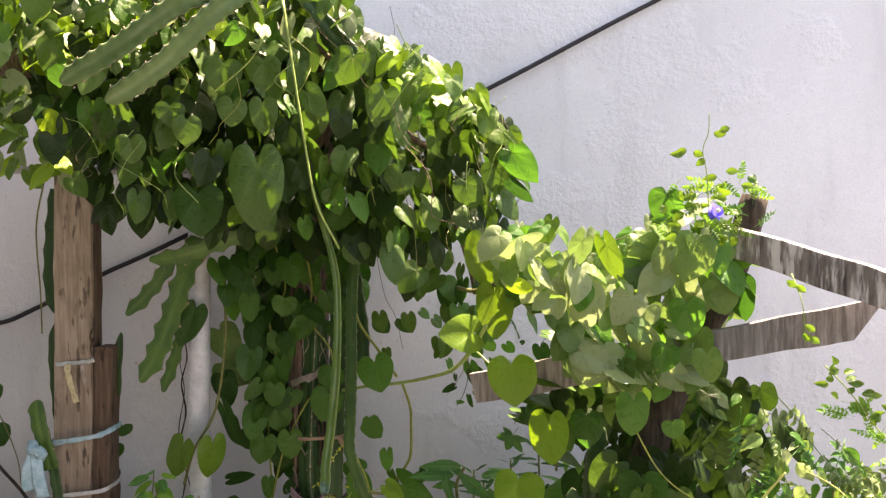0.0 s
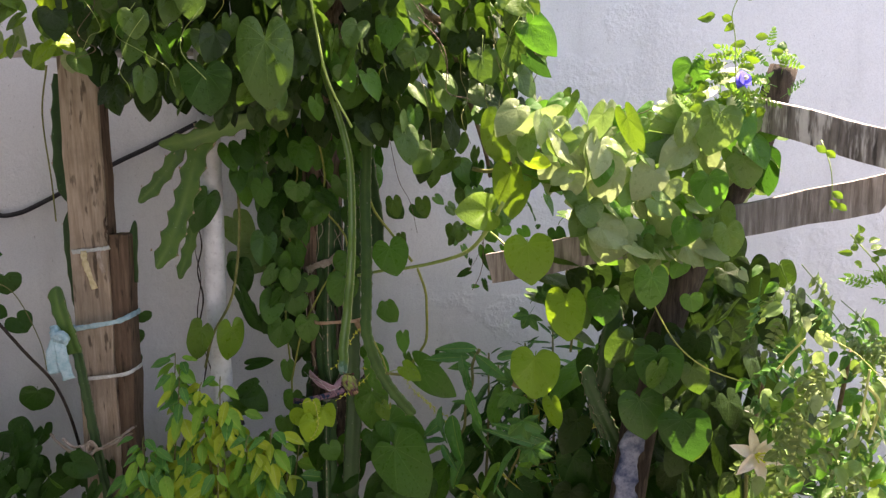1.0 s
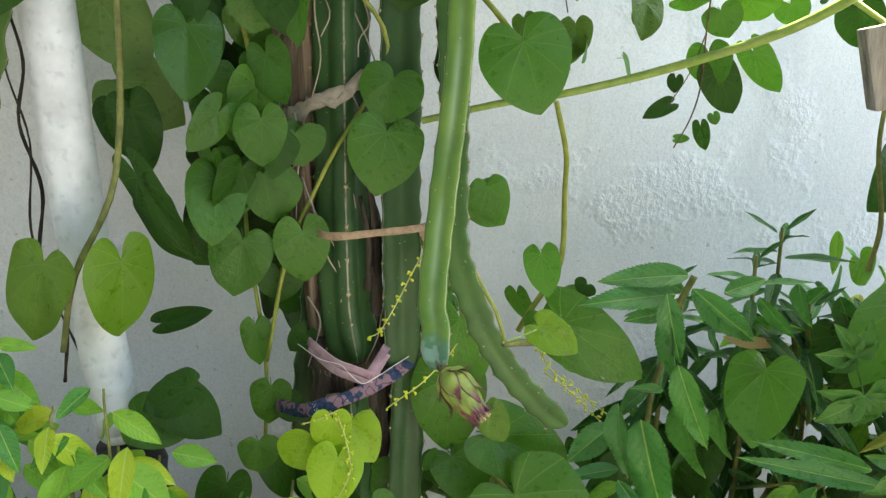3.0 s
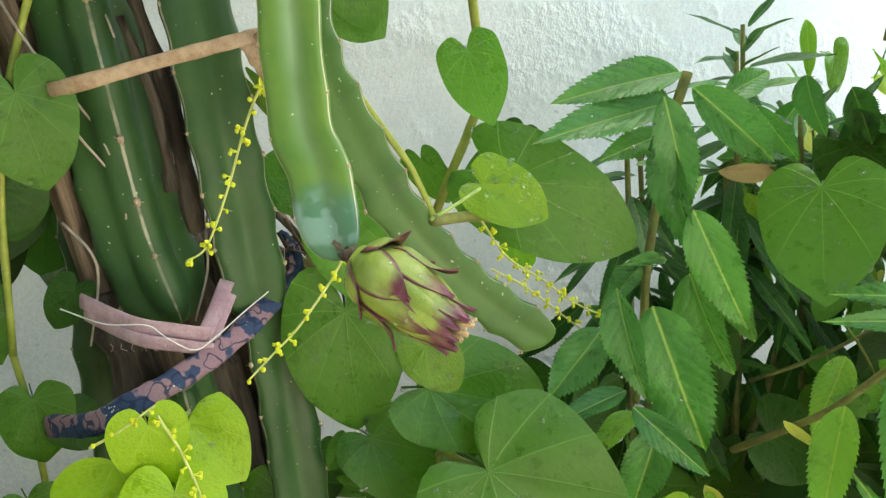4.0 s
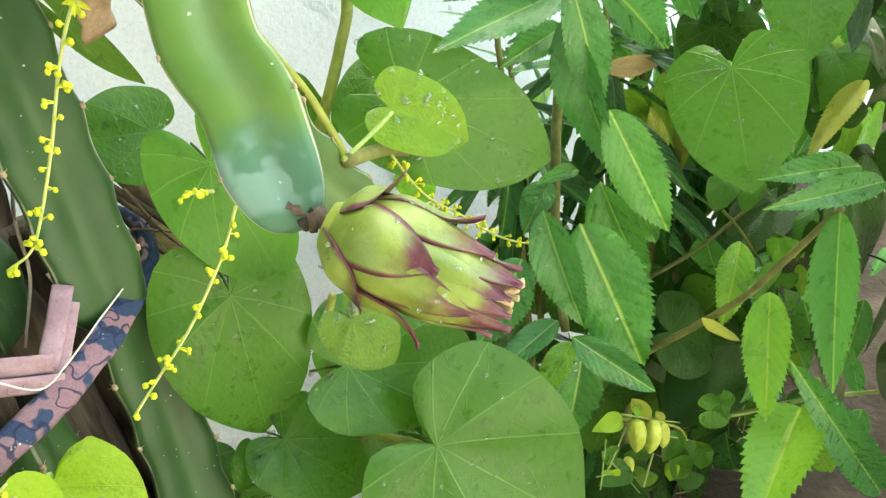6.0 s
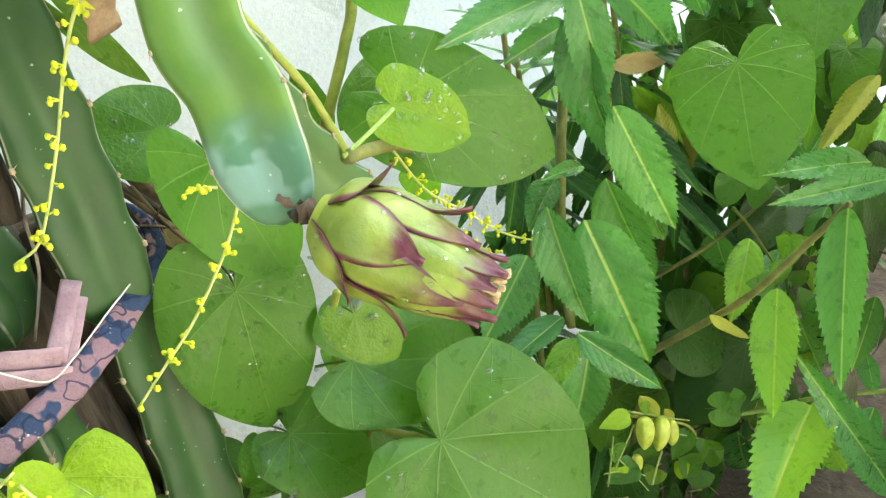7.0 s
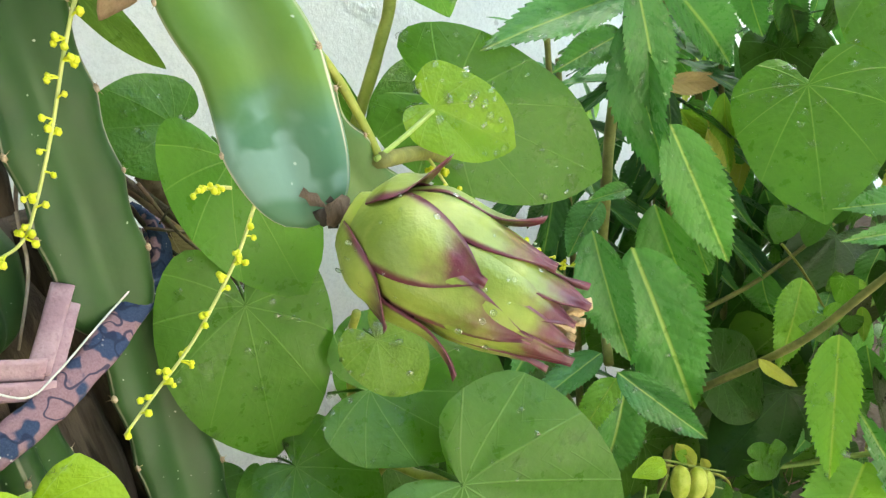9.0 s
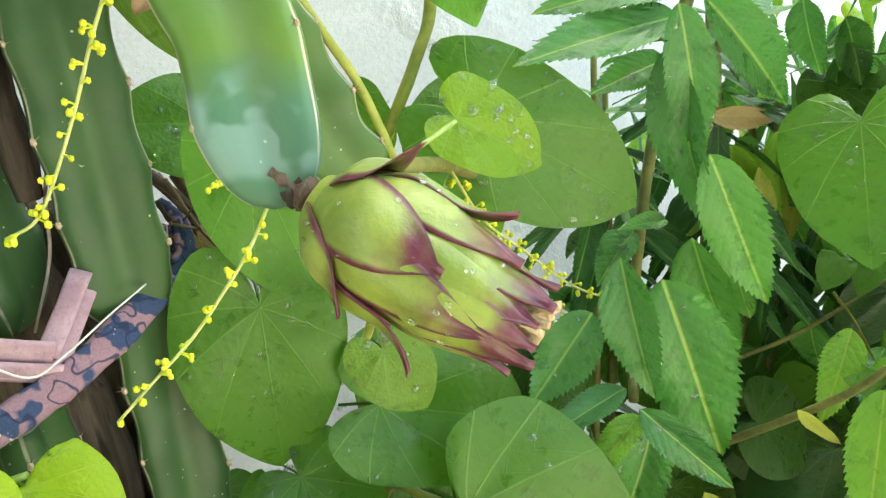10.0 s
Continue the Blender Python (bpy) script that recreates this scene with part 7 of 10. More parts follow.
leaf(pod_plant, "round", (0.169, 2.360, 0.275), (0.152, 2.360, 0.256), (-0.70, -0.40, 0.59), 0.035, LEAF_MID)
leaf(pod_plant, "round", (0.265, 2.300, 0.578), (0.276, 2.300, 0.533), (-0.83, -0.51, -0.21), 0.025, LEAF_FRESH)
leaf(pod_plant, "round", (0.212, 2.290, 0.550), (0.167, 2.290, 0.575), (0.11, -0.98, 0.19), 0.026, LEAF)
leaf(pod_plant, "round", (0.290, 2.300, 0.521), (0.293, 2.300, 0.495), (-0.88, -0.47, -0.12), 0.022, LEAF_MID)
for top, low, wide in (((0.041, 2.340, 0.464), (0.034, 2.338, 0.427), 0.020), ((0.071, 2.340, 0.442), (0.056, 2.338, 0.408), 0.020), ((0.093, 2.346, 0.419), (0.093, 2.346, 0.383), 0.016), ((0.048, 2.360, 0.395), (0.040, 2.360, 0.374), 0.014)):
    part("pod", pod(top, low, wide), POD, pod_plant, "papery yellow-green pod")
part("stem", tube([(0.024, 2.345, 0.482), (0.050, 2.345, 0.460), (0.087, 2.345, 0.428), (0.135, 2.350, 0.387)], 0.0011, 0.0009, 5, 6, 0.10), VINE_LIGHT, pod_plant)
part("stem", tube([(-0.004, 2.345, 0.469), (-0.011, 2.345, 0.445), (-0.021, 2.345, 0.414)], 0.001, 0.0008, 5, 6, 0.10), VINE_LIGHT, pod_plant)
part("stem", tube([(0.036, 2.350, 0.453), (0.013, 2.350, 0.432), (-0.002, 2.350, 0.419)], 0.001, 0.0008, 5, 6, 0.10), VINE_LIGHT, pod_plant)
part("stem", tube([(0.066, 2.340, 0.399), (0.054, 2.340, 0.382), (0.044, 2.340, 0.366)], 0.0012, 0.0010, 5, 6, 0.10), VINE_LIGHT, pod_plant)
part("stem", tube([(-0.019, 2.350, 0.427), (0.020, 2.350, 0.401), (0.046, 2.350, 0.372)], 0.0008, 0.0006, 5, 6, 0.10), VINE_LIGHT, pod_plant)
part("stem", tube([(0.005, 2.350, 0.430), (0.028, 2.350, 0.388), (0.049, 2.350, 0.347)], 0.0008, 0.0006, 5, 6, 0.10), VINE_LIGHT, pod_plant)
part("stem", tube([(0.105, 2.345, 0.391), (0.142, 2.345, 0.357), (0.149, 2.345, 0.343)], 0.001, 0.0008, 5, 6, 0.10), VINE_LIGHT, pod_plant)
leaf(pod_plant, "oval", (0.194, 2.345, 0.379), (0.264, 2.345, 0.308), (-0.03, -1.00, -0.03), 0.033, LEAF)
leaf(pod_plant, "oval", (0.103, 2.345, 0.357), (0.15, 2.345, 0.293), (-0.10, -0.99, -0.08), 0.033, LEAF)
leaf(pod_plant, "oval", (0.029, 2.345, 0.406), (-0.009, 2.345, 0.416), (0.20, -0.65, 0.73), 0.029, LEAF)
leaf(pod_plant, "oval", (0.389, 2.345, 0.457), (0.414, 2.345, 0.418), (-0.62, -0.68, -0.39), 0.022, LEAF)
leaf(pod_plant, "oval", (0.351, 2.345, 0.536), (0.374, 2.345, 0.473), (-0.79, -0.55, -0.28), 0.028, LEAF)
leaf(pod_plant, "oval", (0.155, 2.345, 0.347), (0.187, 2.345, 0.273), (-0.54, -0.81, -0.24), 0.031, LEAF)
leaf(pod_plant, "oval", (0.128, 2.345, 0.38), (0.092, 2.345, 0.365), (-0.35, -0.44, 0.83), 0.025, LEAF)
leaf(pod_plant, "oval", (-0.011, 2.345, 0.459), (0.021, 2.345, 0.42), (0.01, -1.00, 0.01), 0.023, LEAF)
part("stem", tube([(0.017, 2.35, 0.48), (0.07, 2.35, 0.435), (0.141, 2.35, 0.368), (0.176, 2.37, 0.257)], 0.0015, 0.0015, 6, 8, 0.10), VINE, pod_plant)

# dry stalks lying under the plants
tangle = thing("dry_twig", (-0.29, 2.49, 0.82), "tangle of dry brown twigs caught behind the cactus stems", "twig")
for k, (a, b, c, r) in enumerate([
        ((-0.314, 2.490, 0.856), (-0.287, 2.490, 0.815), (-0.258, 2.490, 0.761), 0.0030),
        ((-0.308, 2.480, 0.852), (-0.293, 2.480, 0.810), (-0.272, 2.480, 0.776), 0.0014),
        ((-0.278, 2.475, 0.850), (-0.291, 2.475, 0.836), (-0.305, 2.475, 0.824), 0.0010),
        ((-0.312, 2.485, 0.822), (-0.283, 2.485, 0.806), (-0.255, 2.485, 0.786), 0.0012),
        ((-0.314, 2.495, 0.836), (-0.303, 2.495, 0.804), (-0.277, 2.495, 0.767), 0.0018),
        ((-0.284, 2.505, 0.843), (-0.274, 2.505, 0.806), (-0.273, 2.505, 0.770), 0.0012)]):
    part("twig", tube([a, b, c], r, r * 0.7, 7, 7, 0.35, seed=60 + k), TWIG_BROWN if k % 2 else STUMP_DARK, tangle)
leaf(tangle, "heart", (-0.291, 2.510, 0.797), (-0.286, 2.510, 0.767), (-0.35, -0.93, -0.06), 0.026, DRY)
litter = thing("dry_stalk", (0.156, 2.420, 0.254), "tangle of thin dry brown stalks low under the plants", "litter")
rng = random.Random(88)
for k in range(46):
    p = litter.location + Vector((rng.uniform(-0.10, 0.26), rng.uniform(-0.05, 0.06), rng.uniform(-0.10, 0.06)))
    d = Vector((rng.uniform(-1, 1), rng.uniform(-0.3, 0.3), rng.uniform(-0.7, 0.9))).normalized() * rng.uniform(0.03, 0.09)
    part("stalk", tube([p, p + d * 0.5 + Vector((rng.uniform(-0.008, 0.008), 0, rng.uniform(-0.008, 0.008))), p + d], rng.uniform(0.0007, 0.0018), 0.0007, 4, 5, 0.3, seed=k), rng.choice((TWIG_BROWN, TWIG_DARK, WITHERED, TWIG)), litter)

# flower strings with yellow buds
bud_string([(-0.304, 2.39, 0.991), (-0.323, 2.39, 0.972), (-0.339, 2.39, 0.947), (-0.357, 2.388, 0.914), (-0.376, 2.386, 0.883), (-0.388, 2.383, 0.869), (-0.402, 2.381, 0.865)], 1)
bud_string([(-0.281, 2.37, 0.85), (-0.298, 2.365, 0.831), (-0.317, 2.36, 0.815), (-0.339, 2.356, 0.798), (-0.361, 2.352, 0.786), (-0.384, 2.348, 0.773)], 2)
bud_string([(-0.171, 2.36, 0.841), (-0.151, 2.36, 0.803), (-0.112, 2.37, 0.766), (-0.082, 2.37, 0.735), (-0.056, 2.37, 0.715), (-0.035, 2.37, 0.704)], 3)
bud_string([(-0.287, 2.380, 0.860), (-0.294, 2.380, 0.863), (-0.300, 2.380, 0.864), (-0.307, 2.380, 0.864)], 4, 0.35)
bud_string([(-0.449, 2.34, 0.774), (-0.44, 2.33, 0.74), (-0.438, 2.32, 0.699), (-0.459, 2.31, 0.663)], 5)
bud_string([(-0.148, 2.4, 0.779), (-0.113, 2.4, 0.749), (-0.072, 2.4, 0.703), (-0.04, 2.4, 0.67)], 6)
bud_string([(-0.497, 2.35, 0.761), (-0.476, 2.34, 0.771), (-0.448, 2.34, 0.782)], 7)



def star_flower(at, size, front):
    "A tiny open flower of the vine: five pointed petals round a button."
    at, front = Vector(at), Vector(front)
    turn = Matrix.Translation(at) @ front.to_track_quat("Z", "Y").to_matrix().to_4x4()
    ob = thing("star_flower", tuple(at), "tiny yellow star-shaped flower open on the flower string", "flower")
    for k in range(5):
        petal = lance_blade(40 + k)
        bmesh.ops.transform(petal, matrix=turn @ pose(0, 0, 0, 0, 0, 72 * k + 10) @ pose(0, 0, 0, 16, 0, 0) @ Matrix.Diagonal((size * 0.42, size, size, 1)), verts=petal.verts)
        part("petal", petal, BUD, ob)
    button = bmesh.new()
    bmesh.ops.create_icosphere(button, subdivisions=2, radius=size * 0.22, matrix=turn)
    part("button", button, BUD_STALK, ob)


star_flower((-0.319, 2.383, 0.977), 0.0075, (-0.5, -0.8, 0.35))

# ---- canopy over the trellis ----
canopy = thing("heart_leaf_vine", (-0.5, 2.3, 1.9), "dense canopy of green heart-shaped vine leaves over the trellis", "vine")
CANOPY = [(-1.45, 2.37), (-0.28, 2.37), (-0.22, 2.14), (-0.13, 2.10), (-0.13, 1.89), (-0.15, 1.76), (-0.13, 1.54), (-0.23, 1.57), (-0.29, 1.62), (-0.39, 1.60), (-0.48, 1.61), (-0.60, 1.62), (-0.71, 1.65), (-0.82, 1.72), (-0.89, 1.65), (-0.97, 1.75), (-1.10, 1.94), (-1.25, 1.97)]
CREST = [(-1.45, 2.37), (-0.28, 2.37), (-0.22, 2.15), (-0.35, 2.09), (-0.76, 2.12), (-1.13, 2.09), (-1.25, 2.12)]
ARM = [(-0.29, 2.15), (-0.13, 2.14), (-0.04, 2.10), (0.08, 2.02), (0.19, 1.89), (0.26, 1.79), (0.19, 1.75), (0.17, 1.62), (0.06, 1.62), (0.02, 1.49), (-0.09, 1.46), (-0.15, 1.59), (-0.23, 1.59), (-0.26, 1.81)]
ARM_CREST = [(-0.29, 2.15), (-0.13, 2.13), (-0.04, 2.09), (0.07, 2.01), (0.19, 1.88), (0.25, 1.78), (0.09, 1.90), (-0.07, 2.01), (-0.22, 2.06)]
MIXED = [(LEAF_OLIVE, 0.46), (LEAF_OLIVE_SHADE, 0.36), (LEAF, 0.12), (LEAF_PALE, 0.06)]
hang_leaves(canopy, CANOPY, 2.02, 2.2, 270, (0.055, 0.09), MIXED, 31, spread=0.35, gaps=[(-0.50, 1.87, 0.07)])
# Back layer coloured dark to stand for the shade inside the canopy.
hang_leaves(canopy, CANOPY, 2.2, 2.55, 260, (0.07, 0.11), [(LEAF_OLIVE, 0.1), (LEAF_OLIVE_SHADE, 0.9)], 32, spread=0.4)
# Hidden roof layer added to keep sky light off the wall and drape.
hang_leaves(canopy, [(-1.05, 2.02), (-0.10, 2.02), (-0.16, 2.16), (-0.3, 2.26), (-1.05, 2.28)], 2.3, 2.76, 230, (0.09, 0.13), [(LEAF_OLIVE, 0.2), (LEAF_OLIVE_SHADE, 0.8)], 57, lift=2.0, spread=1.0)
crest_vine = thing("heart_leaf_vine", (-0.7, 2.2, 2.1), "vine leaves on top of the trellis canopy, coloured pale for sunlight", "vine")
# Crest leaves coloured pale and lime in place of direct sun.
hang_leaves(crest_vine, CREST, 1.98, 2.4, 210, (0.04, 0.075), [(LEAF_SUN_SHEEN, 0.25), (LEAF_PALE, 0.25), (LEAF_OLIVE, 0.15), (LEAF_SUN_YOUNG, 0.2), (LEAF_BRIGHT, 0.15)], 33, lift=1.2, spread=1.0)
arm_vine = thing("heart_leaf_vine", (0.0, 2.3, 1.7), "arm of heart-leaved vine drooping from the canopy towards the next trellis", "vine")
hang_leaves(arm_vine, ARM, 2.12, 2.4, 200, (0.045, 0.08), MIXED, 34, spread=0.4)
# Top of the arm paled in colour for sunlight.
hang_leaves(arm_vine, ARM_CREST, 2.05, 2.35, 95, (0.04, 0.07), [(LEAF_PALE, 0.4), (LEAF_OLIVE, 0.2), (LEAF_SUN_YOUNG, 0.3), (LEAF_BRIGHT, 0.1)], 35, lift=1.0, spread=0.9)
left_sprays = thing("heart_leaf_vine", (-1.25, 2.35, 1.85), "vine leaves on the end of the cross rail, coloured pale for sunlight", "vine")
# Pale and bright shares here stand for sunlit leaves.
hang_leaves(left_sprays, [(-1.29, 2.34), (-0.98, 2.34), (-1.00, 2.16), (-1.03, 2.01), (-0.99, 1.88), (-0.97, 1.77), (-1.08, 1.76), (-1.17, 1.79), (-1.30, 1.80)], 1.98, 2.3, 75, (0.035, 0.07), [(LEAF_SUN_SHEEN, 0.45), (LEAF_SUN_YOUNG, 0.25), (LEAF_BRIGHT, 0.3)], 36, lift=0.8, spread=1.0)
leaf(canopy, "heart", (-0.466, 1.99, 1.795), (-0.461, 1.98, 1.631), (0.23, -0.97, 0.07), 0.133, LEAF_OLIVE)
leaf(canopy, "heart", (-1.027, 2.12, 1.977), (-0.996, 2.1, 1.869), (0.37, -0.89, 0.27), 0.127, LEAF_DARK)
leaf(canopy, "heart", (-0.556, 2.02, 2.055), (-0.564, 2.02, 1.98), (0.29, -0.96, -0.03), 0.094, LEAF_OLIVE)
leaf(canopy, "heart", (-0.456, 2.02, 2.062), (-0.453, 2.02, 1.991), (0.21, -0.98, 0.01), 0.086, LEAF_OLIVE)
leaf(canopy, "heart", (-0.527, 2, 1.952), (-0.531, 2, 1.896), (0.27, -0.96, -0.02), 0.073, LEAF_OLIVE)
leaf(canopy, "heart", (-0.457, 2.02, 1.955), (-0.454, 2.02, 1.877), (0.22, -0.98, 0.01), 0.071, LEAF_OLIVE)
leaf(canopy, "heart", (-0.643, 2, 1.91), (-0.644, 2, 1.847), (0.32, -0.95, -0.00), 0.071, LEAF_OLIVE)
leaf(canopy, "heart", (-0.623, 2.02, 1.728), (-0.617, 2.02, 1.621), (0.30, -0.95, 0.02), 0.121, LEAF_DARK)
leaf(canopy, "heart", (-0.784, 2, 1.862), (-0.782, 2, 1.805), (0.38, -0.93, 0.01), 0.071, LEAF_OLIVE)
leaf(canopy, "heart", (-0.685, 2, 1.946), (-0.686, 2, 1.896), (0.34, -0.94, -0.00), 0.071, LEAF_OLIVE)
leaf(canopy, "heart", (-0.34, 2, 1.979), (-0.298, 2, 1.923), (0.01, -1.00, 0.01), 0.064, LEAF_OLIVE)
leaf(canopy, "heart", (-0.226, 2, 2.07), (-0.262, 2, 2), (0.18, -0.98, -0.09), 0.085, LEAF_OLIVE)
leaf(canopy, "heart", (-0.15, 2.02, 1.975), (-0.165, 2.02, 1.89), (0.10, -0.99, -0.02), 0.086, LEAF_OLIVE)
leaf(canopy, "heart", (-0.285, 2.05, 1.735), (-0.283, 2.05, 1.699), (0.13, -0.99, 0.01), 0.065, LEAF_OLIVE)
leaf(canopy, "heart", (-0.113, 2.1, 1.782), (-0.143, 2.1, 1.73), (0.07, -1.00, -0.04), 0.082, LEAF_OLIVE)
leaf(canopy, "heart", (0.179, 2.1, 1.84), (0.243, 2.08, 1.76), (-0.24, -0.97, 0.05), 0.082, LEAF)
leaf(canopy, "heart", (0.179, 2.1, 1.758), (0.231, 2.1, 1.702), (-0.54, -0.68, -0.50), 0.045, LEAF_DARK)
leaf(canopy, "heart", (0.059, 2.1, 1.759), (0.081, 2.1, 1.691), (-0.06, -1.00, -0.02), 0.082, LEAF_OLIVE)
leaf(canopy, "heart", (0.11, 2.1, 1.564), (0.124, 2.09, 1.497), (-0.09, -0.99, 0.13), 0.090, LEAF_LIME)
leaf(canopy, "heart", (-1.005, 2.35, 1.785), (-1.039, 2.35, 1.751), (0.24, -0.94, -0.25), 0.067, LEAF)
leaf(canopy, "heart", (-0.244, 2.2, 1.588), (-0.242, 2.2, 1.541), (0.11, -0.99, 0.01), 0.079, LEAF_OLIVE)
leaf(canopy, "heart", (-0.165, 2.2, 1.658), (-0.166, 2.2, 1.595), (0.07, -1.00, -0.00), 0.086, LEAF_OLIVE)
drape = thing("heart_leaf_vine", (-0.5, 2.5, 1.4), "vine leaves hanging down the dead trunk under the canopy", "vine")
hang_leaves(drape, [(-0.69, 1.62), (-0.25, 1.62), (-0.26, 1.37), (-0.40, 1.37), (-0.47, 1.23), (-0.51, 1.02), (-0.63, 1.02), (-0.61, 1.24), (-0.63, 1.38), (-0.69, 1.45)], 2.38, 2.6, 85, (0.06, 0.09), [(LEAF, 0.45), (LEAF_MID, 0.3), (LEAF_DARK, 0.25)], 37, spread=0.3)
# Dark leaves put behind the drape as the shade under the canopy.
hang_leaves(drape, [(-0.66, 1.62), (-0.36, 1.62), (-0.44, 1.30), (-0.47, 1.0), (-0.49, 0.80), (-0.58, 0.80), (-0.62, 1.1), (-0.64, 1.4)], 2.54, 2.70, 95, (0.06, 0.09), [(LEAF_MID, 0.2), (LEAF_DARK, 0.5), (LEAF_OLIVE_SHADE, 0.3)], 71, spread=0.3)
hang_leaves(drape, [(-0.15, 1.44), (0.03, 1.47), (0.12, 1.37), (0.08, 1.13), (-0.01, 1.19), (-0.04, 1.29), (-0.12, 1.30), (-0.19, 1.37)], 2.45, 2.7, 13, (0.035, 0.06), [(LEAF, 0.3), (LEAF_OLIVE, 0.7)], 38, spread=0.5)
part("stem", tube([(-0.401, 2, 2.212), (-0.371, 1.98, 2.024), (-0.344, 1.98, 1.843), (-0.321, 2, 1.704), (-0.272, 2.05, 1.589)], 0.0035, 0.0028, 6, 6, 0.1), VINE_LIGHT, canopy)
part("stem", tube([(-0.137, 2.3, 1.915), (-0.039, 2.3, 1.865), (0.026, 2.3, 1.684), (0.074, 2.3, 1.535), (0.093, 2.35, 1.449)], 0.0070, 0.0056, 6, 6, 0.1), TWIG_BROWN, canopy)
part("stem", tube([(-0.349, 2.2, 2.152), (-0.194, 2.2, 1.995), (-0.069, 2.2, 1.885), (0.024, 2.2, 1.853)], 0.0080, 0.0064, 6, 6, 0.1), TWIG_BROWN, canopy)
part("stem", tube([(-0.444, 2, 2.128), (-0.487, 2, 2.057), (-0.586, 2, 1.973)], 0.0020, 0.0016, 6, 6, 0.1), VINE_LIGHT, canopy)
part("stem", tube([(-0.163, 2.5, 2.356), (-0.149, 2.5, 2.267), (-0.182, 2.5, 2.204)], 0.0010, 0.0008, 6, 6, 0.1), TWIG_BROWN, canopy)
part("stem", tube([(-0.665, 2.25, 1.783), (-0.572, 2.2, 1.77), (-0.516, 2.2, 1.817)], 0.0020, 0.0016, 6, 6, 0.1), VINE_LIGHT, canopy)
leaf(arm_vine, "heart", (0.093, 2.42, 1.277), (0.109, 2.42, 1.241), (-0.42, -0.89, -0.18), 0.053, LEAF)
leaf(arm_vine, "heart", (0.136, 2.42, 1.291), (0.148, 2.42, 1.262), (-0.80, -0.51, -0.31), 0.084, LEAF_FRESH)
leaf(arm_vine, "heart", (0.081, 2.42, 1.223), (0.092, 2.42, 1.174), (-0.72, -0.68, -0.15), 0.062, LEAF)
leaf(arm_vine, "heart", (0.096, 2.42, 1.196), (0.129, 2.42, 1.137), (-0.22, -0.97, -0.12), 0.055, LEAF_DARK)
leaf(arm_vine, "heart", (0.148, 2.42, 1.221), (0.191, 2.42, 1.161), (-0.58, -0.71, -0.41), 0.046, LEAF)
leaf(arm_vine, "heart", (0.029, 2.42, 1.157), (-0.009, 2.42, 1.143), (-0.24, -0.71, 0.66), 0.026, LEAF_DARK)
leaf(arm_vine, "heart", (0.077, 2.42, 1.124), (0.085, 2.42, 1.089), (-0.70, -0.69, -0.16), 0.025, LEAF_DARK)
leaf(arm_vine, "heart", (0.043, 2.42, 1.109), (0.064, 2.42, 1.108), (0.01, -0.99, 0.11), 0.013, LEAF)
leaf(arm_vine, "heart", (0.095, 2.42, 1.139), (0.101, 2.42, 1.125), (-0.37, -0.91, -0.17), 0.017, LEAF)
leaf(arm_vine, "heart", (0.035, 2.42, 1.293), (0.08, 2.42, 1.285), (-0.14, -0.55, -0.82), 0.038, LEAF)
leaf(arm_vine, "heart", (0.195, 2.42, 1.283), (0.215, 2.42, 1.257), (-0.49, -0.79, -0.38), 0.046, LEAF)
leaf(arm_vine, "heart", (0.24, 2.42, 1.29), (0.252, 2.42, 1.297), (-0.17, -0.95, 0.28), 0.015, LEAF_DARK)
leaf(arm_vine, "heart", (0.298, 2.42, 1.274), (0.313, 2.42, 1.221), (-0.57, -0.81, -0.16), 0.063, LEAF_DARK)
leaf(arm_vine, "heart", (0.035, 2.42, 1.191), (0.032, 2.42, 1.172), (-0.91, -0.40, 0.13), 0.028, LEAF_DARK)
hang_leaves(arm_vine, [(-0.03, 1.52), (0.30, 1.52), (0.30, 1.40), (0.20, 1.33), (0.10, 1.29), (0.01, 1.36)], 2.26, 2.42, 36, (0.04, 0.07), [(LEAF_OLIVE, 0.4), (LEAF, 0.4), (LEAF_DARK, 0.2)], 56, spread=0.5)
part("stem", tube([(0.079, 2.42, 1.313), (0.075, 2.42, 1.249), (0.073, 2.42, 1.182), (0.061, 2.42, 1.136), (0.039, 2.42, 1.096)], 0.0014, 0.0011, 6, 6, 0.1), TWIG_BROWN, arm_vine)
part("stem", tube([(0.075, 2.42, 1.249), (0.055, 2.42, 1.197), (0.025, 2.42, 1.153)], 0.0010, 0.0008, 6, 6, 0.1), TWIG_BROWN, arm_vine)
part("stem", tube([(-0.213, 2.4, 1.619), (-0.181, 2.4, 1.448), (-0.146, 2.4, 1.374), (-0.126, 2.4, 1.279)], 0.0010, 0.0008, 6, 6, 0.1), TWIG_BROWN, arm_vine)
leaf(arm_vine, "heart", (-0.198, 2.42, 1.376), (-0.19, 2.42, 1.323), (-0.29, -0.95, -0.04), 0.053, LEAF_OLIVE)
leaf(arm_vine, "heart", (-0.11, 2.42, 1.374), (-0.102, 2.42, 1.321), (-0.34, -0.94, -0.05), 0.053, LEAF_OLIVE)
leaf(arm_vine, "heart", (-0.178, 2.42, 1.273), (-0.17, 2.42, 1.24), (-0.28, -0.96, -0.07), 0.033, LEAF_OLIVE)
part("stem", tube([(-0.752, 1.99, 1.859), (-0.787, 1.976, 1.804), (-0.818, 1.985, 1.735), (-0.806, 2.002, 1.696), (-0.814, 2.028, 1.672)], 0.0008, 0.0006, 6, 6, 0.1), VINE_LIGHT, canopy)
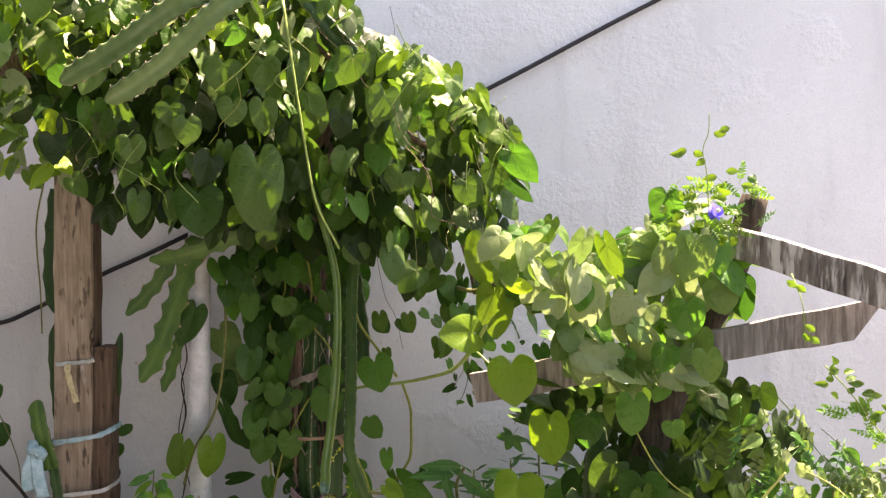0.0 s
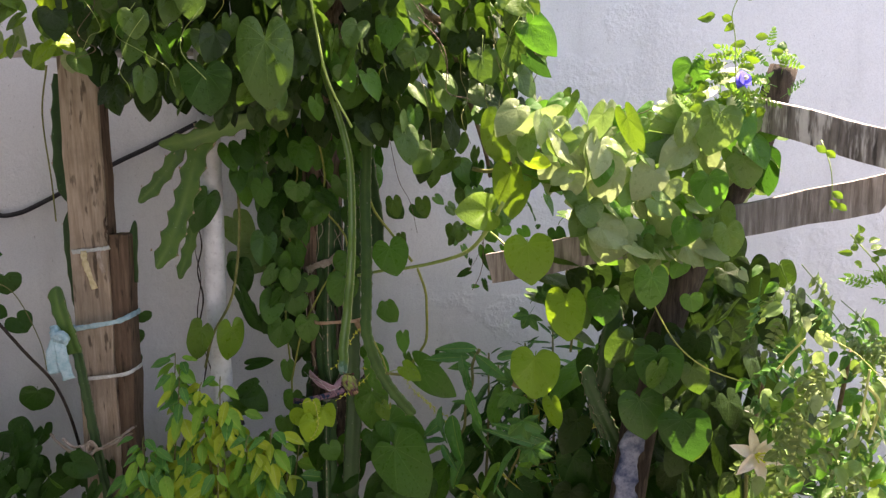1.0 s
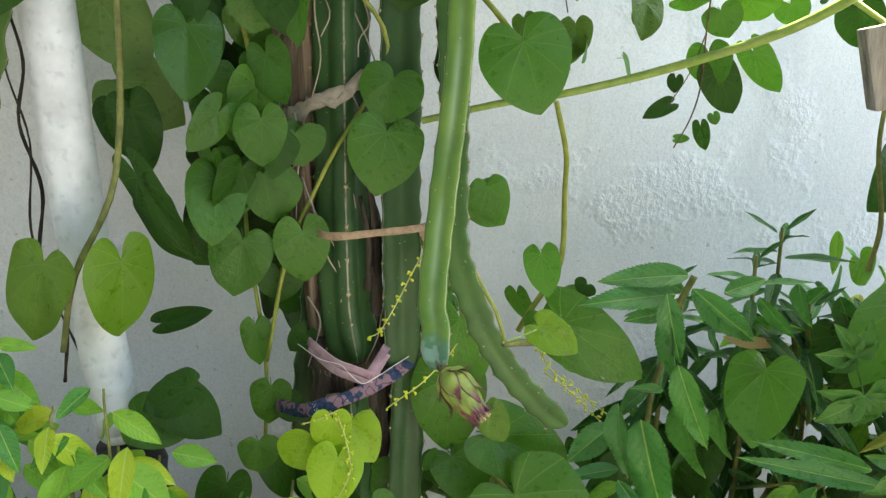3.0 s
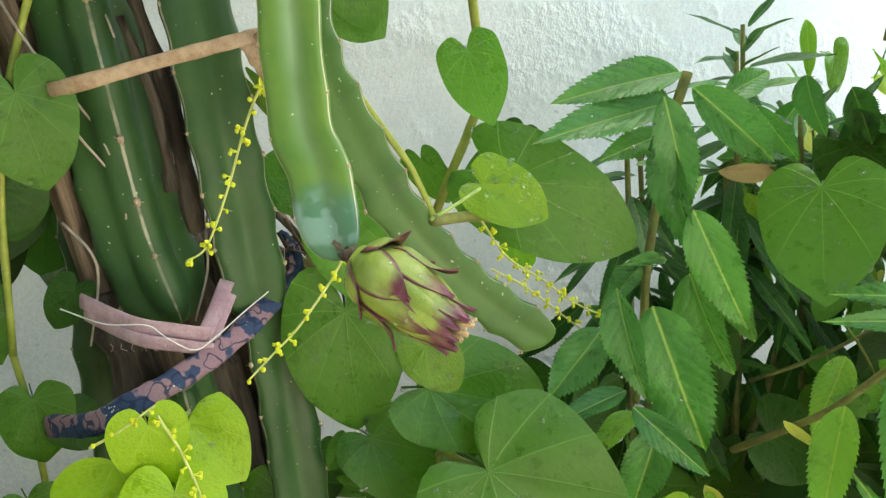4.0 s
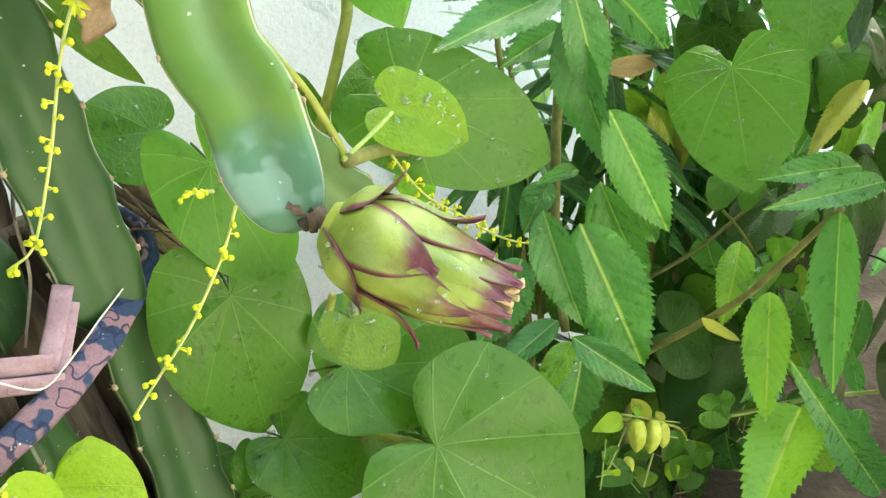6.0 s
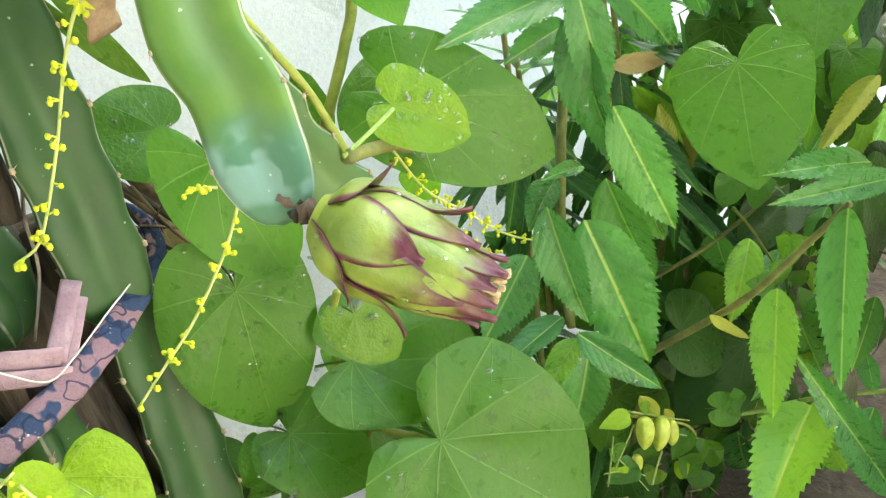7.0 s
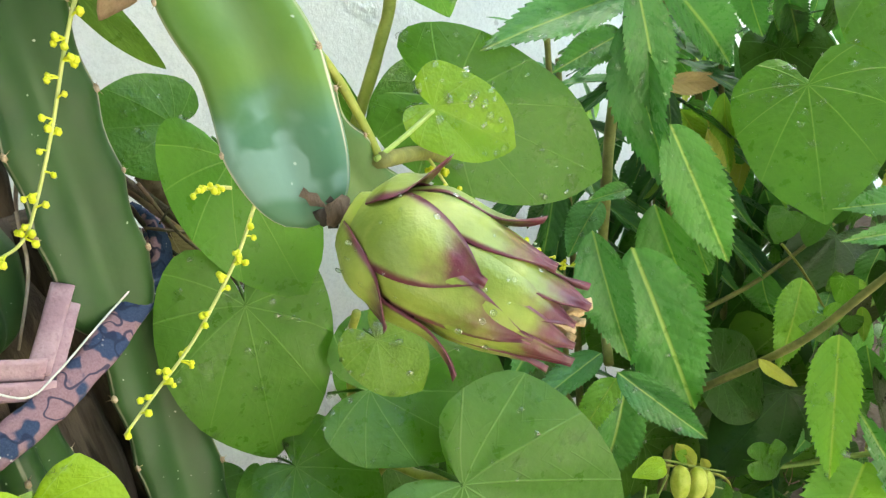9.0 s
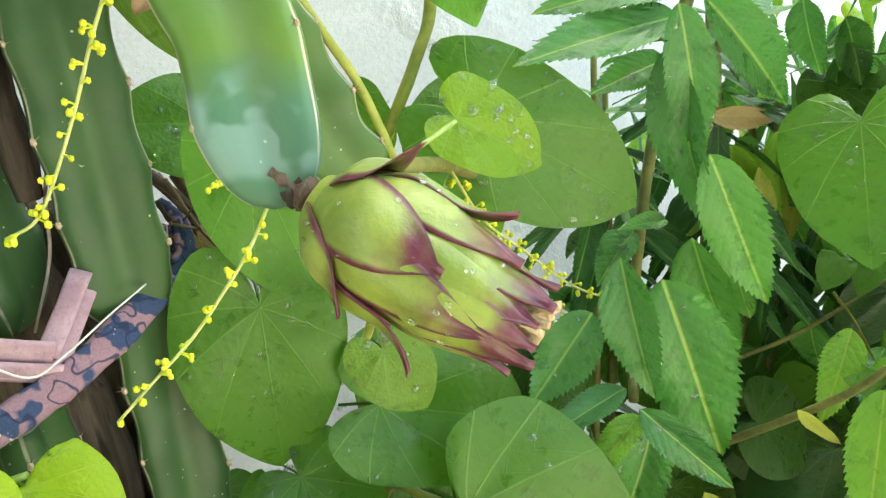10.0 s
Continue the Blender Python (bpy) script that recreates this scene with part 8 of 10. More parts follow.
part("stem", tube([(-0.124, 1.99, 1.943), (-0.12, 2.034, 1.91), (-0.088, 1.977, 1.849), (-0.048, 2.028, 1.819), (-0.091, 1.986, 1.798)], 0.0008, 0.0006, 6, 6, 0.1), TWIG_BROWN, canopy)
part("stem", tube([(-0.408, 1.99, 2.111), (-0.372, 2.008, 2.067), (-0.418, 1.98, 2.007), (-0.378, 2.011, 1.974), (-0.385, 2.03, 1.931)], 0.0010, 0.0008, 6, 6, 0.1), VINE_LIGHT, canopy)
part("stem", tube([(-0.116, 1.99, 2.147), (-0.092, 2.036, 2.105), (-0.046, 1.984, 2.049), (-0.085, 2.006, 2.01), (-0.134, 2.006, 1.945)], 0.0011, 0.0009, 6, 6, 0.1), VINE_LIGHT, canopy)
part("stem", tube([(-0.613, 1.99, 1.876), (-0.629, 1.972, 1.848), (-0.671, 2.019, 1.823), (-0.663, 1.978, 1.768), (-0.607, 1.972, 1.705)], 0.0013, 0.0010, 6, 6, 0.1), VINE_LIGHT, canopy)
part("stem", tube([(-0.662, 1.99, 2.177), (-0.625, 1.982, 2.142), (-0.635, 1.999, 2.119), (-0.642, 2.011, 2.085), (-0.652, 1.976, 2.057)], 0.0008, 0.0006, 6, 6, 0.1), TWIG_BROWN, canopy)
part("stem", tube([(-0.395, 1.99, 2.129), (-0.339, 1.98, 2.085), (-0.332, 2.034, 2.073), (-0.339, 1.978, 2.009), (-0.362, 1.996, 1.981)], 0.0011, 0.0009, 6, 6, 0.1), VINE, canopy)
part("stem", tube([(-0.771, 1.99, 1.888), (-0.838, 2.023, 1.824), (-0.759, 1.982, 1.773), (-0.698, 1.976, 1.733), (-0.693, 2.003, 1.693)], 0.0008, 0.0006, 6, 6, 0.1), VINE_LIGHT, canopy)
part("stem", tube([(-0.889, 1.99, 1.941), (-0.876, 2.006, 1.889), (-0.924, 2.009, 1.823), (-0.867, 1.974, 1.779), (-0.922, 1.985, 1.76)], 0.0007, 0.0006, 6, 6, 0.1), TWIG_BROWN, canopy)
part("stem", tube([(-0.296, 1.99, 2.173), (-0.307, 1.977, 2.13), (-0.252, 2.005, 2.082), (-0.222, 1.986, 2.051), (-0.219, 2.015, 2.002)], 0.0007, 0.0006, 6, 6, 0.1), TWIG_BROWN, canopy)
part("stem", tube([(-0.666, 1.99, 2.155), (-0.688, 1.998, 2.092), (-0.669, 1.999, 2.074), (-0.645, 2.022, 2.019), (-0.665, 2.028, 1.989)], 0.0009, 0.0007, 6, 6, 0.1), VINE, canopy)
part("stem", tube([(-0.249, 1.99, 2.143), (-0.25, 2.011, 2.114), (-0.195, 1.998, 2.084), (-0.207, 2.007, 2.02), (-0.182, 2.017, 1.988)], 0.0011, 0.0008, 6, 6, 0.1), TWIG_BROWN, canopy)
part("stem", tube([(-0.514, 1.99, 2.016), (-0.507, 1.989, 1.955), (-0.556, 1.989, 1.9), (-0.573, 2.028, 1.886), (-0.597, 2.026, 1.855)], 0.0010, 0.0008, 6, 6, 0.1), VINE, canopy)
part("stem", tube([(0.156, 1.99, 1.965), (0.128, 1.987, 1.937), (0.132, 1.986, 1.897), (0.172, 1.984, 1.853), (0.175, 1.978, 1.832)], 0.0008, 0.0006, 6, 6, 0.1), VINE_LIGHT, canopy)
part("stem", tube([(-0.099, 1.99, 1.845), (-0.046, 1.98, 1.785), (-0.03, 1.976, 1.732), (-0.031, 2.033, 1.672), (0.024, 2.012, 1.651)], 0.0012, 0.0010, 6, 6, 0.1), TWIG_BROWN, canopy)
part("stem", tube([(-0.939, 1.99, 1.918), (-0.891, 1.98, 1.897), (-0.851, 1.975, 1.827), (-0.903, 2.025, 1.817), (-0.94, 2.038, 1.761)], 0.0007, 0.0006, 6, 6, 0.1), VINE_LIGHT, canopy)
part("stem", tube([(0.063, 1.99, 1.973), (0.06, 2.033, 1.958), (0.019, 1.975, 1.893), (0.028, 2.035, 1.884), (0.011, 2.036, 1.858)], 0.0007, 0.0006, 6, 6, 0.1), TWIG_BROWN, canopy)
part("stem", tube([(-0.806, 1.99, 2.125), (-0.785, 1.987, 2.094), (-0.796, 2.02, 2.082), (-0.844, 2.022, 2.061), (-0.855, 1.982, 2.025)], 0.0008, 0.0006, 6, 6, 0.1), VINE, canopy)
part("stem", tube([(-0.194, 2.1, 1.774), (-0.185, 2.113, 1.71), (-0.159, 2.152, 1.647), (-0.13, 2.159, 1.577), (-0.125, 2.148, 1.522)], 0.0011, 0.0009, 6, 6, 0.1), TWIG, arm_vine)
part("stem", tube([(-0.114, 2.1, 1.763), (-0.091, 2.102, 1.688), (-0.08, 2.143, 1.628), (-0.074, 2.125, 1.553), (-0.075, 2.119, 1.509)], 0.0011, 0.0009, 6, 6, 0.1), TWIG, arm_vine)
part("stem", tube([(-0.063, 2.1, 1.939), (-0.066, 2.108, 1.86), (-0.05, 2.091, 1.793), (-0.034, 2.095, 1.753), (-0.025, 2.157, 1.713)], 0.0011, 0.0008, 6, 6, 0.1), TWIG_BROWN, arm_vine)
part("stem", tube([(0.007, 2.1, 1.775), (0.006, 2.159, 1.719), (0.023, 2.159, 1.663), (0.005, 2.088, 1.61), (0.029, 2.118, 1.543)], 0.0011, 0.0009, 6, 6, 0.1), TWIG, arm_vine)
part("stem", tube([(0.076, 2.1, 1.862), (0.097, 2.139, 1.798), (0.125, 2.132, 1.729), (0.104, 2.121, 1.647), (0.107, 2.094, 1.588)], 0.0009, 0.0007, 6, 6, 0.1), TWIG, arm_vine)
part("stem", tube([(0.088, 2.1, 1.793), (0.106, 2.101, 1.729), (0.134, 2.149, 1.681), (0.134, 2.12, 1.613), (0.148, 2.126, 1.56)], 0.0012, 0.0010, 6, 6, 0.1), TWIG, arm_vine)
part("stem", tube([(0.062, 2.1, 1.816), (0.059, 2.096, 1.752), (0.067, 2.143, 1.691), (0.071, 2.124, 1.65), (0.084, 2.092, 1.598)], 0.0010, 0.0008, 6, 6, 0.1), VINE_LIGHT, arm_vine)
part("stem", tube([(0.155, 2.1, 1.942), (0.157, 2.105, 1.868), (0.134, 2.081, 1.828), (0.12, 2.105, 1.78), (0.1, 2.105, 1.733)], 0.0009, 0.0007, 6, 6, 0.1), VINE_LIGHT, arm_vine)
part("stem", tube([(0.138, 2.1, 1.945), (0.171, 2.121, 1.906), (0.177, 2.137, 1.825), (0.206, 2.114, 1.744), (0.194, 2.137, 1.701)], 0.0014, 0.0011, 6, 6, 0.1), TWIG_BROWN, arm_vine)
part("stem", tube([(0.057, 2.1, 1.763), (0.059, 2.113, 1.725), (0.072, 2.103, 1.642), (0.091, 2.093, 1.59), (0.072, 2.105, 1.516)], 0.0010, 0.0008, 6, 6, 0.1), TWIG, arm_vine)

# ---- vines on the right trellis ----
right_vine = thing("heart_leaf_vine", (0.45, 1.95, 1.2), "green heart-leaved vine heaped over the trellis boards, coloured pale for sunlight", "vine")
# Lighter lime on these five stands in for backlight through the blades.
leaf(right_vine, "heart", (0.164, 1.99, 1.293), (0.169, 1.975, 1.191), (-0.18, -0.97, 0.13), 0.123, LEAF_LIME_LIGHT)
leaf(right_vine, "heart", (0.288, 2.1, 1.142), (0.287, 2.1, 1.011), (-0.16, -0.99, 0.00), 0.120, LEAF_LIME_LIGHT)
leaf(right_vine, "heart", (0.186, 2.03, 0.989), (0.177, 2.02, 0.877), (-0.34, -0.93, 0.11), 0.131, LEAF_LIME_LIGHT)
leaf(right_vine, "heart", (0.24, 2.1, 0.845), (0.251, 2.1, 0.763), (-0.63, -0.77, -0.09), 0.056, LEAF_LIME_LIGHT)
leaf(right_vine, "heart", (0.249, 1.94, 1.157), (0.247, 1.93, 1.056), (-0.55, -0.83, 0.10), 0.105, LEAF_LIME_LIGHT)
leaf(right_vine, "heart", (0.325, 1.86, 1.481), (0.323, 1.86, 1.395), (-0.35, -0.94, 0.01), 0.093, LEAF_SUN_SHEEN)
leaf(right_vine, "heart", (0.341, 1.86, 1.341), (0.327, 1.86, 1.262), (-0.27, -0.96, 0.05), 0.102, LEAF_SUN_SHEEN)
leaf(right_vine, "heart", (0.264, 1.86, 1.511), (0.239, 1.86, 1.483), (-0.02, -1.00, 0.01), 0.062, LEAF_SUN_SHEEN)
leaf(right_vine, "heart", (0.249, 1.86, 1.462), (0.251, 1.86, 1.417), (-0.35, -0.94, -0.01), 0.061, LEAF_SUN_SHEEN)
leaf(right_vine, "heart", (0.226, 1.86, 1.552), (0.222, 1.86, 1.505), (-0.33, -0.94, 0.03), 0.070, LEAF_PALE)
leaf(right_vine, "heart", (0.207, 1.86, 1.599), (0.113, 1.86, 1.562), (0.07, -0.98, -0.17), 0.060, LEAF_SUN_SHEEN)
leaf(right_vine, "heart", (0.47, 1.86, 1.45), (0.443, 1.86, 1.406), (-0.41, -0.88, 0.25), 0.070, LEAF_SUN_SHEEN)
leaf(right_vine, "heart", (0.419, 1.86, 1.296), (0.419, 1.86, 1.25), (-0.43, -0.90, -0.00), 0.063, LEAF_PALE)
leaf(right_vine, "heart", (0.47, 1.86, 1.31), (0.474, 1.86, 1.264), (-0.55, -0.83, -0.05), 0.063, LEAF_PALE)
leaf(right_vine, "heart", (0.279, 1.86, 1.399), (0.265, 1.86, 1.371), (-0.35, -0.92, 0.18), 0.051, LEAF_SUN_SHEEN)
leaf(right_vine, "heart", (0.373, 1.86, 1.594), (0.41, 1.86, 1.506), (-0.32, -0.94, -0.13), 0.049, LEAF_SUN_YOUNG)
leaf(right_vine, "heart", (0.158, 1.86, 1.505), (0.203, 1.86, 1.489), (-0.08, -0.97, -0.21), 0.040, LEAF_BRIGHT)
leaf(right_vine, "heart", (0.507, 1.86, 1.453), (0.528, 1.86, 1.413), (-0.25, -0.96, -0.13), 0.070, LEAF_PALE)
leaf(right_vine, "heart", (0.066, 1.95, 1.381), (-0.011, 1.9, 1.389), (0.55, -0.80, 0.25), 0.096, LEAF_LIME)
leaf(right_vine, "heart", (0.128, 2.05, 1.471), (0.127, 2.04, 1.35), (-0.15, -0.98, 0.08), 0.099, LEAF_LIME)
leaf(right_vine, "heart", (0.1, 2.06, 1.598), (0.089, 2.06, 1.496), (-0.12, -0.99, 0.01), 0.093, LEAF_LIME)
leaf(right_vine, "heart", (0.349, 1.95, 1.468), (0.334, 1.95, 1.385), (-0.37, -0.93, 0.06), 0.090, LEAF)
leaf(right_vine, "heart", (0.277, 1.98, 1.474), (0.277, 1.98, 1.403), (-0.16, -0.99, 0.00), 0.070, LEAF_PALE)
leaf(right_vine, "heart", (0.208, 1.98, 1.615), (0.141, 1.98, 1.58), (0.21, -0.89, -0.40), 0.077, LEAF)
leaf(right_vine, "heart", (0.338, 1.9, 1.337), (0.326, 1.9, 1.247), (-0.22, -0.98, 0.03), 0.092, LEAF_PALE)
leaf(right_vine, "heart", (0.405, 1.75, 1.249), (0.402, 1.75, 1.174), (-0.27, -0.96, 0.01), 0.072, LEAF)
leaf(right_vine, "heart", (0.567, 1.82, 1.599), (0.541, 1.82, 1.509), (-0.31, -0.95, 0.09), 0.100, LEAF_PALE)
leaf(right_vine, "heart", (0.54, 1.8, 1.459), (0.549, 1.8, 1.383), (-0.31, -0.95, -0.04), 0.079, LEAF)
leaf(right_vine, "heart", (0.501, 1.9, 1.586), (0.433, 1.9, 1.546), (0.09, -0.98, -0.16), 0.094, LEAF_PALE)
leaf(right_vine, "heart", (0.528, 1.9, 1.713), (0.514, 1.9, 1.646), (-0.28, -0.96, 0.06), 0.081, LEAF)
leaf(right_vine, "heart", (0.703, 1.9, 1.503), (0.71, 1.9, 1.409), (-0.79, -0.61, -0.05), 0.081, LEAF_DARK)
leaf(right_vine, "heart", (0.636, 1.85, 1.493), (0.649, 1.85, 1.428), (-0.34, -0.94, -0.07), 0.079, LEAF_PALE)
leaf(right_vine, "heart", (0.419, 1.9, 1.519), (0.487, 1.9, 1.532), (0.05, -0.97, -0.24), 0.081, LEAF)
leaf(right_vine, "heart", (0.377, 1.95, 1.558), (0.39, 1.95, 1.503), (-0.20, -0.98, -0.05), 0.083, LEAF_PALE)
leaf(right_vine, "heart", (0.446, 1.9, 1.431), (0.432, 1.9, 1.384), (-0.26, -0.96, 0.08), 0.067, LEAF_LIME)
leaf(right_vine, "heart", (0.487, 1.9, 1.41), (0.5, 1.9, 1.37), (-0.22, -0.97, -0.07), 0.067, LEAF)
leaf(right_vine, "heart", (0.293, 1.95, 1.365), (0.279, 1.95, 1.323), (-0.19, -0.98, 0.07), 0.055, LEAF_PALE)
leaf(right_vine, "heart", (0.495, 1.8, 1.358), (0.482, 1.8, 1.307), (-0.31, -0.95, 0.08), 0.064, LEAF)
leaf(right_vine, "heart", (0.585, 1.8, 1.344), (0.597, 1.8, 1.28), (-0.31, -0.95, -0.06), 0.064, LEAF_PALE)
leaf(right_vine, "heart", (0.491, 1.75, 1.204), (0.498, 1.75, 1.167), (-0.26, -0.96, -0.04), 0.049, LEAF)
# Pale shares raised so the heap reads as sunlit.
hang_leaves(right_vine, [(0.12, 1.60), (0.23, 1.64), (0.37, 1.60), (0.50, 1.64), (0.53, 1.71), (0.62, 1.67), (0.73, 1.57), (0.73, 1.42), (0.65, 1.37), (0.63, 1.26), (0.53, 1.23), (0.39, 1.25), (0.28, 1.34), (0.23, 1.43), (0.15, 1.48)], 1.84, 2.05, 220, (0.045, 0.085), [(LEAF_SUN_SHEEN, 0.36), (LEAF_PALE, 0.36), (LEAF_OLIVE, 0.10), (LEAF_FRESH, 0.18)], 41, lift=0.9, spread=0.9)
leaf(right_vine, "heart", (0.455, 1.860, 1.044), (0.456, 1.840, 0.953), (-0.52, -0.83, 0.18), 0.119, LEAF_MID)
leaf(right_vine, "heart", (0.425, 1.900, 0.920), (0.439, 1.880, 0.822), (-0.06, -0.98, 0.19), 0.113, LEAF_MID)
leaf(right_vine, "heart", (0.505, 1.820, 0.898), (0.516, 1.800, 0.801), (-0.38, -0.91, 0.15), 0.119, LEAF_DARK)
leaf(right_vine, "heart", (0.349, 1.970, 1.166), (0.343, 1.960, 1.090), (-0.46, -0.88, 0.15), 0.082, LEAF_MID)
leaf(right_vine, "heart", (0.403, 1.950, 0.972), (0.397, 1.950, 0.901), (-0.65, -0.76, 0.06), 0.072, LEAF_DARK)
# Leaves added along the sun's line to shade the hanging lime leaves.
for k, (x, y, z) in enumerate([(0.268, 2.09, 1.19), (0.325, 2.13, 1.16), (0.255, 2.11, 1.13), (0.37, 2.17, 1.30), (0.33, 2.12, 1.34), (0.24, 2.05, 1.45), (0.28, 2.03, 1.50), (0.29, 2.06, 1.25), (0.33, 2.19, 1.02)]):
    leaf(right_vine, "heart", (x - 0.05, y, z + 0.01), (x + 0.05, y - 0.02, z - 0.02), (0.2, -0.25 + 0.05 * (k % 3), 1.0), 0.115, LEAF_OLIVE, k % 6)
POST_GAPS = [(0.40, 0.78, 0.10), (0.42, 0.62, 0.11), (0.46, 0.92, 0.08), (0.40, 0.5, 0.10)]
shade_vine = thing("heart_leaf_vine", (0.45, 2.05, 0.8), "vine leaves hanging under the trellis boards, coloured dark for the shade there", "vine")
# Leaf tones darkened here to stand for the shade under the boards.
hang_leaves(shade_vine, [(0.26, 1.21), (0.78, 1.27), (0.90, 1.08), (0.99, 0.73), (0.90, 0.32), (0.36, 0.35), (0.35, 0.75), (0.40, 0.90), (0.32, 1.07)], 2.0, 2.25, 140, (0.06, 0.10), [(LEAF_OLIVE, 0.15), (LEAF_OLIVE_SHADE, 0.85)], 42, spread=0.5, gaps=POST_GAPS)
hang_leaves(shade_vine, [(0.32, 0.45), (0.34, 0.95), (0.45, 1.10), (0.70, 1.12), (0.78, 0.9), (0.80, 0.45)], 1.82, 1.98, 60, (0.06, 0.10), [(LEAF_OLIVE, 0.3), (LEAF_OLIVE_SHADE, 0.7)], 47, spread=0.5, gaps=POST_GAPS)
part("stem", tube([(0.416, 1.8, 1.209), (0.43, 1.78, 1.161), (0.47, 1.76, 1.092), (0.534, 1.76, 1.04), (0.631, 1.78, 0.998)], 0.0018, 0.0014, 6, 6, 0.1), VINE, right_vine)
part("stem", tube([(0.038, 2.2, 1.476), (0.082, 2.15, 1.471), (0.14, 2.1, 1.496), (0.209, 2.05, 1.528)], 0.0060, 0.0048, 6, 6, 0.1), TWIG, right_vine)
part("stem", tube([(0.084, 2.2, 1.302), (0.213, 2.1, 1.21), (0.31, 2.05, 1.351)], 0.0030, 0.0024, 6, 6, 0.1), VINE_LIGHT, right_vine)
hang_leaves(shade_vine, [(0.29, 1.27), (0.67, 1.28), (0.93, 1.05), (1.01, 0.30), (0.33, 0.31), (0.29, 0.73), (0.39, 0.99)], 2.15, 2.45, 110, (0.08, 0.12), [(LEAF_DARK, 0.65), (LEAF_OLIVE_SHADE, 0.35)], 49, spread=0.5)
hang_leaves(shade_vine, [(0.05, 0.72), (0.16, 0.78), (0.34, 0.80), (0.45, 0.78), (0.46, 0.13), (0.00, 0.14)], 2.44, 2.62, 95, (0.09, 0.13), [(SERRATE_DARK, 0.8), (SERRATE_BLUE, 0.2)], 50, 'saw', spread=0.7, ratio=0.27)
pea_vine = thing("butterfly_pea_vine", (0.62, 1.85, 1.65), "fine twining vine with small oval leaflets and a blue flower", "vine")
leaf(pea_vine, "lance", (0.555, 1.86, 1.67), (0.53, 1.86, 1.652), (-0.16, -0.96, 0.22), 0.020, LEAF_SUN_YOUNG)
leaf(pea_vine, "lance", (0.635, 1.855, 1.623), (0.6, 1.855, 1.619), (-0.11, -0.63, 0.77), 0.020, LEAF_SUN_YOUNG)
leaf(pea_vine, "lance", (0.608, 1.864, 1.633), (0.572, 1.864, 1.629), (0.05, -0.89, -0.45), 0.020, LEAF_SUN_YOUNG)
leaf(pea_vine, "lance", (0.519, 1.802, 1.619), (0.492, 1.802, 1.604), (0.23, -0.89, -0.39), 0.020, LEAF_SUN_YOUNG)
leaf(pea_vine, "lance", (0.722, 1.882, 1.738), (0.728, 1.882, 1.762), (-0.38, -0.92, 0.10), 0.021, LEAF)
leaf(pea_vine, "lance", (0.674, 1.892, 1.629), (0.665, 1.892, 1.653), (0.05, -1.00, 0.02), 0.021, LEAF)
leaf(pea_vine, "lance", (0.622, 1.837, 1.616), (0.647, 1.837, 1.598), (0.24, -0.92, 0.32), 0.020, LEAF_SUN_YOUNG)
leaf(pea_vine, "lance", (0.552, 1.863, 1.616), (0.519, 1.863, 1.606), (0.02, -1.00, -0.07), 0.020, LEAF)
leaf(pea_vine, "lance", (0.68, 1.841, 1.666), (0.644, 1.841, 1.671), (0.08, -0.83, 0.56), 0.020, LEAF_SUN_YOUNG)
leaf(pea_vine, "lance", (0.669, 1.899, 1.622), (0.691, 1.899, 1.642), (0.08, -0.99, -0.09), 0.021, LEAF_SUN_YOUNG)
leaf(pea_vine, "lance", (0.655, 1.857, 1.698), (0.62, 1.857, 1.704), (0.04, -0.97, 0.23), 0.020, LEAF_SUN_YOUNG)
leaf(pea_vine, "lance", (0.539, 1.828, 1.632), (0.508, 1.828, 1.642), (-0.05, -0.99, -0.15), 0.020, LEAF_SUN_YOUNG)
leaf(pea_vine, "lance", (0.624, 1.807, 1.675), (0.605, 1.807, 1.655), (0.42, -0.81, -0.41), 0.020, LEAF_SUN_YOUNG)
leaf(pea_vine, "lance", (0.596, 1.86, 1.687), (0.623, 1.86, 1.67), (-0.01, -1.00, -0.01), 0.020, LEAF_SUN_YOUNG)
leaf(pea_vine, "lance", (0.62, 1.828, 1.668), (0.651, 1.828, 1.679), (0.25, -0.70, -0.67), 0.020, LEAF_SUN_YOUNG)
leaf(pea_vine, "lance", (0.626, 1.841, 1.734), (0.639, 1.841, 1.712), (0.06, -1.00, 0.03), 0.020, LEAF_SUN_YOUNG)
leaf(pea_vine, "lance", (0.647, 1.836, 1.614), (0.628, 1.836, 1.594), (-0.60, -0.59, 0.55), 0.020, LEAF_SUN_YOUNG)
leaf(pea_vine, "lance", (0.587, 1.864, 1.681), (0.551, 1.864, 1.684), (0.02, -0.97, 0.23), 0.020, LEAF_SUN_YOUNG)
leaf(pea_vine, "lance", (0.516, 1.827, 1.614), (0.529, 1.827, 1.636), (0.13, -0.99, -0.07), 0.020, LEAF_SUN_YOUNG)
leaf(pea_vine, "lance", (0.551, 1.852, 1.7), (0.587, 1.852, 1.704), (-0.03, -0.97, 0.24), 0.020, LEAF_SUN_YOUNG)
leaf(pea_vine, "lance", (0.67, 1.838, 1.613), (0.656, 1.838, 1.591), (-0.43, -0.86, 0.27), 0.020, LEAF_SUN_YOUNG)
leaf(pea_vine, "lance", (0.518, 1.868, 1.659), (0.483, 1.868, 1.654), (-0.03, -0.98, 0.18), 0.020, LEAF)
leaf(pea_vine, "lance", (0.575, 1.895, 1.679), (0.543, 1.895, 1.692), (0.23, -0.81, 0.55), 0.021, LEAF_SUN_YOUNG)
leaf(pea_vine, "lance", (0.548, 1.832, 1.679), (0.519, 1.832, 1.692), (-0.26, -0.75, -0.61), 0.020, LEAF)
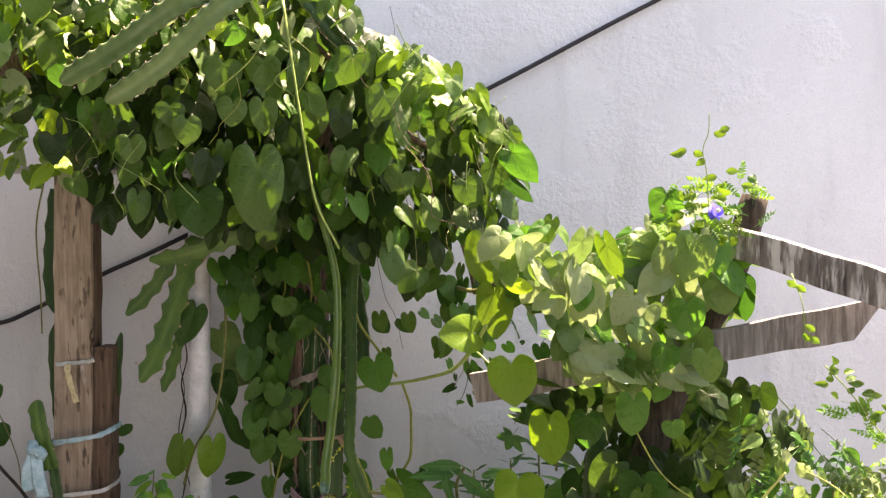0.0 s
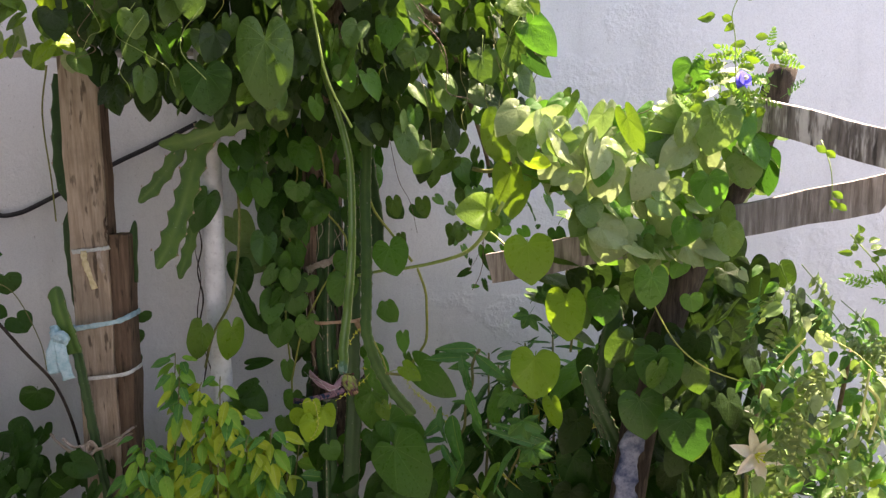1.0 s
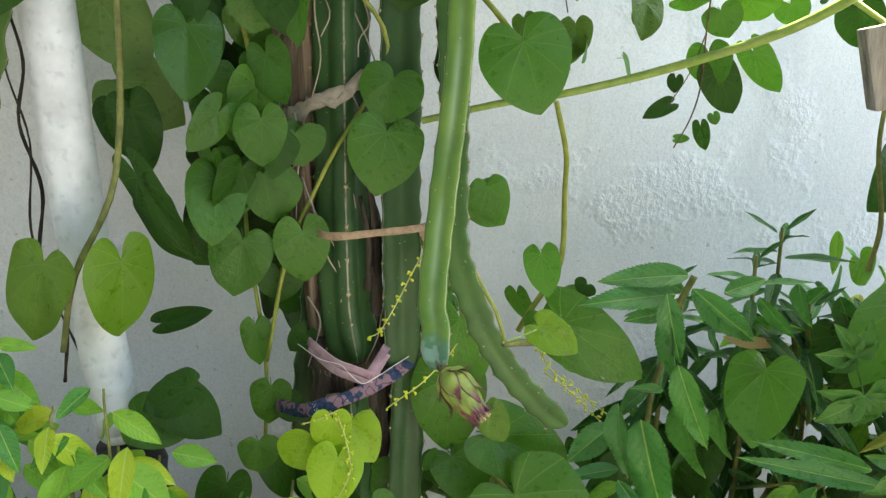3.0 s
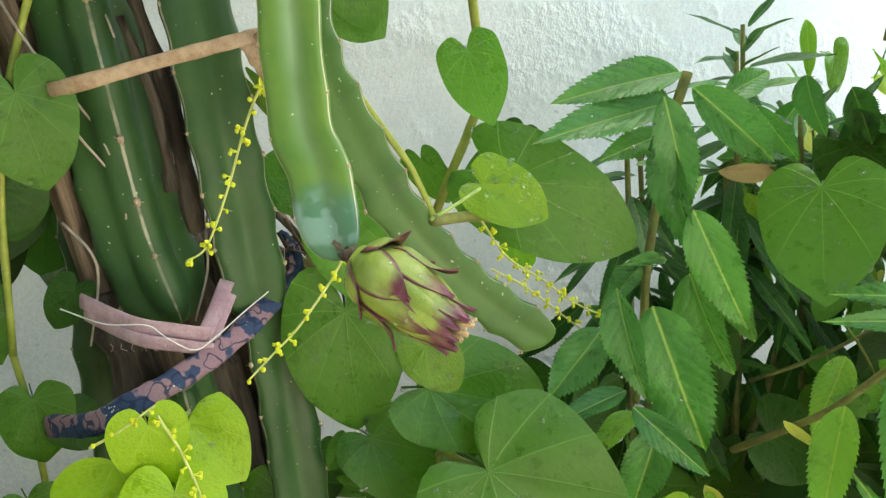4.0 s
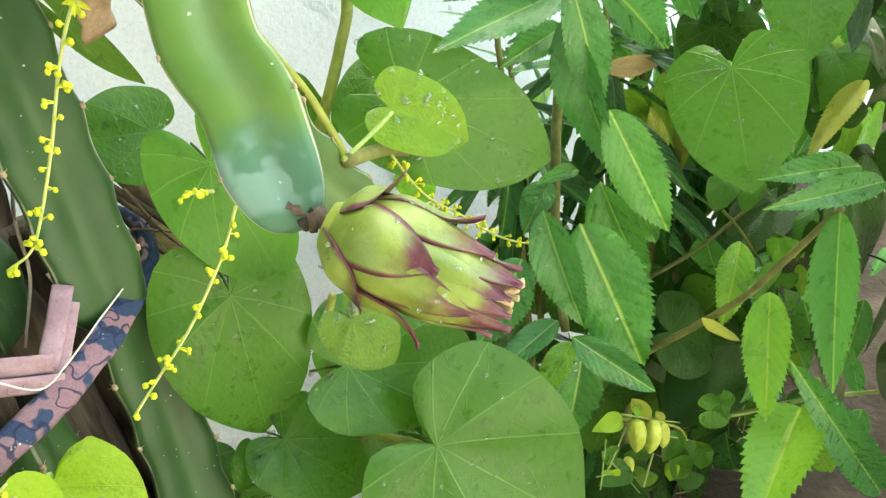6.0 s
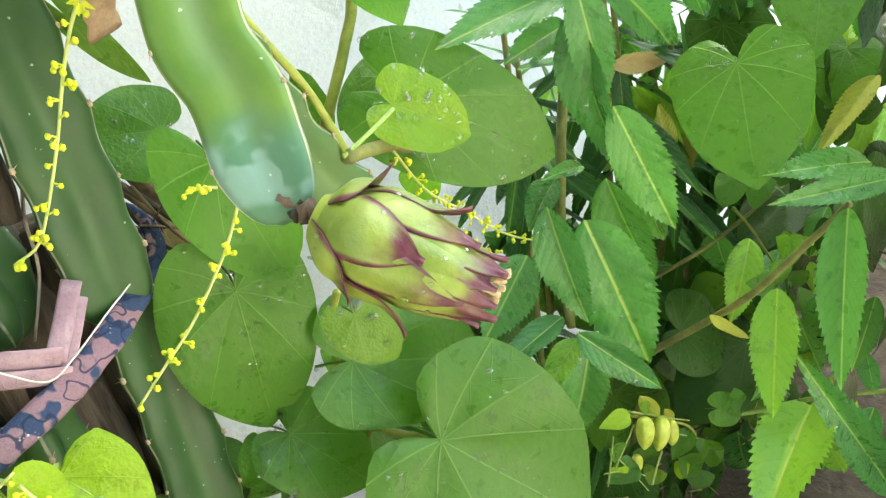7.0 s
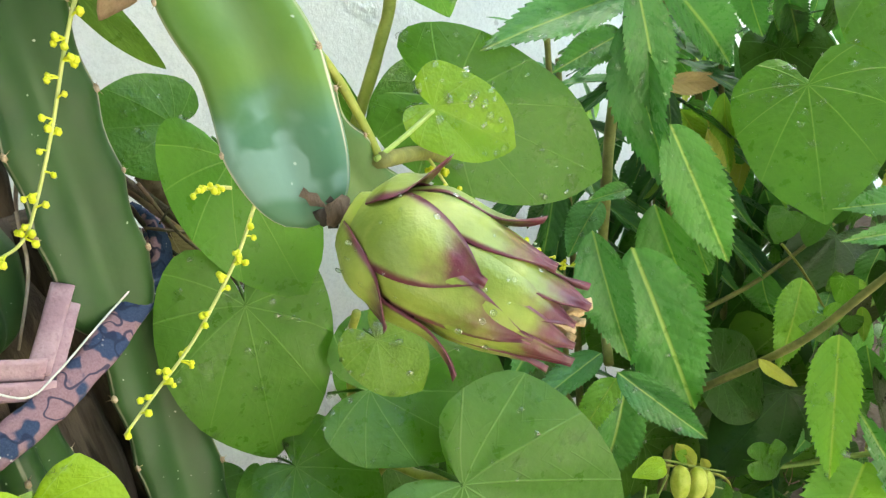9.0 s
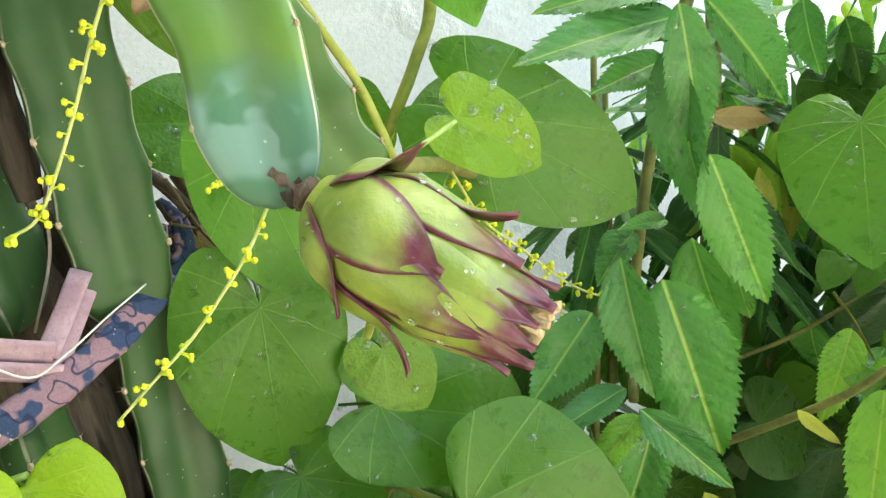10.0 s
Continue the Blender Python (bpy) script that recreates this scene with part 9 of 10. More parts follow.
leaf(pea_vine, "lance", (0.678, 1.879, 1.633), (0.675, 1.879, 1.608), (-0.73, -0.67, 0.08), 0.021, LEAF_SUN_YOUNG)
leaf(pea_vine, "lance", (0.5, 1.831, 1.665), (0.496, 1.831, 1.688), (-0.01, -1.00, -0.00), 0.020, LEAF_SUN_YOUNG)
leaf(pea_vine, "lance", (0.562, 1.865, 1.698), (0.546, 1.865, 1.719), (-0.67, -0.56, -0.50), 0.020, LEAF_SUN_YOUNG)
leaf(pea_vine, "lance", (0.567, 1.844, 1.696), (0.585, 1.844, 1.717), (-0.62, -0.60, 0.51), 0.020, LEAF_SUN_YOUNG)
leaf(pea_vine, "lance", (0.653, 1.827, 1.71), (0.621, 1.827, 1.719), (-0.24, -0.54, -0.80), 0.020, LEAF_SUN_YOUNG)
leaf(pea_vine, "lance", (0.542, 1.8, 1.807), (0.515, 1.8, 1.799), (0.01, -1.00, -0.04), 0.017, LEAF_SUN_YOUNG)
leaf(pea_vine, "lance", (0.556, 1.8, 1.802), (0.582, 1.8, 1.794), (-0.07, -0.97, -0.21), 0.017, LEAF_SUN_YOUNG)
leaf(pea_vine, "lance", (0.536, 1.8, 1.798), (0.504, 1.8, 1.798), (-0.00, -0.99, -0.14), 0.017, LEAF_SUN_YOUNG)
leaf(pea_vine, "lance", (0.602, 1.8, 1.844), (0.633, 1.8, 1.841), (-0.02, -0.98, -0.19), 0.017, LEAF_SUN_YOUNG)
leaf(pea_vine, "lance", (0.615, 1.8, 1.85), (0.644, 1.8, 1.857), (0.02, -1.00, -0.08), 0.017, LEAF_SUN_YOUNG)
leaf(pea_vine, "lance", (0.63, 1.8, 1.76), (0.662, 1.8, 1.758), (-0.01, -0.99, -0.14), 0.017, LEAF_SUN_YOUNG)
leaf(pea_vine, "lance", (0.664, 1.8, 1.728), (0.696, 1.8, 1.724), (-0.02, -0.99, -0.14), 0.017, LEAF_SUN_YOUNG)
leaf(pea_vine, "lance", (0.61, 1.8, 1.747), (0.58, 1.8, 1.742), (0.01, -1.00, -0.04), 0.017, LEAF_SUN_YOUNG)
leaf(pea_vine, "lance", (0.583, 1.8, 1.786), (0.564, 1.8, 1.773), (-0.05, -1.00, 0.07), 0.017, LEAF_SUN_YOUNG)
leaf(pea_vine, "lance", (0.917, 1.6, 1.235), (0.93, 1.6, 1.249), (-0.31, -0.91, 0.29), 0.014, LEAF_SUN_YOUNG)
leaf(pea_vine, "lance", (0.9, 1.6, 1.244), (0.912, 1.6, 1.259), (-0.69, -0.43, 0.58), 0.014, LEAF_SUN_YOUNG)
leaf(pea_vine, "lance", (0.857, 1.6, 1.256), (0.833, 1.6, 1.248), (-0.12, -0.93, 0.36), 0.014, LEAF_SUN_YOUNG)
leaf(pea_vine, "lance", (0.898, 1.6, 1.237), (0.879, 1.6, 1.25), (-0.24, -0.90, -0.35), 0.014, LEAF_SUN_YOUNG)
leaf(pea_vine, "lance", (0.847, 1.6, 1.302), (0.824, 1.6, 1.293), (0.02, -1.00, -0.06), 0.014, LEAF_SUN_YOUNG)
leaf(pea_vine, "lance", (0.832, 1.6, 1.255), (0.812, 1.6, 1.267), (-0.04, -1.00, -0.07), 0.014, LEAF_SUN_YOUNG)
leaf(pea_vine, "lance", (0.847, 1.6, 1.234), (0.841, 1.6, 1.251), (-0.82, -0.48, -0.31), 0.014, LEAF_SUN_YOUNG)
leaf(pea_vine, "lance", (0.829, 1.6, 1.263), (0.828, 1.6, 1.28), (0.15, -0.99, 0.01), 0.014, LEAF_SUN_YOUNG)
leaf(pea_vine, "lance", (0.844, 1.6, 1.243), (0.862, 1.6, 1.256), (0.01, -1.00, -0.02), 0.014, LEAF_SUN_YOUNG)
leaf(pea_vine, "lance", (0.919, 1.6, 1.247), (0.92, 1.6, 1.23), (0.12, -0.99, 0.01), 0.014, LEAF_SUN_YOUNG)
leaf(pea_vine, "lance", (0.89, 1.6, 1.239), (0.899, 1.6, 1.223), (-0.69, -0.61, -0.40), 0.014, LEAF_SUN_YOUNG)
leaf(pea_vine, "lance", (0.822, 1.6, 1.317), (0.795, 1.6, 1.316), (0.02, -0.95, -0.32), 0.014, LEAF_SUN_YOUNG)
leaf(pea_vine, "lance", (0.836, 1.6, 1.295), (0.863, 1.6, 1.293), (0.01, -1.00, 0.09), 0.014, LEAF_SUN_YOUNG)
leaf(pea_vine, "lance", (0.758, 1.6, 1.3), (0.779, 1.6, 1.289), (0.20, -0.90, 0.38), 0.014, LEAF_SUN_YOUNG)
leaf(pea_vine, "lance", (0.92, 1.6, 1.216), (0.93, 1.6, 1.232), (-0.79, -0.37, 0.49), 0.014, LEAF_SUN_YOUNG)
leaf(pea_vine, "lance", (0.785, 1.6, 1.337), (0.806, 1.6, 1.348), (-0.37, -0.62, 0.69), 0.014, LEAF_SUN_YOUNG)
leaf(pea_vine, "lance", (0.789, 1.6, 1.324), (0.81, 1.6, 1.334), (-0.36, -0.63, 0.69), 0.014, LEAF_SUN_YOUNG)
leaf(pea_vine, "lance", (0.911, 1.6, 1.227), (0.886, 1.6, 1.234), (-0.03, -1.00, -0.09), 0.014, LEAF_SUN_YOUNG)
leaf(pea_vine, "lance", (0.881, 1.6, 1.264), (0.86, 1.6, 1.275), (-0.04, -1.00, -0.07), 0.014, LEAF_SUN_YOUNG)
leaf(pea_vine, "lance", (0.756, 1.6, 1.343), (0.767, 1.6, 1.358), (0.03, -1.00, -0.02), 0.014, LEAF_SUN_YOUNG)
leaf(pea_vine, "lance", (0.884, 1.6, 1.276), (0.91, 1.6, 1.271), (0.02, -1.00, 0.10), 0.014, LEAF_SUN_YOUNG)
leaf(pea_vine, "lance", (0.754, 1.6, 1.317), (0.727, 1.6, 1.319), (0.01, -0.99, 0.12), 0.014, LEAF_SUN_YOUNG)
leaf(pea_vine, "lance", (0.774, 1.6, 1.348), (0.754, 1.6, 1.337), (-0.10, -0.98, 0.18), 0.014, LEAF_SUN_YOUNG)
leaf(pea_vine, "lance", (0.8, 1.6, 1.317), (0.827, 1.6, 1.318), (-0.01, -0.96, 0.29), 0.014, LEAF_SUN_YOUNG)
leaf(pea_vine, "lance", (0.769, 1.6, 1.356), (0.764, 1.6, 1.373), (-0.01, -1.00, -0.00), 0.014, LEAF_SUN_YOUNG)
leaf(pea_vine, "lance", (0.846, 1.6, 1.301), (0.82, 1.6, 1.298), (-0.06, -0.89, 0.45), 0.014, LEAF_SUN_YOUNG)
leaf(pea_vine, "lance", (0.843, 1.6, 1.262), (0.87, 1.6, 1.257), (-0.08, -0.91, -0.41), 0.014, LEAF_SUN_YOUNG)
leaf(pea_vine, "lance", (0.757, 1.6, 1.321), (0.758, 1.6, 1.337), (-0.67, -0.74, 0.05), 0.014, LEAF_SUN_YOUNG)
leaf(pea_vine, "lance", (0.916, 1.6, 1.228), (0.943, 1.6, 1.226), (0.05, -0.84, 0.54), 0.014, LEAF_SUN_YOUNG)
leaf(pea_vine, "lance", (0.795, 1.6, 1.298), (0.803, 1.6, 1.313), (-0.69, -0.63, 0.36), 0.014, LEAF_SUN_YOUNG)
leaf(pea_vine, "feather", (0.554, 1.897, 1.743), (0.523, 1.897, 1.701), (-0.52, -0.77, 0.37), 0.061, SERRATE_LIGHT)
leaf(pea_vine, "feather", (0.578, 1.881, 1.681), (0.627, 1.881, 1.649), (-0.41, -0.67, -0.62), 0.060, SERRATE_LIGHT)
leaf(pea_vine, "feather", (0.619, 1.832, 1.69), (0.671, 1.832, 1.662), (0.21, -0.89, 0.40), 0.059, SERRATE_LIGHT)
leaf(pea_vine, "feather", (0.647, 1.877, 1.745), (0.689, 1.877, 1.709), (-0.22, -0.94, -0.26), 0.060, PALM)
leaf(pea_vine, "feather", (0.645, 1.882, 1.654), (0.598, 1.882, 1.621), (-0.40, -0.72, 0.57), 0.060, LEAF_SUN_YOUNG)
leaf(pea_vine, "feather", (0.55, 1.884, 1.627), (0.518, 1.884, 1.668), (-0.09, -0.99, -0.07), 0.060, LEAF_SUN_YOUNG)
leaf(pea_vine, "feather", (0.683, 1.851, 1.739), (0.689, 1.851, 1.784), (-0.72, -0.69, 0.10), 0.059, SERRATE_LIGHT)
leaf(pea_vine, "feather", (0.632, 1.855, 1.73), (0.569, 1.855, 1.744), (-0.15, -0.75, -0.65), 0.059, SERRATE_LIGHT)
leaf(pea_vine, "feather", (0.529, 1.845, 1.605), (0.488, 1.845, 1.64), (0.15, -0.97, 0.17), 0.059, SERRATE_LIGHT)
leaf(pea_vine, "feather", (0.591, 1.835, 1.691), (0.54, 1.835, 1.663), (-0.37, -0.61, 0.70), 0.059, LEAF_SUN_YOUNG)
leaf(pea_vine, "feather", (0.603, 1.884, 1.713), (0.664, 1.884, 1.734), (-0.06, -0.98, 0.17), 0.060, PALM)
leaf(pea_vine, "feather", (0.641, 1.869, 1.664), (0.7, 1.869, 1.686), (0.06, -0.98, -0.16), 0.060, PALM)
leaf(pea_vine, "feather", (0.714, 1.875, 1.725), (0.77, 1.875, 1.7), (-0.11, -0.96, -0.24), 0.060, SERRATE_LIGHT)
leaf(pea_vine, "feather", (0.6, 1.827, 1.643), (0.626, 1.827, 1.601), (0.26, -0.95, 0.17), 0.059, PALM)
leaf(pea_vine, "feather", (0.625, 1.854, 1.614), (0.664, 1.854, 1.651), (0.05, -1.00, -0.06), 0.060, LEAF_SUN_YOUNG)
leaf(pea_vine, "feather", (0.715, 1.898, 1.664), (0.655, 1.898, 1.687), (-0.18, -0.86, -0.47), 0.061, PALM)
leaf(pea_vine, "feather", (0.573, 1.857, 1.632), (0.594, 1.857, 1.588), (0.01, -1.00, 0.01), 0.060, PALM)
leaf(pea_vine, "feather", (0.676, 1.848, 1.724), (0.743, 1.848, 1.727), (-0.02, -0.90, 0.43), 0.059, SERRATE_LIGHT)
leaf(pea_vine, "feather", (0.621, 1.803, 1.617), (0.583, 1.803, 1.653), (-0.58, -0.53, -0.61), 0.058, SERRATE_LIGHT)
leaf(pea_vine, "feather", (0.698, 1.805, 1.634), (0.745, 1.805, 1.665), (0.26, -0.88, -0.40), 0.058, PALM)
leaf(pea_vine, "feather", (0.642, 1.822, 1.635), (0.702, 1.822, 1.616), (0.09, -0.95, 0.29), 0.059, LEAF_SUN_YOUNG)
leaf(pea_vine, "feather", (0.559, 1.87, 1.708), (0.585, 1.87, 1.666), (-0.71, -0.55, -0.45), 0.060, PALM)
leaf(pea_vine, "feather", (0.565, 1.842, 1.623), (0.541, 1.842, 1.581), (-0.60, -0.71, 0.36), 0.059, SERRATE_LIGHT)
leaf(pea_vine, "feather", (0.523, 1.804, 1.702), (0.578, 1.804, 1.726), (0.04, -1.00, -0.08), 0.058, LEAF_SUN_YOUNG)
leaf(pea_vine, "feather", (0.653, 1.844, 1.742), (0.62, 1.844, 1.702), (0.38, -0.87, -0.32), 0.059, LEAF_SUN_YOUNG)
leaf(pea_vine, "feather", (0.637, 1.813, 1.639), (0.572, 1.813, 1.636), (0.03, -0.77, -0.63), 0.058, LEAF_SUN_YOUNG)
leaf(pea_vine, "feather", (0.584, 1.889, 1.653), (0.636, 1.889, 1.623), (0.24, -0.87, 0.42), 0.061, LEAF_SUN_YOUNG)
leaf(pea_vine, "feather", (0.724, 1.876, 1.694), (0.733, 1.876, 1.74), (-0.08, -1.00, 0.01), 0.060, LEAF_SUN_YOUNG)
leaf(pea_vine, "feather", (0.643, 1.811, 1.612), (0.668, 1.811, 1.653), (0.01, -1.00, -0.00), 0.058, LEAF_SUN_YOUNG)
leaf(pea_vine, "feather", (0.621, 1.835, 1.726), (0.555, 1.835, 1.724), (0.02, -0.91, -0.42), 0.059, SERRATE_LIGHT)
leaf(pea_vine, "feather", (0.876, 1.6, 1.197), (0.841, 1.6, 1.226), (0.14, -0.98, 0.17), 0.048, SERRATE_LIGHT)
leaf(pea_vine, "feather", (0.794, 1.6, 1.271), (0.841, 1.6, 1.288), (-0.14, -0.91, 0.40), 0.048, SERRATE_LIGHT)
leaf(pea_vine, "feather", (0.789, 1.6, 1.261), (0.836, 1.6, 1.277), (-0.04, -0.99, 0.10), 0.048, SERRATE_LIGHT)
leaf(pea_vine, "feather", (0.864, 1.6, 1.227), (0.848, 1.6, 1.192), (-0.01, -1.00, 0.00), 0.048, SERRATE_LIGHT)
leaf(pea_vine, "feather", (0.842, 1.6, 1.214), (0.825, 1.6, 1.249), (-0.79, -0.48, -0.37), 0.048, SERRATE_LIGHT)
leaf(pea_vine, "feather", (0.799, 1.6, 1.255), (0.75, 1.6, 1.272), (-0.05, -0.99, -0.15), 0.047, SERRATE_LIGHT)
leaf(pea_vine, "feather", (0.787, 1.6, 1.282), (0.839, 1.6, 1.27), (0.15, -0.76, 0.63), 0.048, SERRATE_LIGHT)
leaf(pea_vine, "feather", (0.84, 1.6, 1.251), (0.82, 1.6, 1.286), (-0.29, -0.94, -0.16), 0.048, SERRATE_LIGHT)
leaf(pea_vine, "feather", (0.897, 1.6, 1.17), (0.845, 1.6, 1.159), (-0.16, -0.61, 0.77), 0.048, SERRATE_LIGHT)
leaf(pea_vine, "feather", (0.784, 1.6, 1.268), (0.838, 1.6, 1.269), (-0.01, -0.69, 0.73), 0.048, SERRATE_LIGHT)
leaf(pea_vine, "feather", (0.856, 1.6, 1.212), (0.806, 1.6, 1.227), (0.20, -0.71, 0.68), 0.048, SERRATE_LIGHT)
leaf(pea_vine, "feather", (0.79, 1.6, 1.25), (0.74, 1.6, 1.266), (0.10, -0.94, 0.33), 0.047, SERRATE_LIGHT)
leaf(pea_vine, "lance", (0.676, 1.55, 1.425), (0.697, 1.55, 1.408), (-0.11, -0.98, -0.15), 0.014, LEAF_SUN_YOUNG)
leaf(pea_vine, "lance", (0.691, 1.55, 1.419), (0.713, 1.55, 1.403), (-0.12, -0.98, -0.15), 0.014, LEAF_SUN_YOUNG)
leaf(pea_vine, "lance", (0.682, 1.55, 1.442), (0.704, 1.55, 1.426), (-0.12, -0.98, -0.16), 0.014, LEAF_SUN_YOUNG)
leaf(pea_vine, "lance", (0.647, 1.55, 1.527), (0.669, 1.55, 1.511), (-0.14, -0.97, -0.19), 0.014, LEAF_SUN_YOUNG)
leaf(pea_vine, "lance", (0.665, 1.55, 1.518), (0.686, 1.55, 1.502), (-0.14, -0.97, -0.19), 0.014, LEAF_SUN_YOUNG)
part("stem", tube([(0.599, 1.82, 1.65), (0.587, 1.8, 1.753), (0.578, 1.8, 1.805), (0.591, 1.8, 1.846), (0.593, 1.8, 1.889)], 0.0014, 0.0011, 6, 6, 0.1), VINE_LIGHT, pea_vine)
part("stem", tube([(0.747, 1.6, 1.354), (0.798, 1.6, 1.3), (0.863, 1.6, 1.215), (0.926, 1.6, 1.177), (0.904, 1.6, 1.092)], 0.0014, 0.0011, 6, 6, 0.1), VINE_LIGHT, pea_vine)
part("stem", tube([(0.681, 1.6, 1.537), (0.682, 1.56, 1.481), (0.683, 1.55, 1.402)], 0.0012, 0.0010, 6, 6, 0.1), VINE_LIGHT, pea_vine)
part("stem", tube([(0.327, 1.95, 1.626), (0.413, 1.95, 1.606), (0.47, 1.95, 1.627)], 0.0012, 0.0010, 6, 6, 0.1), TWIG_BROWN, pea_vine)
pea_flower(pea_vine, (0.593, 1.76, 1.657))

# ---- shrubs along the foot of the wall ----
feather_bush = thing("feathery_bush", (0.75, 1.75, 0), "pale green bush with fine pinnate leaves and long pale pods", "bush")
# Pale leaf tones carry the sunlight on this bush.
hang_leaves(feather_bush, [(0.56, 1.28), (0.62, 1.29), (0.69, 1.17), (0.82, 1.17), (0.93, 1.08), (1.02, 0.97), (1.12, 0.93), (1.20, 0.43), (0.60, 0.46), (0.59, 0.91), (0.64, 1.08)], 1.5, 1.8, 150, (0.08, 0.13), [(FEATHER, 0.75), (PALM, 0.25)], 43, "feather", 0.7, 1.0, 1.0)
hang_leaves(feather_bush, [(0.56, 1.28), (0.62, 1.29), (0.69, 1.17), (0.82, 1.17), (0.93, 1.08), (1.02, 0.97), (1.12, 0.93), (1.20, 0.43), (0.60, 0.46), (0.59, 0.91), (0.64, 1.08)], 1.5, 1.8, 420, (0.03, 0.055), [(LEAF_PALE, 0.4), (LEAF_SUN_SHEEN, 0.2), (LEAF, 0.4)], 44, "oval", 0.9, 1.0, 0.62)
part("stem", tube([(0.80, 1.86, 0.0), (0.82, 1.84, 0.4), (0.84, 1.80, 0.8), (0.84, 1.74, 1.08)], 0.012, 0.004, 6, 8, 0.2), TWIG_BROWN, feather_bush)
part("stem", tube([(0.80, 1.86, 0.0), (0.74, 1.86, 0.4), (0.68, 1.84, 0.8), (0.68, 1.80, 1.0)], 0.010, 0.004, 6, 8, 0.2), TWIG_BROWN, feather_bush)
part("stem", tube([(0.667, 1.5, 1.173), (0.715, 1.5, 1.145), (0.76, 1.5, 1.102)], 0.0012, 0.0010, 6, 6, 0.1), BUD_STALK, feather_bush)
part("stem", tube([(0.743, 1.5, 1.113), (0.735, 1.5, 1.047), (0.722, 1.5, 0.981)], 0.0026, 0.0021, 6, 6, 0.1), BUD_STALK, feather_bush)
part("stem", tube([(0.594, 1.55, 1.1), (0.605, 1.53, 1.133), (0.62, 1.5, 1.174)], 0.0022, 0.0018, 6, 6, 0.1), BUD_STALK, feather_bush)
part("stem", tube([(0.638, 1.55, 0.968), (0.63, 1.55, 0.91), (0.621, 1.55, 0.864)], 0.0035, 0.0028, 6, 6, 0.1), BUD_STALK, feather_bush)
part("stem", tube([(0.741, 1.5, 1.081), (0.765, 1.5, 1.046), (0.75, 1.5, 0.978)], 0.0035, 0.0028, 6, 6, 0.1), BUD_STALK, feather_bush)
peach_flower((0.624, 1.7, 0.863))
yellow_shrub("yellow_leaved_shrub", (-0.74, 2.30, 0), 0.19, 0.70, 260, [(LEAF_YELLOW, 0.55), (SERRATE_LIGHT, 0.35), (SERRATE, 0.10)], 51, "low shrub with yellow-green drooping leaves",
             [(-0.827, 2.269, 0.826, 8), (-0.762, 2.258, 0.866, 7), (-0.764, 2.282, 0.753, 12), (-0.702, 2.262, 0.806, 7), (-0.705, 2.255, 0.883, 3), (-0.825, 2.282, 0.624, 13), (-0.717, 2.323, 0.608, 13)])
yellow_shrub("yellow_leaved_shrub", (-0.93, 2.32, 0), 0.17, 0.68, 190, [(SERRATE_LIGHT, 0.35), (LEAF_YELLOW, 0.1), (SERRATE, 0.55)], 52, "low shrub with green and yellow leaves",
             [(-0.855, 2.314, 0.940, 10), (-0.897, 2.311, 0.653, 12), (-0.948, 2.268, 0.697, 11), (-0.956, 2.293, 0.575, 12), (-0.830, 2.272, 0.907, 6)])
yellow_shrub("green_shrub", (-0.58, 2.40, 0), 0.14, 0.66, 170, [(LEAF_YELLOW, 0.25), (SERRATE_LIGHT, 0.45), (SERRATE, 0.30)], 53, "low green shrub under the drain pipe",
             [(-0.635, 2.264, 0.697, 11), (-0.563, 2.258, 0.721, 9), (-0.591, 2.267, 0.609, 12), (-0.675, 2.324, 0.751, 5)])
balsam_plant((0.127, 2.53, 0.822), 19, 0.10, 60)
balsam_plant((0.208, 2.46, 0.915), 20, 0.10, 61)
balsam_plant((0.318, 2.47, 0.822), 16, 0.12, 62)
balsam_plant((0.444, 2.5, 0.808), 14, 0.12, 63)
balsam_plant((0.249, 2.52, 0.772), 16, 0.11, 64)
balsam_plant((0.309, 2.55, 0.930), 18, 0.125, 65)
balsam_plant((0.095, 2.51, 0.870), 15, 0.105, 66)
palm_herb = thing("palmate_leaved_climber", (0.3, 2.2, 0), "climber with five-fingered green leaves under the trellis", "vine")
leaf(palm_herb, "palm", (0.131, 2.11, 0.862), (0.143, 2.11, 0.808), (-0.19, -0.98, -0.04), 0.062, PALM)
leaf(palm_herb, "palm", (0.159, 2.06, 0.809), (0.172, 2.06, 0.749), (-0.21, -0.98, -0.04), 0.064, PALM)
leaf(palm_herb, "palm", (0.182, 2.05, 0.736), (0.196, 2.05, 0.677), (-0.20, -0.98, -0.05), 0.058, PALM)
leaf(palm_herb, "palm", (0.223, 2.06, 1.163), (0.224, 2.06, 1.116), (-0.35, -0.94, -0.00), 0.047, PALM)
leaf(palm_herb, "palm", (0.176, 2.08, 1.092), (0.155, 2.08, 1.053), (-0.32, -0.93, 0.17), 0.052, PALM)
leaf(palm_herb, "palm", (0.139, 2.14, 0.896), (0.116, 2.14, 0.932), (-0.04, -1.00, -0.02), 0.048, PALM)
leaf(palm_herb, "palm", (0.213, 2.05, 1.15), (0.255, 2.05, 1.169), (-0.12, -0.95, 0.27), 0.045, PALM)
part("stem", tube([(0.339, 2.38, 0.906), (0.34, 2.37, 0.982), (0.311, 2.36, 1.089), (0.328, 2.38, 1.167)], 0.0040, 0.0032, 6, 6, 0.1), TWIG, palm_herb)
left_vine = thing("heart_leaf_vine", (-1.5, 2.55, 0), "vine with dark leaves against the wall by the post", "vine")
leaf(left_vine, "heart", (-1.487, 2.55, 1.138), (-1.485, 2.55, 1.077), (0.55, -0.83, 0.02), 0.094, LEAF_DARK)
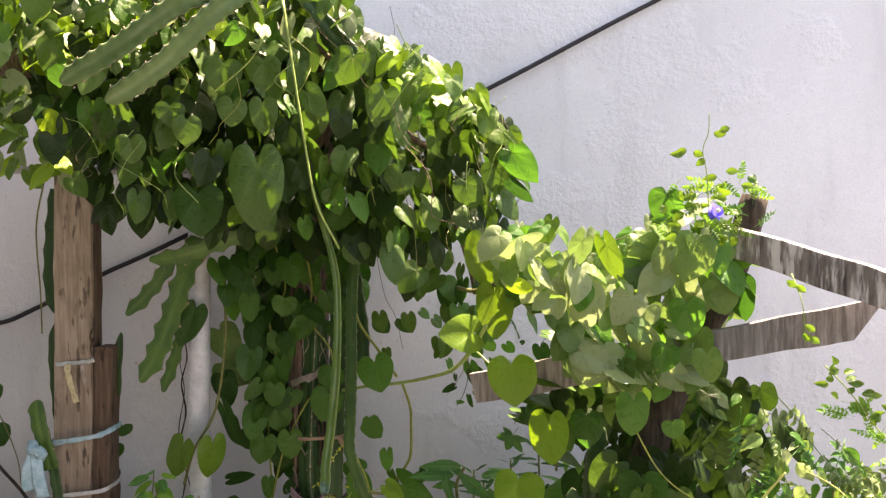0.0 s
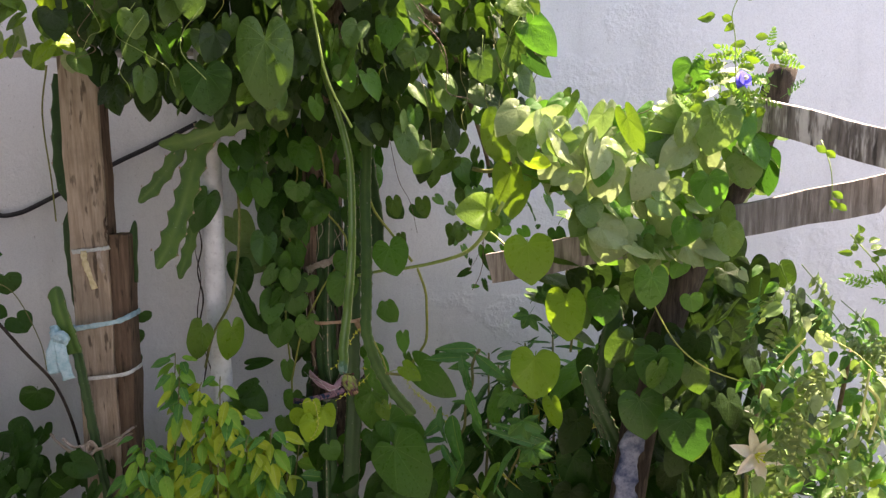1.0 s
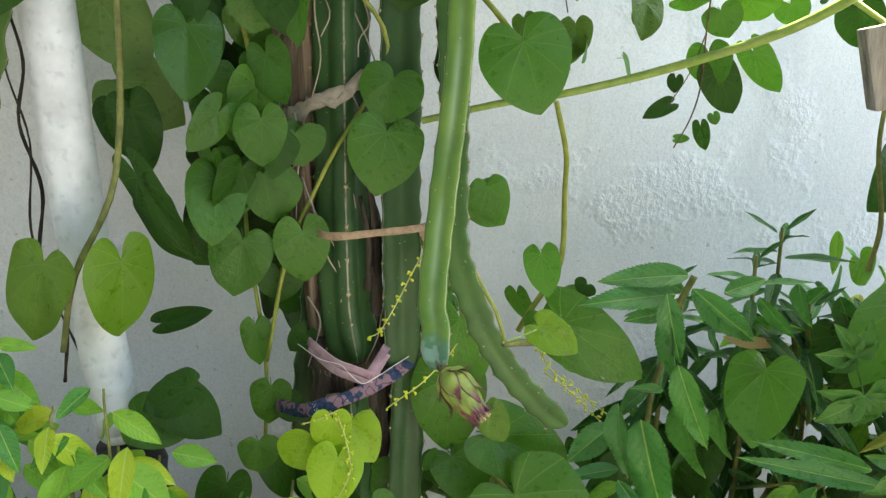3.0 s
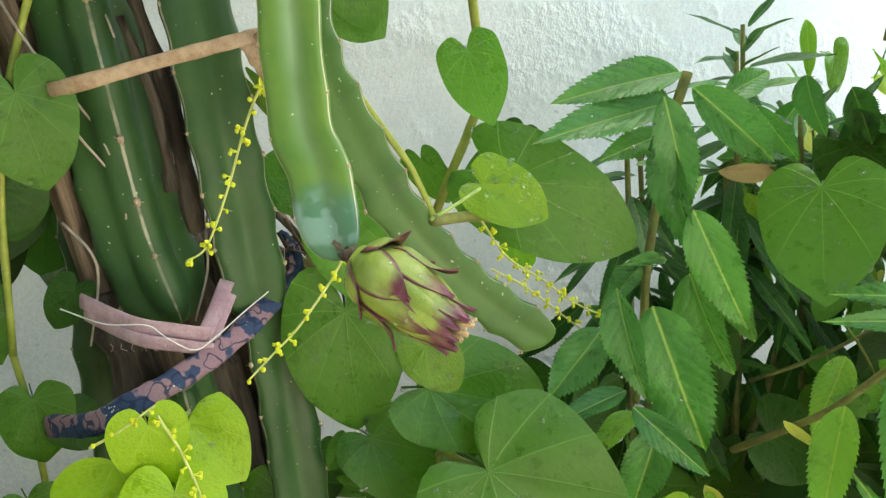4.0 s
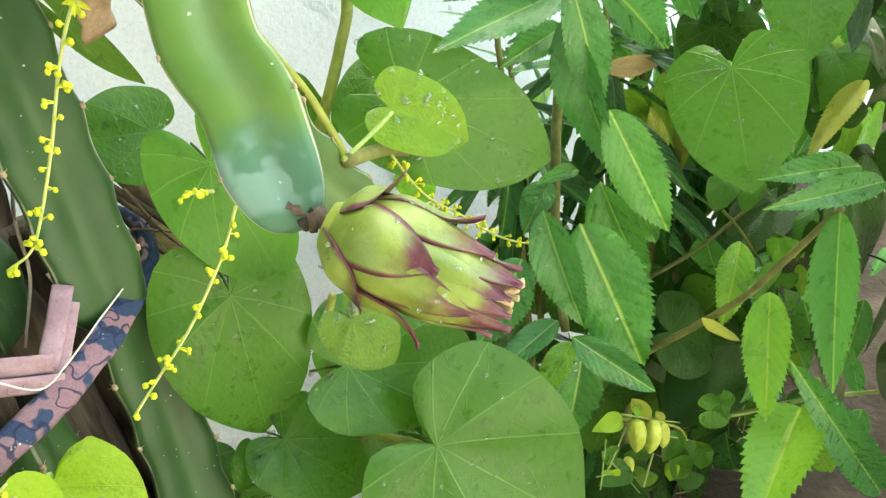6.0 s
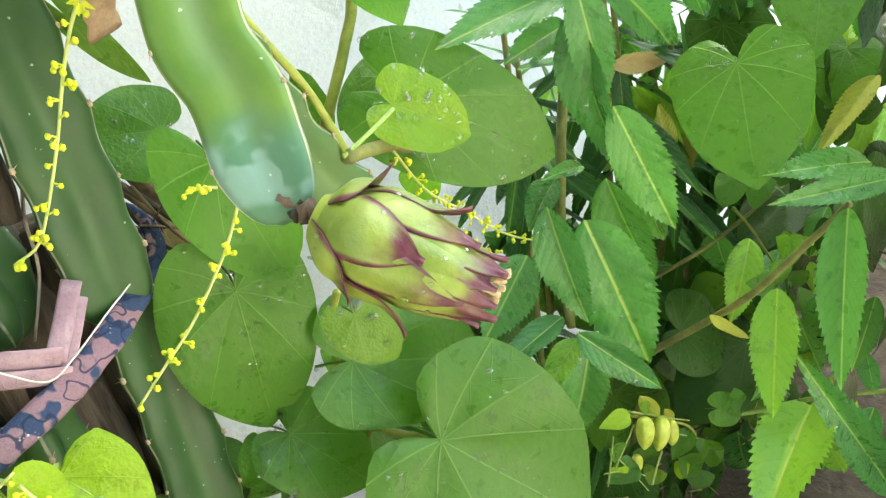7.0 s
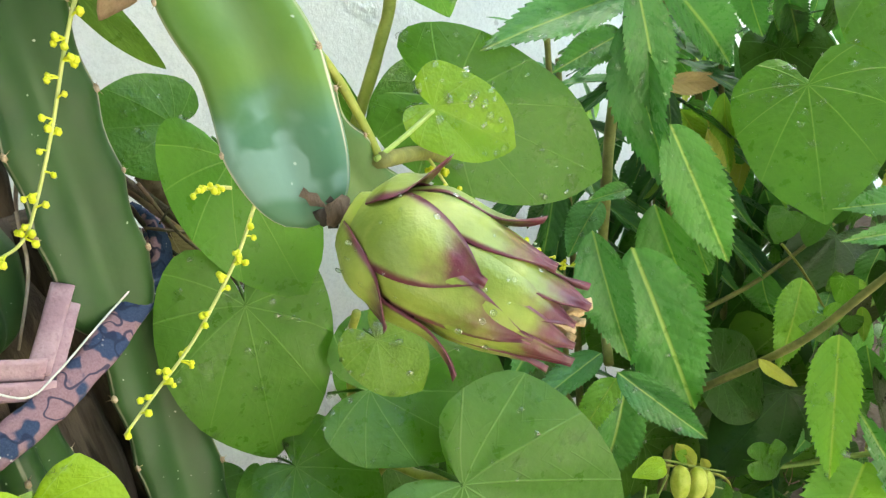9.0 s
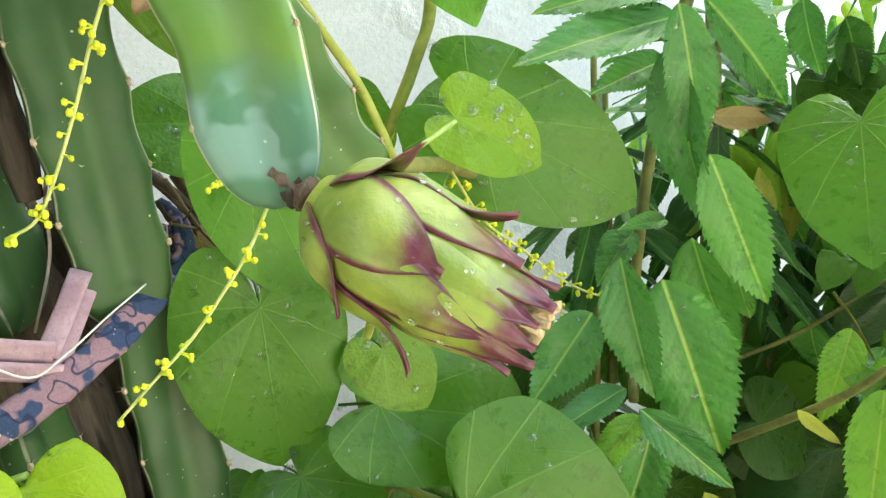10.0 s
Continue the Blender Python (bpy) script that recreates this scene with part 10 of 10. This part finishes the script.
leaf(left_vine, "heart", (-1.594, 2.55, 1.226), (-1.495, 2.55, 1.215), (0.02, -0.98, 0.18), 0.068, LEAF_DARK)
leaf(left_vine, "heart", (-1.458, 2.55, 0.998), (-1.427, 2.55, 0.954), (0.45, -0.84, 0.32), 0.086, LEAF_DARK)
leaf(left_vine, "heart", (-1.528, 2.55, 1.025), (-1.493, 2.55, 1.007), (0.21, -0.90, 0.39), 0.052, LEAF_DARK)
leaf(left_vine, "heart", (-1.639, 2.55, 0.875), (-1.613, 2.55, 0.784), (0.59, -0.79, 0.17), 0.123, LEAF_DARK)
leaf(left_vine, "heart", (-1.414, 2.55, 0.748), (-1.44, 2.55, 0.675), (0.40, -0.90, -0.15), 0.105, LEAF_DARK)
leaf(left_vine, "heart", (-1.522, 2.55, 0.61), (-1.454, 2.55, 0.554), (0.37, -0.80, 0.46), 0.124, LEAF_DARK)
leaf(left_vine, "heart", (-1.625, 2.55, 0.693), (-1.571, 2.55, 0.674), (0.16, -0.87, 0.47), 0.106, LEAF_DARK)
leaf(left_vine, "heart", (-1.632, 2.55, 1.479), (-1.625, 2.55, 1.329), (0.59, -0.81, 0.03), 0.084, LEAF_DARK)
leaf(left_vine, "heart", (-1.718, 2.55, 0.562), (-1.708, 2.55, 0.486), (0.63, -0.77, 0.08), 0.126, LEAF_DARK)
leaf(left_vine, "heart", (-1.603, 2.55, 0.411), (-1.574, 2.55, 0.334), (0.61, -0.76, 0.23), 0.126, LEAF_DARK)
leaf(left_vine, "heart", (-1.461, 2.55, 0.489), (-1.493, 2.55, 0.374), (0.43, -0.89, -0.12), 0.125, LEAF_DARK)
leaf(left_vine, "heart", (-1.046, 2.55, 1.01), (-1.046, 2.55, 0.976), (0.41, -0.91, 0.01), 0.061, LEAF_DARK)
leaf(left_vine, "heart", (-1.079, 2.55, 0.942), (-1.074, 2.55, 0.898), (0.44, -0.90, 0.05), 0.068, LEAF_DARK)
leaf(left_vine, "heart", (-1.086, 2.55, 0.863), (-1.083, 2.55, 0.828), (0.44, -0.90, 0.03), 0.058, LEAF_DARK)
leaf(left_vine, "heart", (-1.24, 2.55, 0.463), (-1.21, 2.55, 0.398), (0.52, -0.82, 0.24), 0.106, LEAF_DARK)
leaf(left_vine, "heart", (-1.312, 2.55, 0.49), (-1.331, 2.55, 0.396), (0.42, -0.90, -0.08), 0.106, LEAF_DARK)
leaf(left_vine, "heart", (-1.669, 2.55, 0.784), (-1.703, 2.55, 0.674), (0.51, -0.85, -0.15), 0.106, LEAF_DARK)
part("stem", tube([(-1.722, 2.5, 1.335), (-1.629, 2.5, 1.232), (-1.543, 2.5, 1.07), (-1.42, 2.5, 0.905), (-1.318, 2.5, 0.773), (-1.271, 2.52, 0.559), (-1.254, 2.54, 0.269)], 0.0060, 0.0048, 6, 6, 0.1), TWIG_DARK, left_vine)
part("stem", tube([(-1.598, 2.45, 1.189), (-1.594, 2.45, 0.885), (-1.595, 2.45, 0.605), (-1.6, 2.45, 0.349)], 0.0030, 0.0024, 6, 6, 0.1), TWIG, left_vine)
part("stem", tube([(-1.632, 2.4, 0.66), (-1.544, 2.4, 0.52), (-1.488, 2.4, 0.396)], 0.0030, 0.0024, 6, 6, 0.1), TWIG, left_vine)
part("stem", tube([(-1.533, 2.5, 1.146), (-1.433, 2.5, 1.094), (-1.363, 2.5, 0.939), (-1.347, 2.5, 0.835)], 0.0020, 0.0016, 6, 6, 0.1), TWIG, left_vine)
part("stem", tube([(-1.087, 2.55, 1.148), (-1.092, 2.55, 0.994), (-1.086, 2.55, 0.854), (-1.096, 2.55, 0.639)], 0.0025, 0.0020, 6, 6, 0.1), TWIG, left_vine)
rope_tie = thing("rope_tie", (-1.16, 2.42, 0.6), "frayed beige rope knotted round the foot of the post", "tie", "ties on the post")
part("rope", tube([(-1.364, 2.52, 0.61), (-1.297, 2.44, 0.611), (-1.227, 2.41, 0.586), (-1.166, 2.41, 0.597), (-1.109, 2.42, 0.624), (-1.056, 2.47, 0.656)], 0.0048, 0.0042, 6, 8, 0.35), RAG, rope_tie)
part("rope", tube([(-1.271, 2.42, 0.633), (-1.228, 2.4, 0.614), (-1.181, 2.4, 0.622), (-1.143, 2.41, 0.604), (-1.062, 2.47, 0.635)], 0.004, 0.0038, 6, 8, 0.35), RAG, rope_tie)
part("knot", tube([(-1.199, 2.395, 0.62), (-1.179, 2.39, 0.588), (-1.155, 2.395, 0.614), (-1.175, 2.39, 0.633), (-1.196, 2.395, 0.562)], 0.006, 0.004, 5, 8, 0.5), RAG, rope_tie)
part("stem", tube([(-1.237, 2.45, 1.8), (-1.279, 2.48, 1.655), (-1.268, 2.48, 1.452), (-1.265, 2.48, 1.324)], 0.0030, 0.0024, 6, 6, 0.1), TWIG, left_vine)
hang_leaves(left_vine, [(-1.81, 0.71), (-1.10, 0.54), (-1.11, 0.17), (-1.89, 0.15)], 2.3, 2.6, 120, (0.05, 0.09), [(LEAF, 0.15), (LEAF_DARK, 0.85)], 44, spread=0.7)
foot_vine = thing("heart_leaf_vine", (-0.2, 2.5, 0.3), "vine leaves spreading over the ground by the wall", "vine")
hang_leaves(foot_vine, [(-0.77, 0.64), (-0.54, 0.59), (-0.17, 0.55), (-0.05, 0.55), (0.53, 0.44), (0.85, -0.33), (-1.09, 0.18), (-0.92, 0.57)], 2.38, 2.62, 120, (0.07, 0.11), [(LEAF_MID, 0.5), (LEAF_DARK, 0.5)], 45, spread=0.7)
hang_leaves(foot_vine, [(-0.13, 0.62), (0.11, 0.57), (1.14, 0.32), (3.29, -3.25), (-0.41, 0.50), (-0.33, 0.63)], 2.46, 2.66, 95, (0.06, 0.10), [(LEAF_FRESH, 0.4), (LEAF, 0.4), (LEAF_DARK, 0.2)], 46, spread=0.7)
# Dark leaf layer put behind the plants for the shaded gaps.
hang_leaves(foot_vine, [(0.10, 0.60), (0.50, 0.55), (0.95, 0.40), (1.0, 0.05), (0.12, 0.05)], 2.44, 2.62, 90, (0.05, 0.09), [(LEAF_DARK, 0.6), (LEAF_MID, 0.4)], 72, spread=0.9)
hang_leaves(foot_vine, [(0.30, 0.90), (1.86, 0.70), (2.66, -0.75), (0.65, 0.24), (0.34, 0.61)], 2.50, 2.72, 150, (0.08, 0.12), [(SERRATE, 0.5), (SERRATE_LIGHT, 0.35), (SERRATE_PALE, 0.15)], 48, 'saw', spread=0.8, ratio=0.34)
hang_leaves(foot_vine, [(0.41, 0.86), (1.35, 0.71), (1.79, -0.14), (0.62, 0.48), (0.43, 0.68)], 2.42, 2.56, 42, (0.05, 0.085), [(LEAF_FRESH, 0.5), (LEAF_BRIGHT, 0.2), (LEAF, 0.3)], 55, spread=0.8)
hang_leaves(foot_vine, [(0.28, 0.95), (1.21, 0.80), (1.22, 0.53), (0.68, 0.68), (0.40, 0.77)], 2.43, 2.56, 60, (0.075, 0.11), [(SERRATE, 0.35), (SERRATE_BLUE, 0.4), (SERRATE_LIGHT, 0.25)], 58, 'saw', spread=0.7, ratio=0.32)
